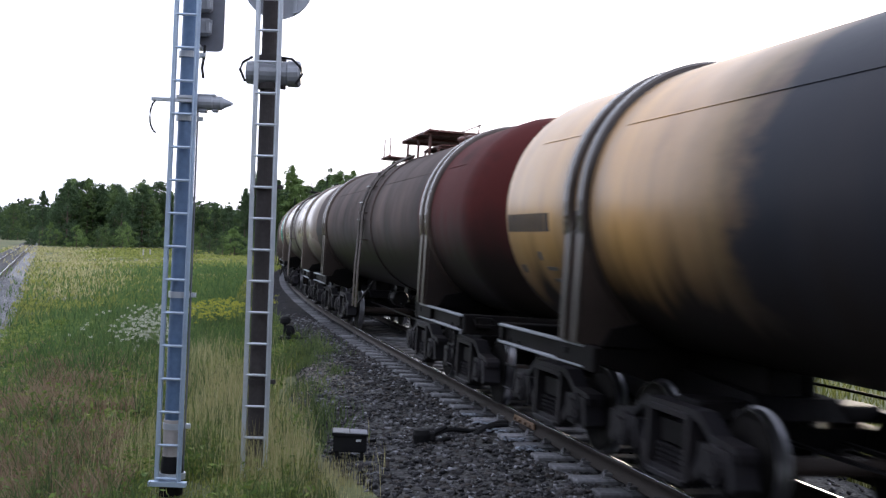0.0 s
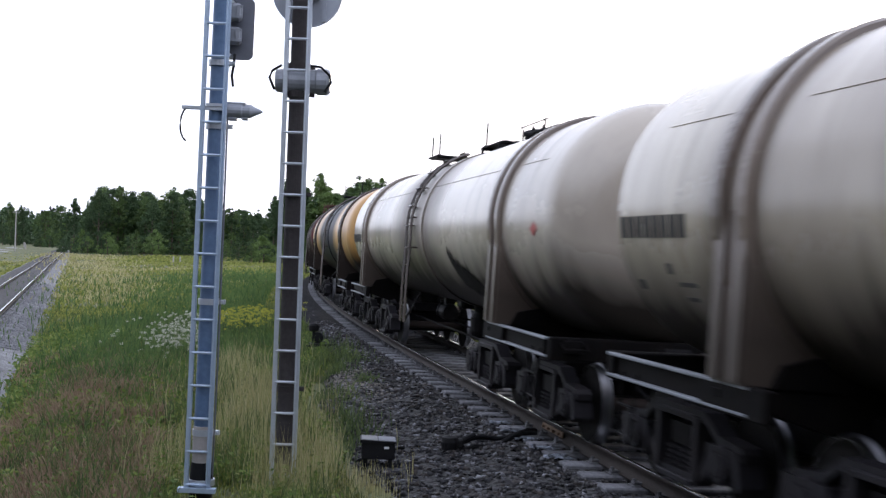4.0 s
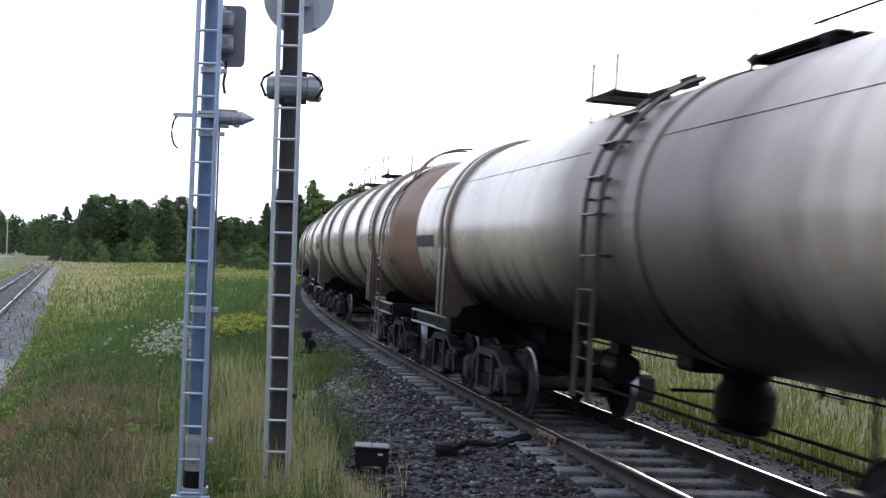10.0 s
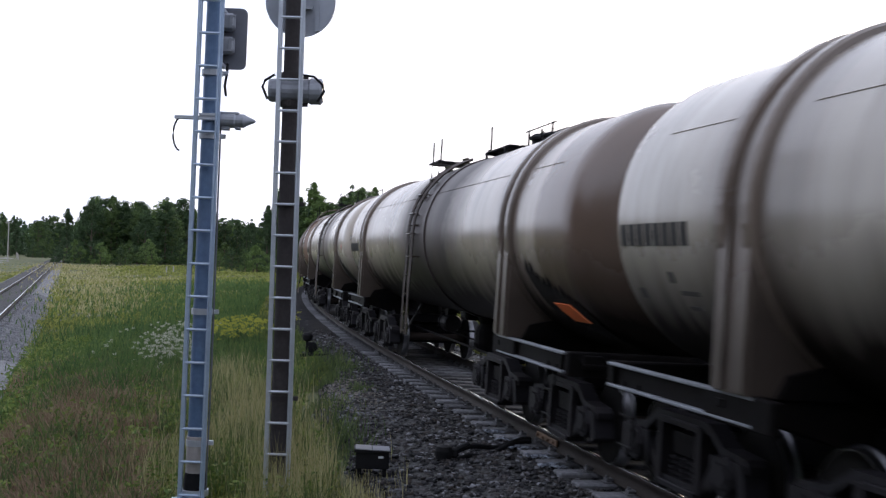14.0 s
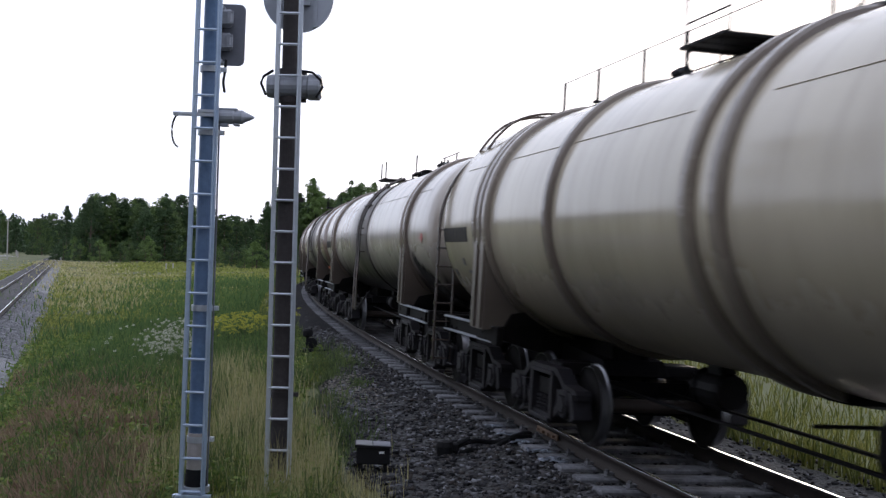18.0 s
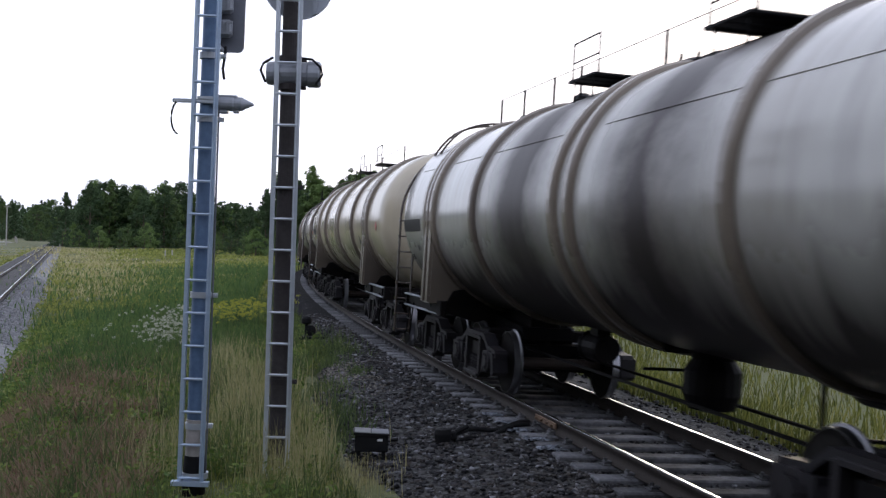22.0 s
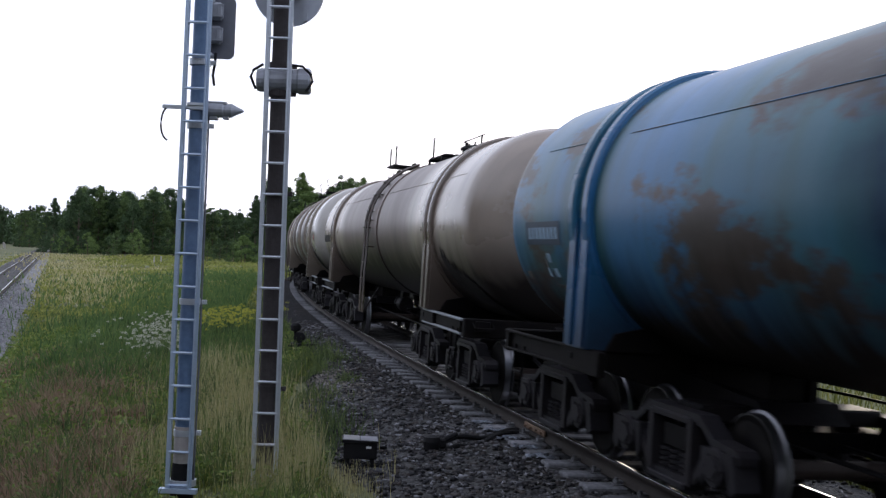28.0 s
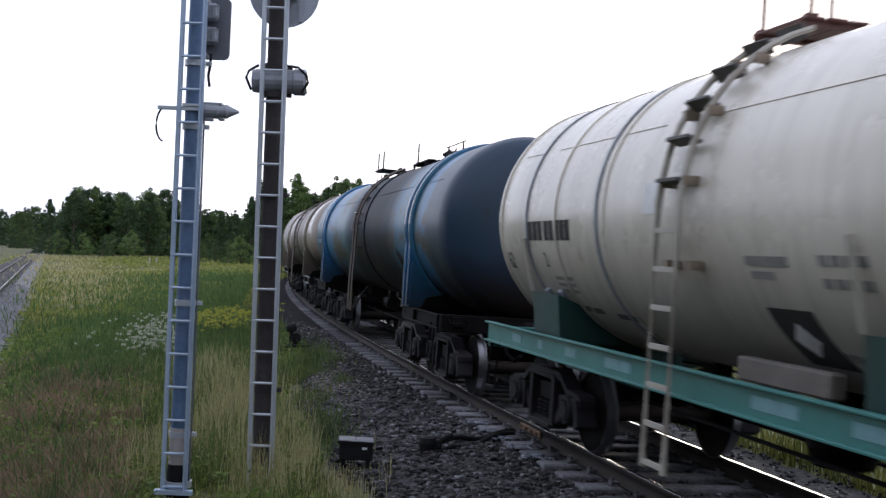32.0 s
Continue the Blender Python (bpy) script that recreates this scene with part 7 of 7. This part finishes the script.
def make_woods():
    rnd = random.Random(21)
    def row(n, x0, x1, y0, y1, h0, h1, kinds, rise=0.0):
        for i in range(n):
            f = (i + rnd.uniform(0.1, 0.9)) / n
            tree(rnd.choice(kinds), 0.969 * (x0 + (x1 - x0) * f), 1.842 * rnd.uniform(y0, y1), 0.969 * rnd.uniform(h0, h1), rnd)
    row(20, -96, -66, 148, 158, 12.5, 16.5, ("broad", "broad", "birch"))
    row(20, -100, -66, 162, 174, 15, 18.5, ("broad", "birch", "broad"))
    row(20, -76, -40, 160, 172, 10.5, 12.5, ("broad", "birch"))
    row(22, -80, -36, 180, 192, 12, 13.5, ("broad", "birch"))
    row(16, -38, -14, 120, 132, 13, 16, ("birch", "broad", "birch"))
    row(18, -37, -8, 136, 150, 16.5, 20, ("birch", "broad", "birch"))
    row(18, -14, 34, 128, 150, 15.5, 19, ("birch", "broad", "broad"))
    row(26, -205, -128, 215, 240, 11, 14, ("broad", "birch", "broad"))
    row(30, -225, -130, 255, 275, 15, 18, ("spruce", "spruce", "broad"))
    row(34, -92, -42, 138, 147, 3.0, 6.5, ("bush",))
    row(16, -42, -16, 106, 118, 3, 5.5, ("bush",))
    row(18, -190, -122, 190, 208, 4, 8, ("bush",))
    row(14, 30, 160, 110, 190, 14, 19, ("broad", "birch", "spruce"))


make_woods()


def far_woods():
    """The distant forest line round the horizon."""
    rng = np.random.default_rng(77)
    n = 2200
    az = radians(-62) + radians(150) * rng.random(n)
    r = rng.uniform(290, 420, n)
    h = rng.uniform(11, 17, n) + 3 * np.sin(az * 14)
    x, y = 0.969 * r * np.sin(az), 1.842 * r * np.cos(az)
    z = ground_height(x, y)
    c = np.concatenate([np.stack((x + rng.normal(0, 1.2, n), y, z + h * t), -1) for t in (0.15, 0.4, 0.62, 0.8, 0.95)])
    rad = np.concatenate([np.full(n, q) for q in (4.6, 4.4, 3.8, 2.9, 1.8)])
    v, f = leaf_cloud(rng, c, rad, 20, 0.85)
    tagged(part("far_wood", quick_mesh("far_wood", v, f), LEAF[0]), "distant dark green forest line", "forest", kind="stuff")


far_woods()


def unseen_woods():
    """Unseen wood behind and beside the eye, added to keep low sky off the tanks."""
    rng = np.random.default_rng(78)
    n = 1300
    az = radians(-66) - radians(135) * rng.random(n)
    r = rng.uniform(26, 44, n)
    h = rng.uniform(12, 18, n)
    x, y = r * np.sin(az), r * np.cos(az)
    z = ground_height(x, y)
    c = np.concatenate([np.stack((x + rng.normal(0, 0.8, n), y, z + h * t), -1) for t in (0.06, 0.2, 0.34, 0.48, 0.62, 0.76, 0.92)])
    rad = np.concatenate([np.full(n, q) for q in (1.9, 2.2, 2.2, 2.2, 2.1, 1.8, 1.1)])
    v, f = leaf_cloud(rng, c, rad, 14, 0.75)
    tagged(part("wood_edge", quick_mesh("wood_edge", v, f), LEAF[0]), "unseen dark green wood, added to block low sky", "forest", kind="stuff")


unseen_woods()


def verge_tufts():
    """Low green tufts that grow into the stones."""
    rng = np.random.default_rng(41)
    for s, lat, n, sp, hh in ((9.29, -2.75, 700, 0.22, 0.4), (5.85, -3, 400, 0.16, 0.2), (4.13, -2.35, 260, 0.14, 0.12), (10.32, -2.6, 900, 0.35, 0.35), (7.91, -2.35, 500, 0.28, 0.22), (6.19, -2.9, 500, 0.25, 0.3), (-0.69, -3.6, 700, 0.3, 0.35), (13.76, -2.6, 600, 0.3, 0.4), (2.41, -3.3, 400, 0.25, 0.25), (-2.24, -3.9, 700, 0.3, 0.45)):
        p = np.array([flat_track_point(s + a, lat + b, bed_lift(s + a, lat + b)) for a, b in zip(rng.normal(0, sp * 2.6, n), rng.normal(0, sp, n))])
        blades("verge_tuft", p[:, 0], p[:, 1], p[:, 2], rng.uniform(0.3, 1.0, n) * hh, np.full(n, 0.016), 0.6, GRASS_DEEP, "green weeds growing into the crushed stone", 50 + int(s * 3))


verge_tufts()


motions()
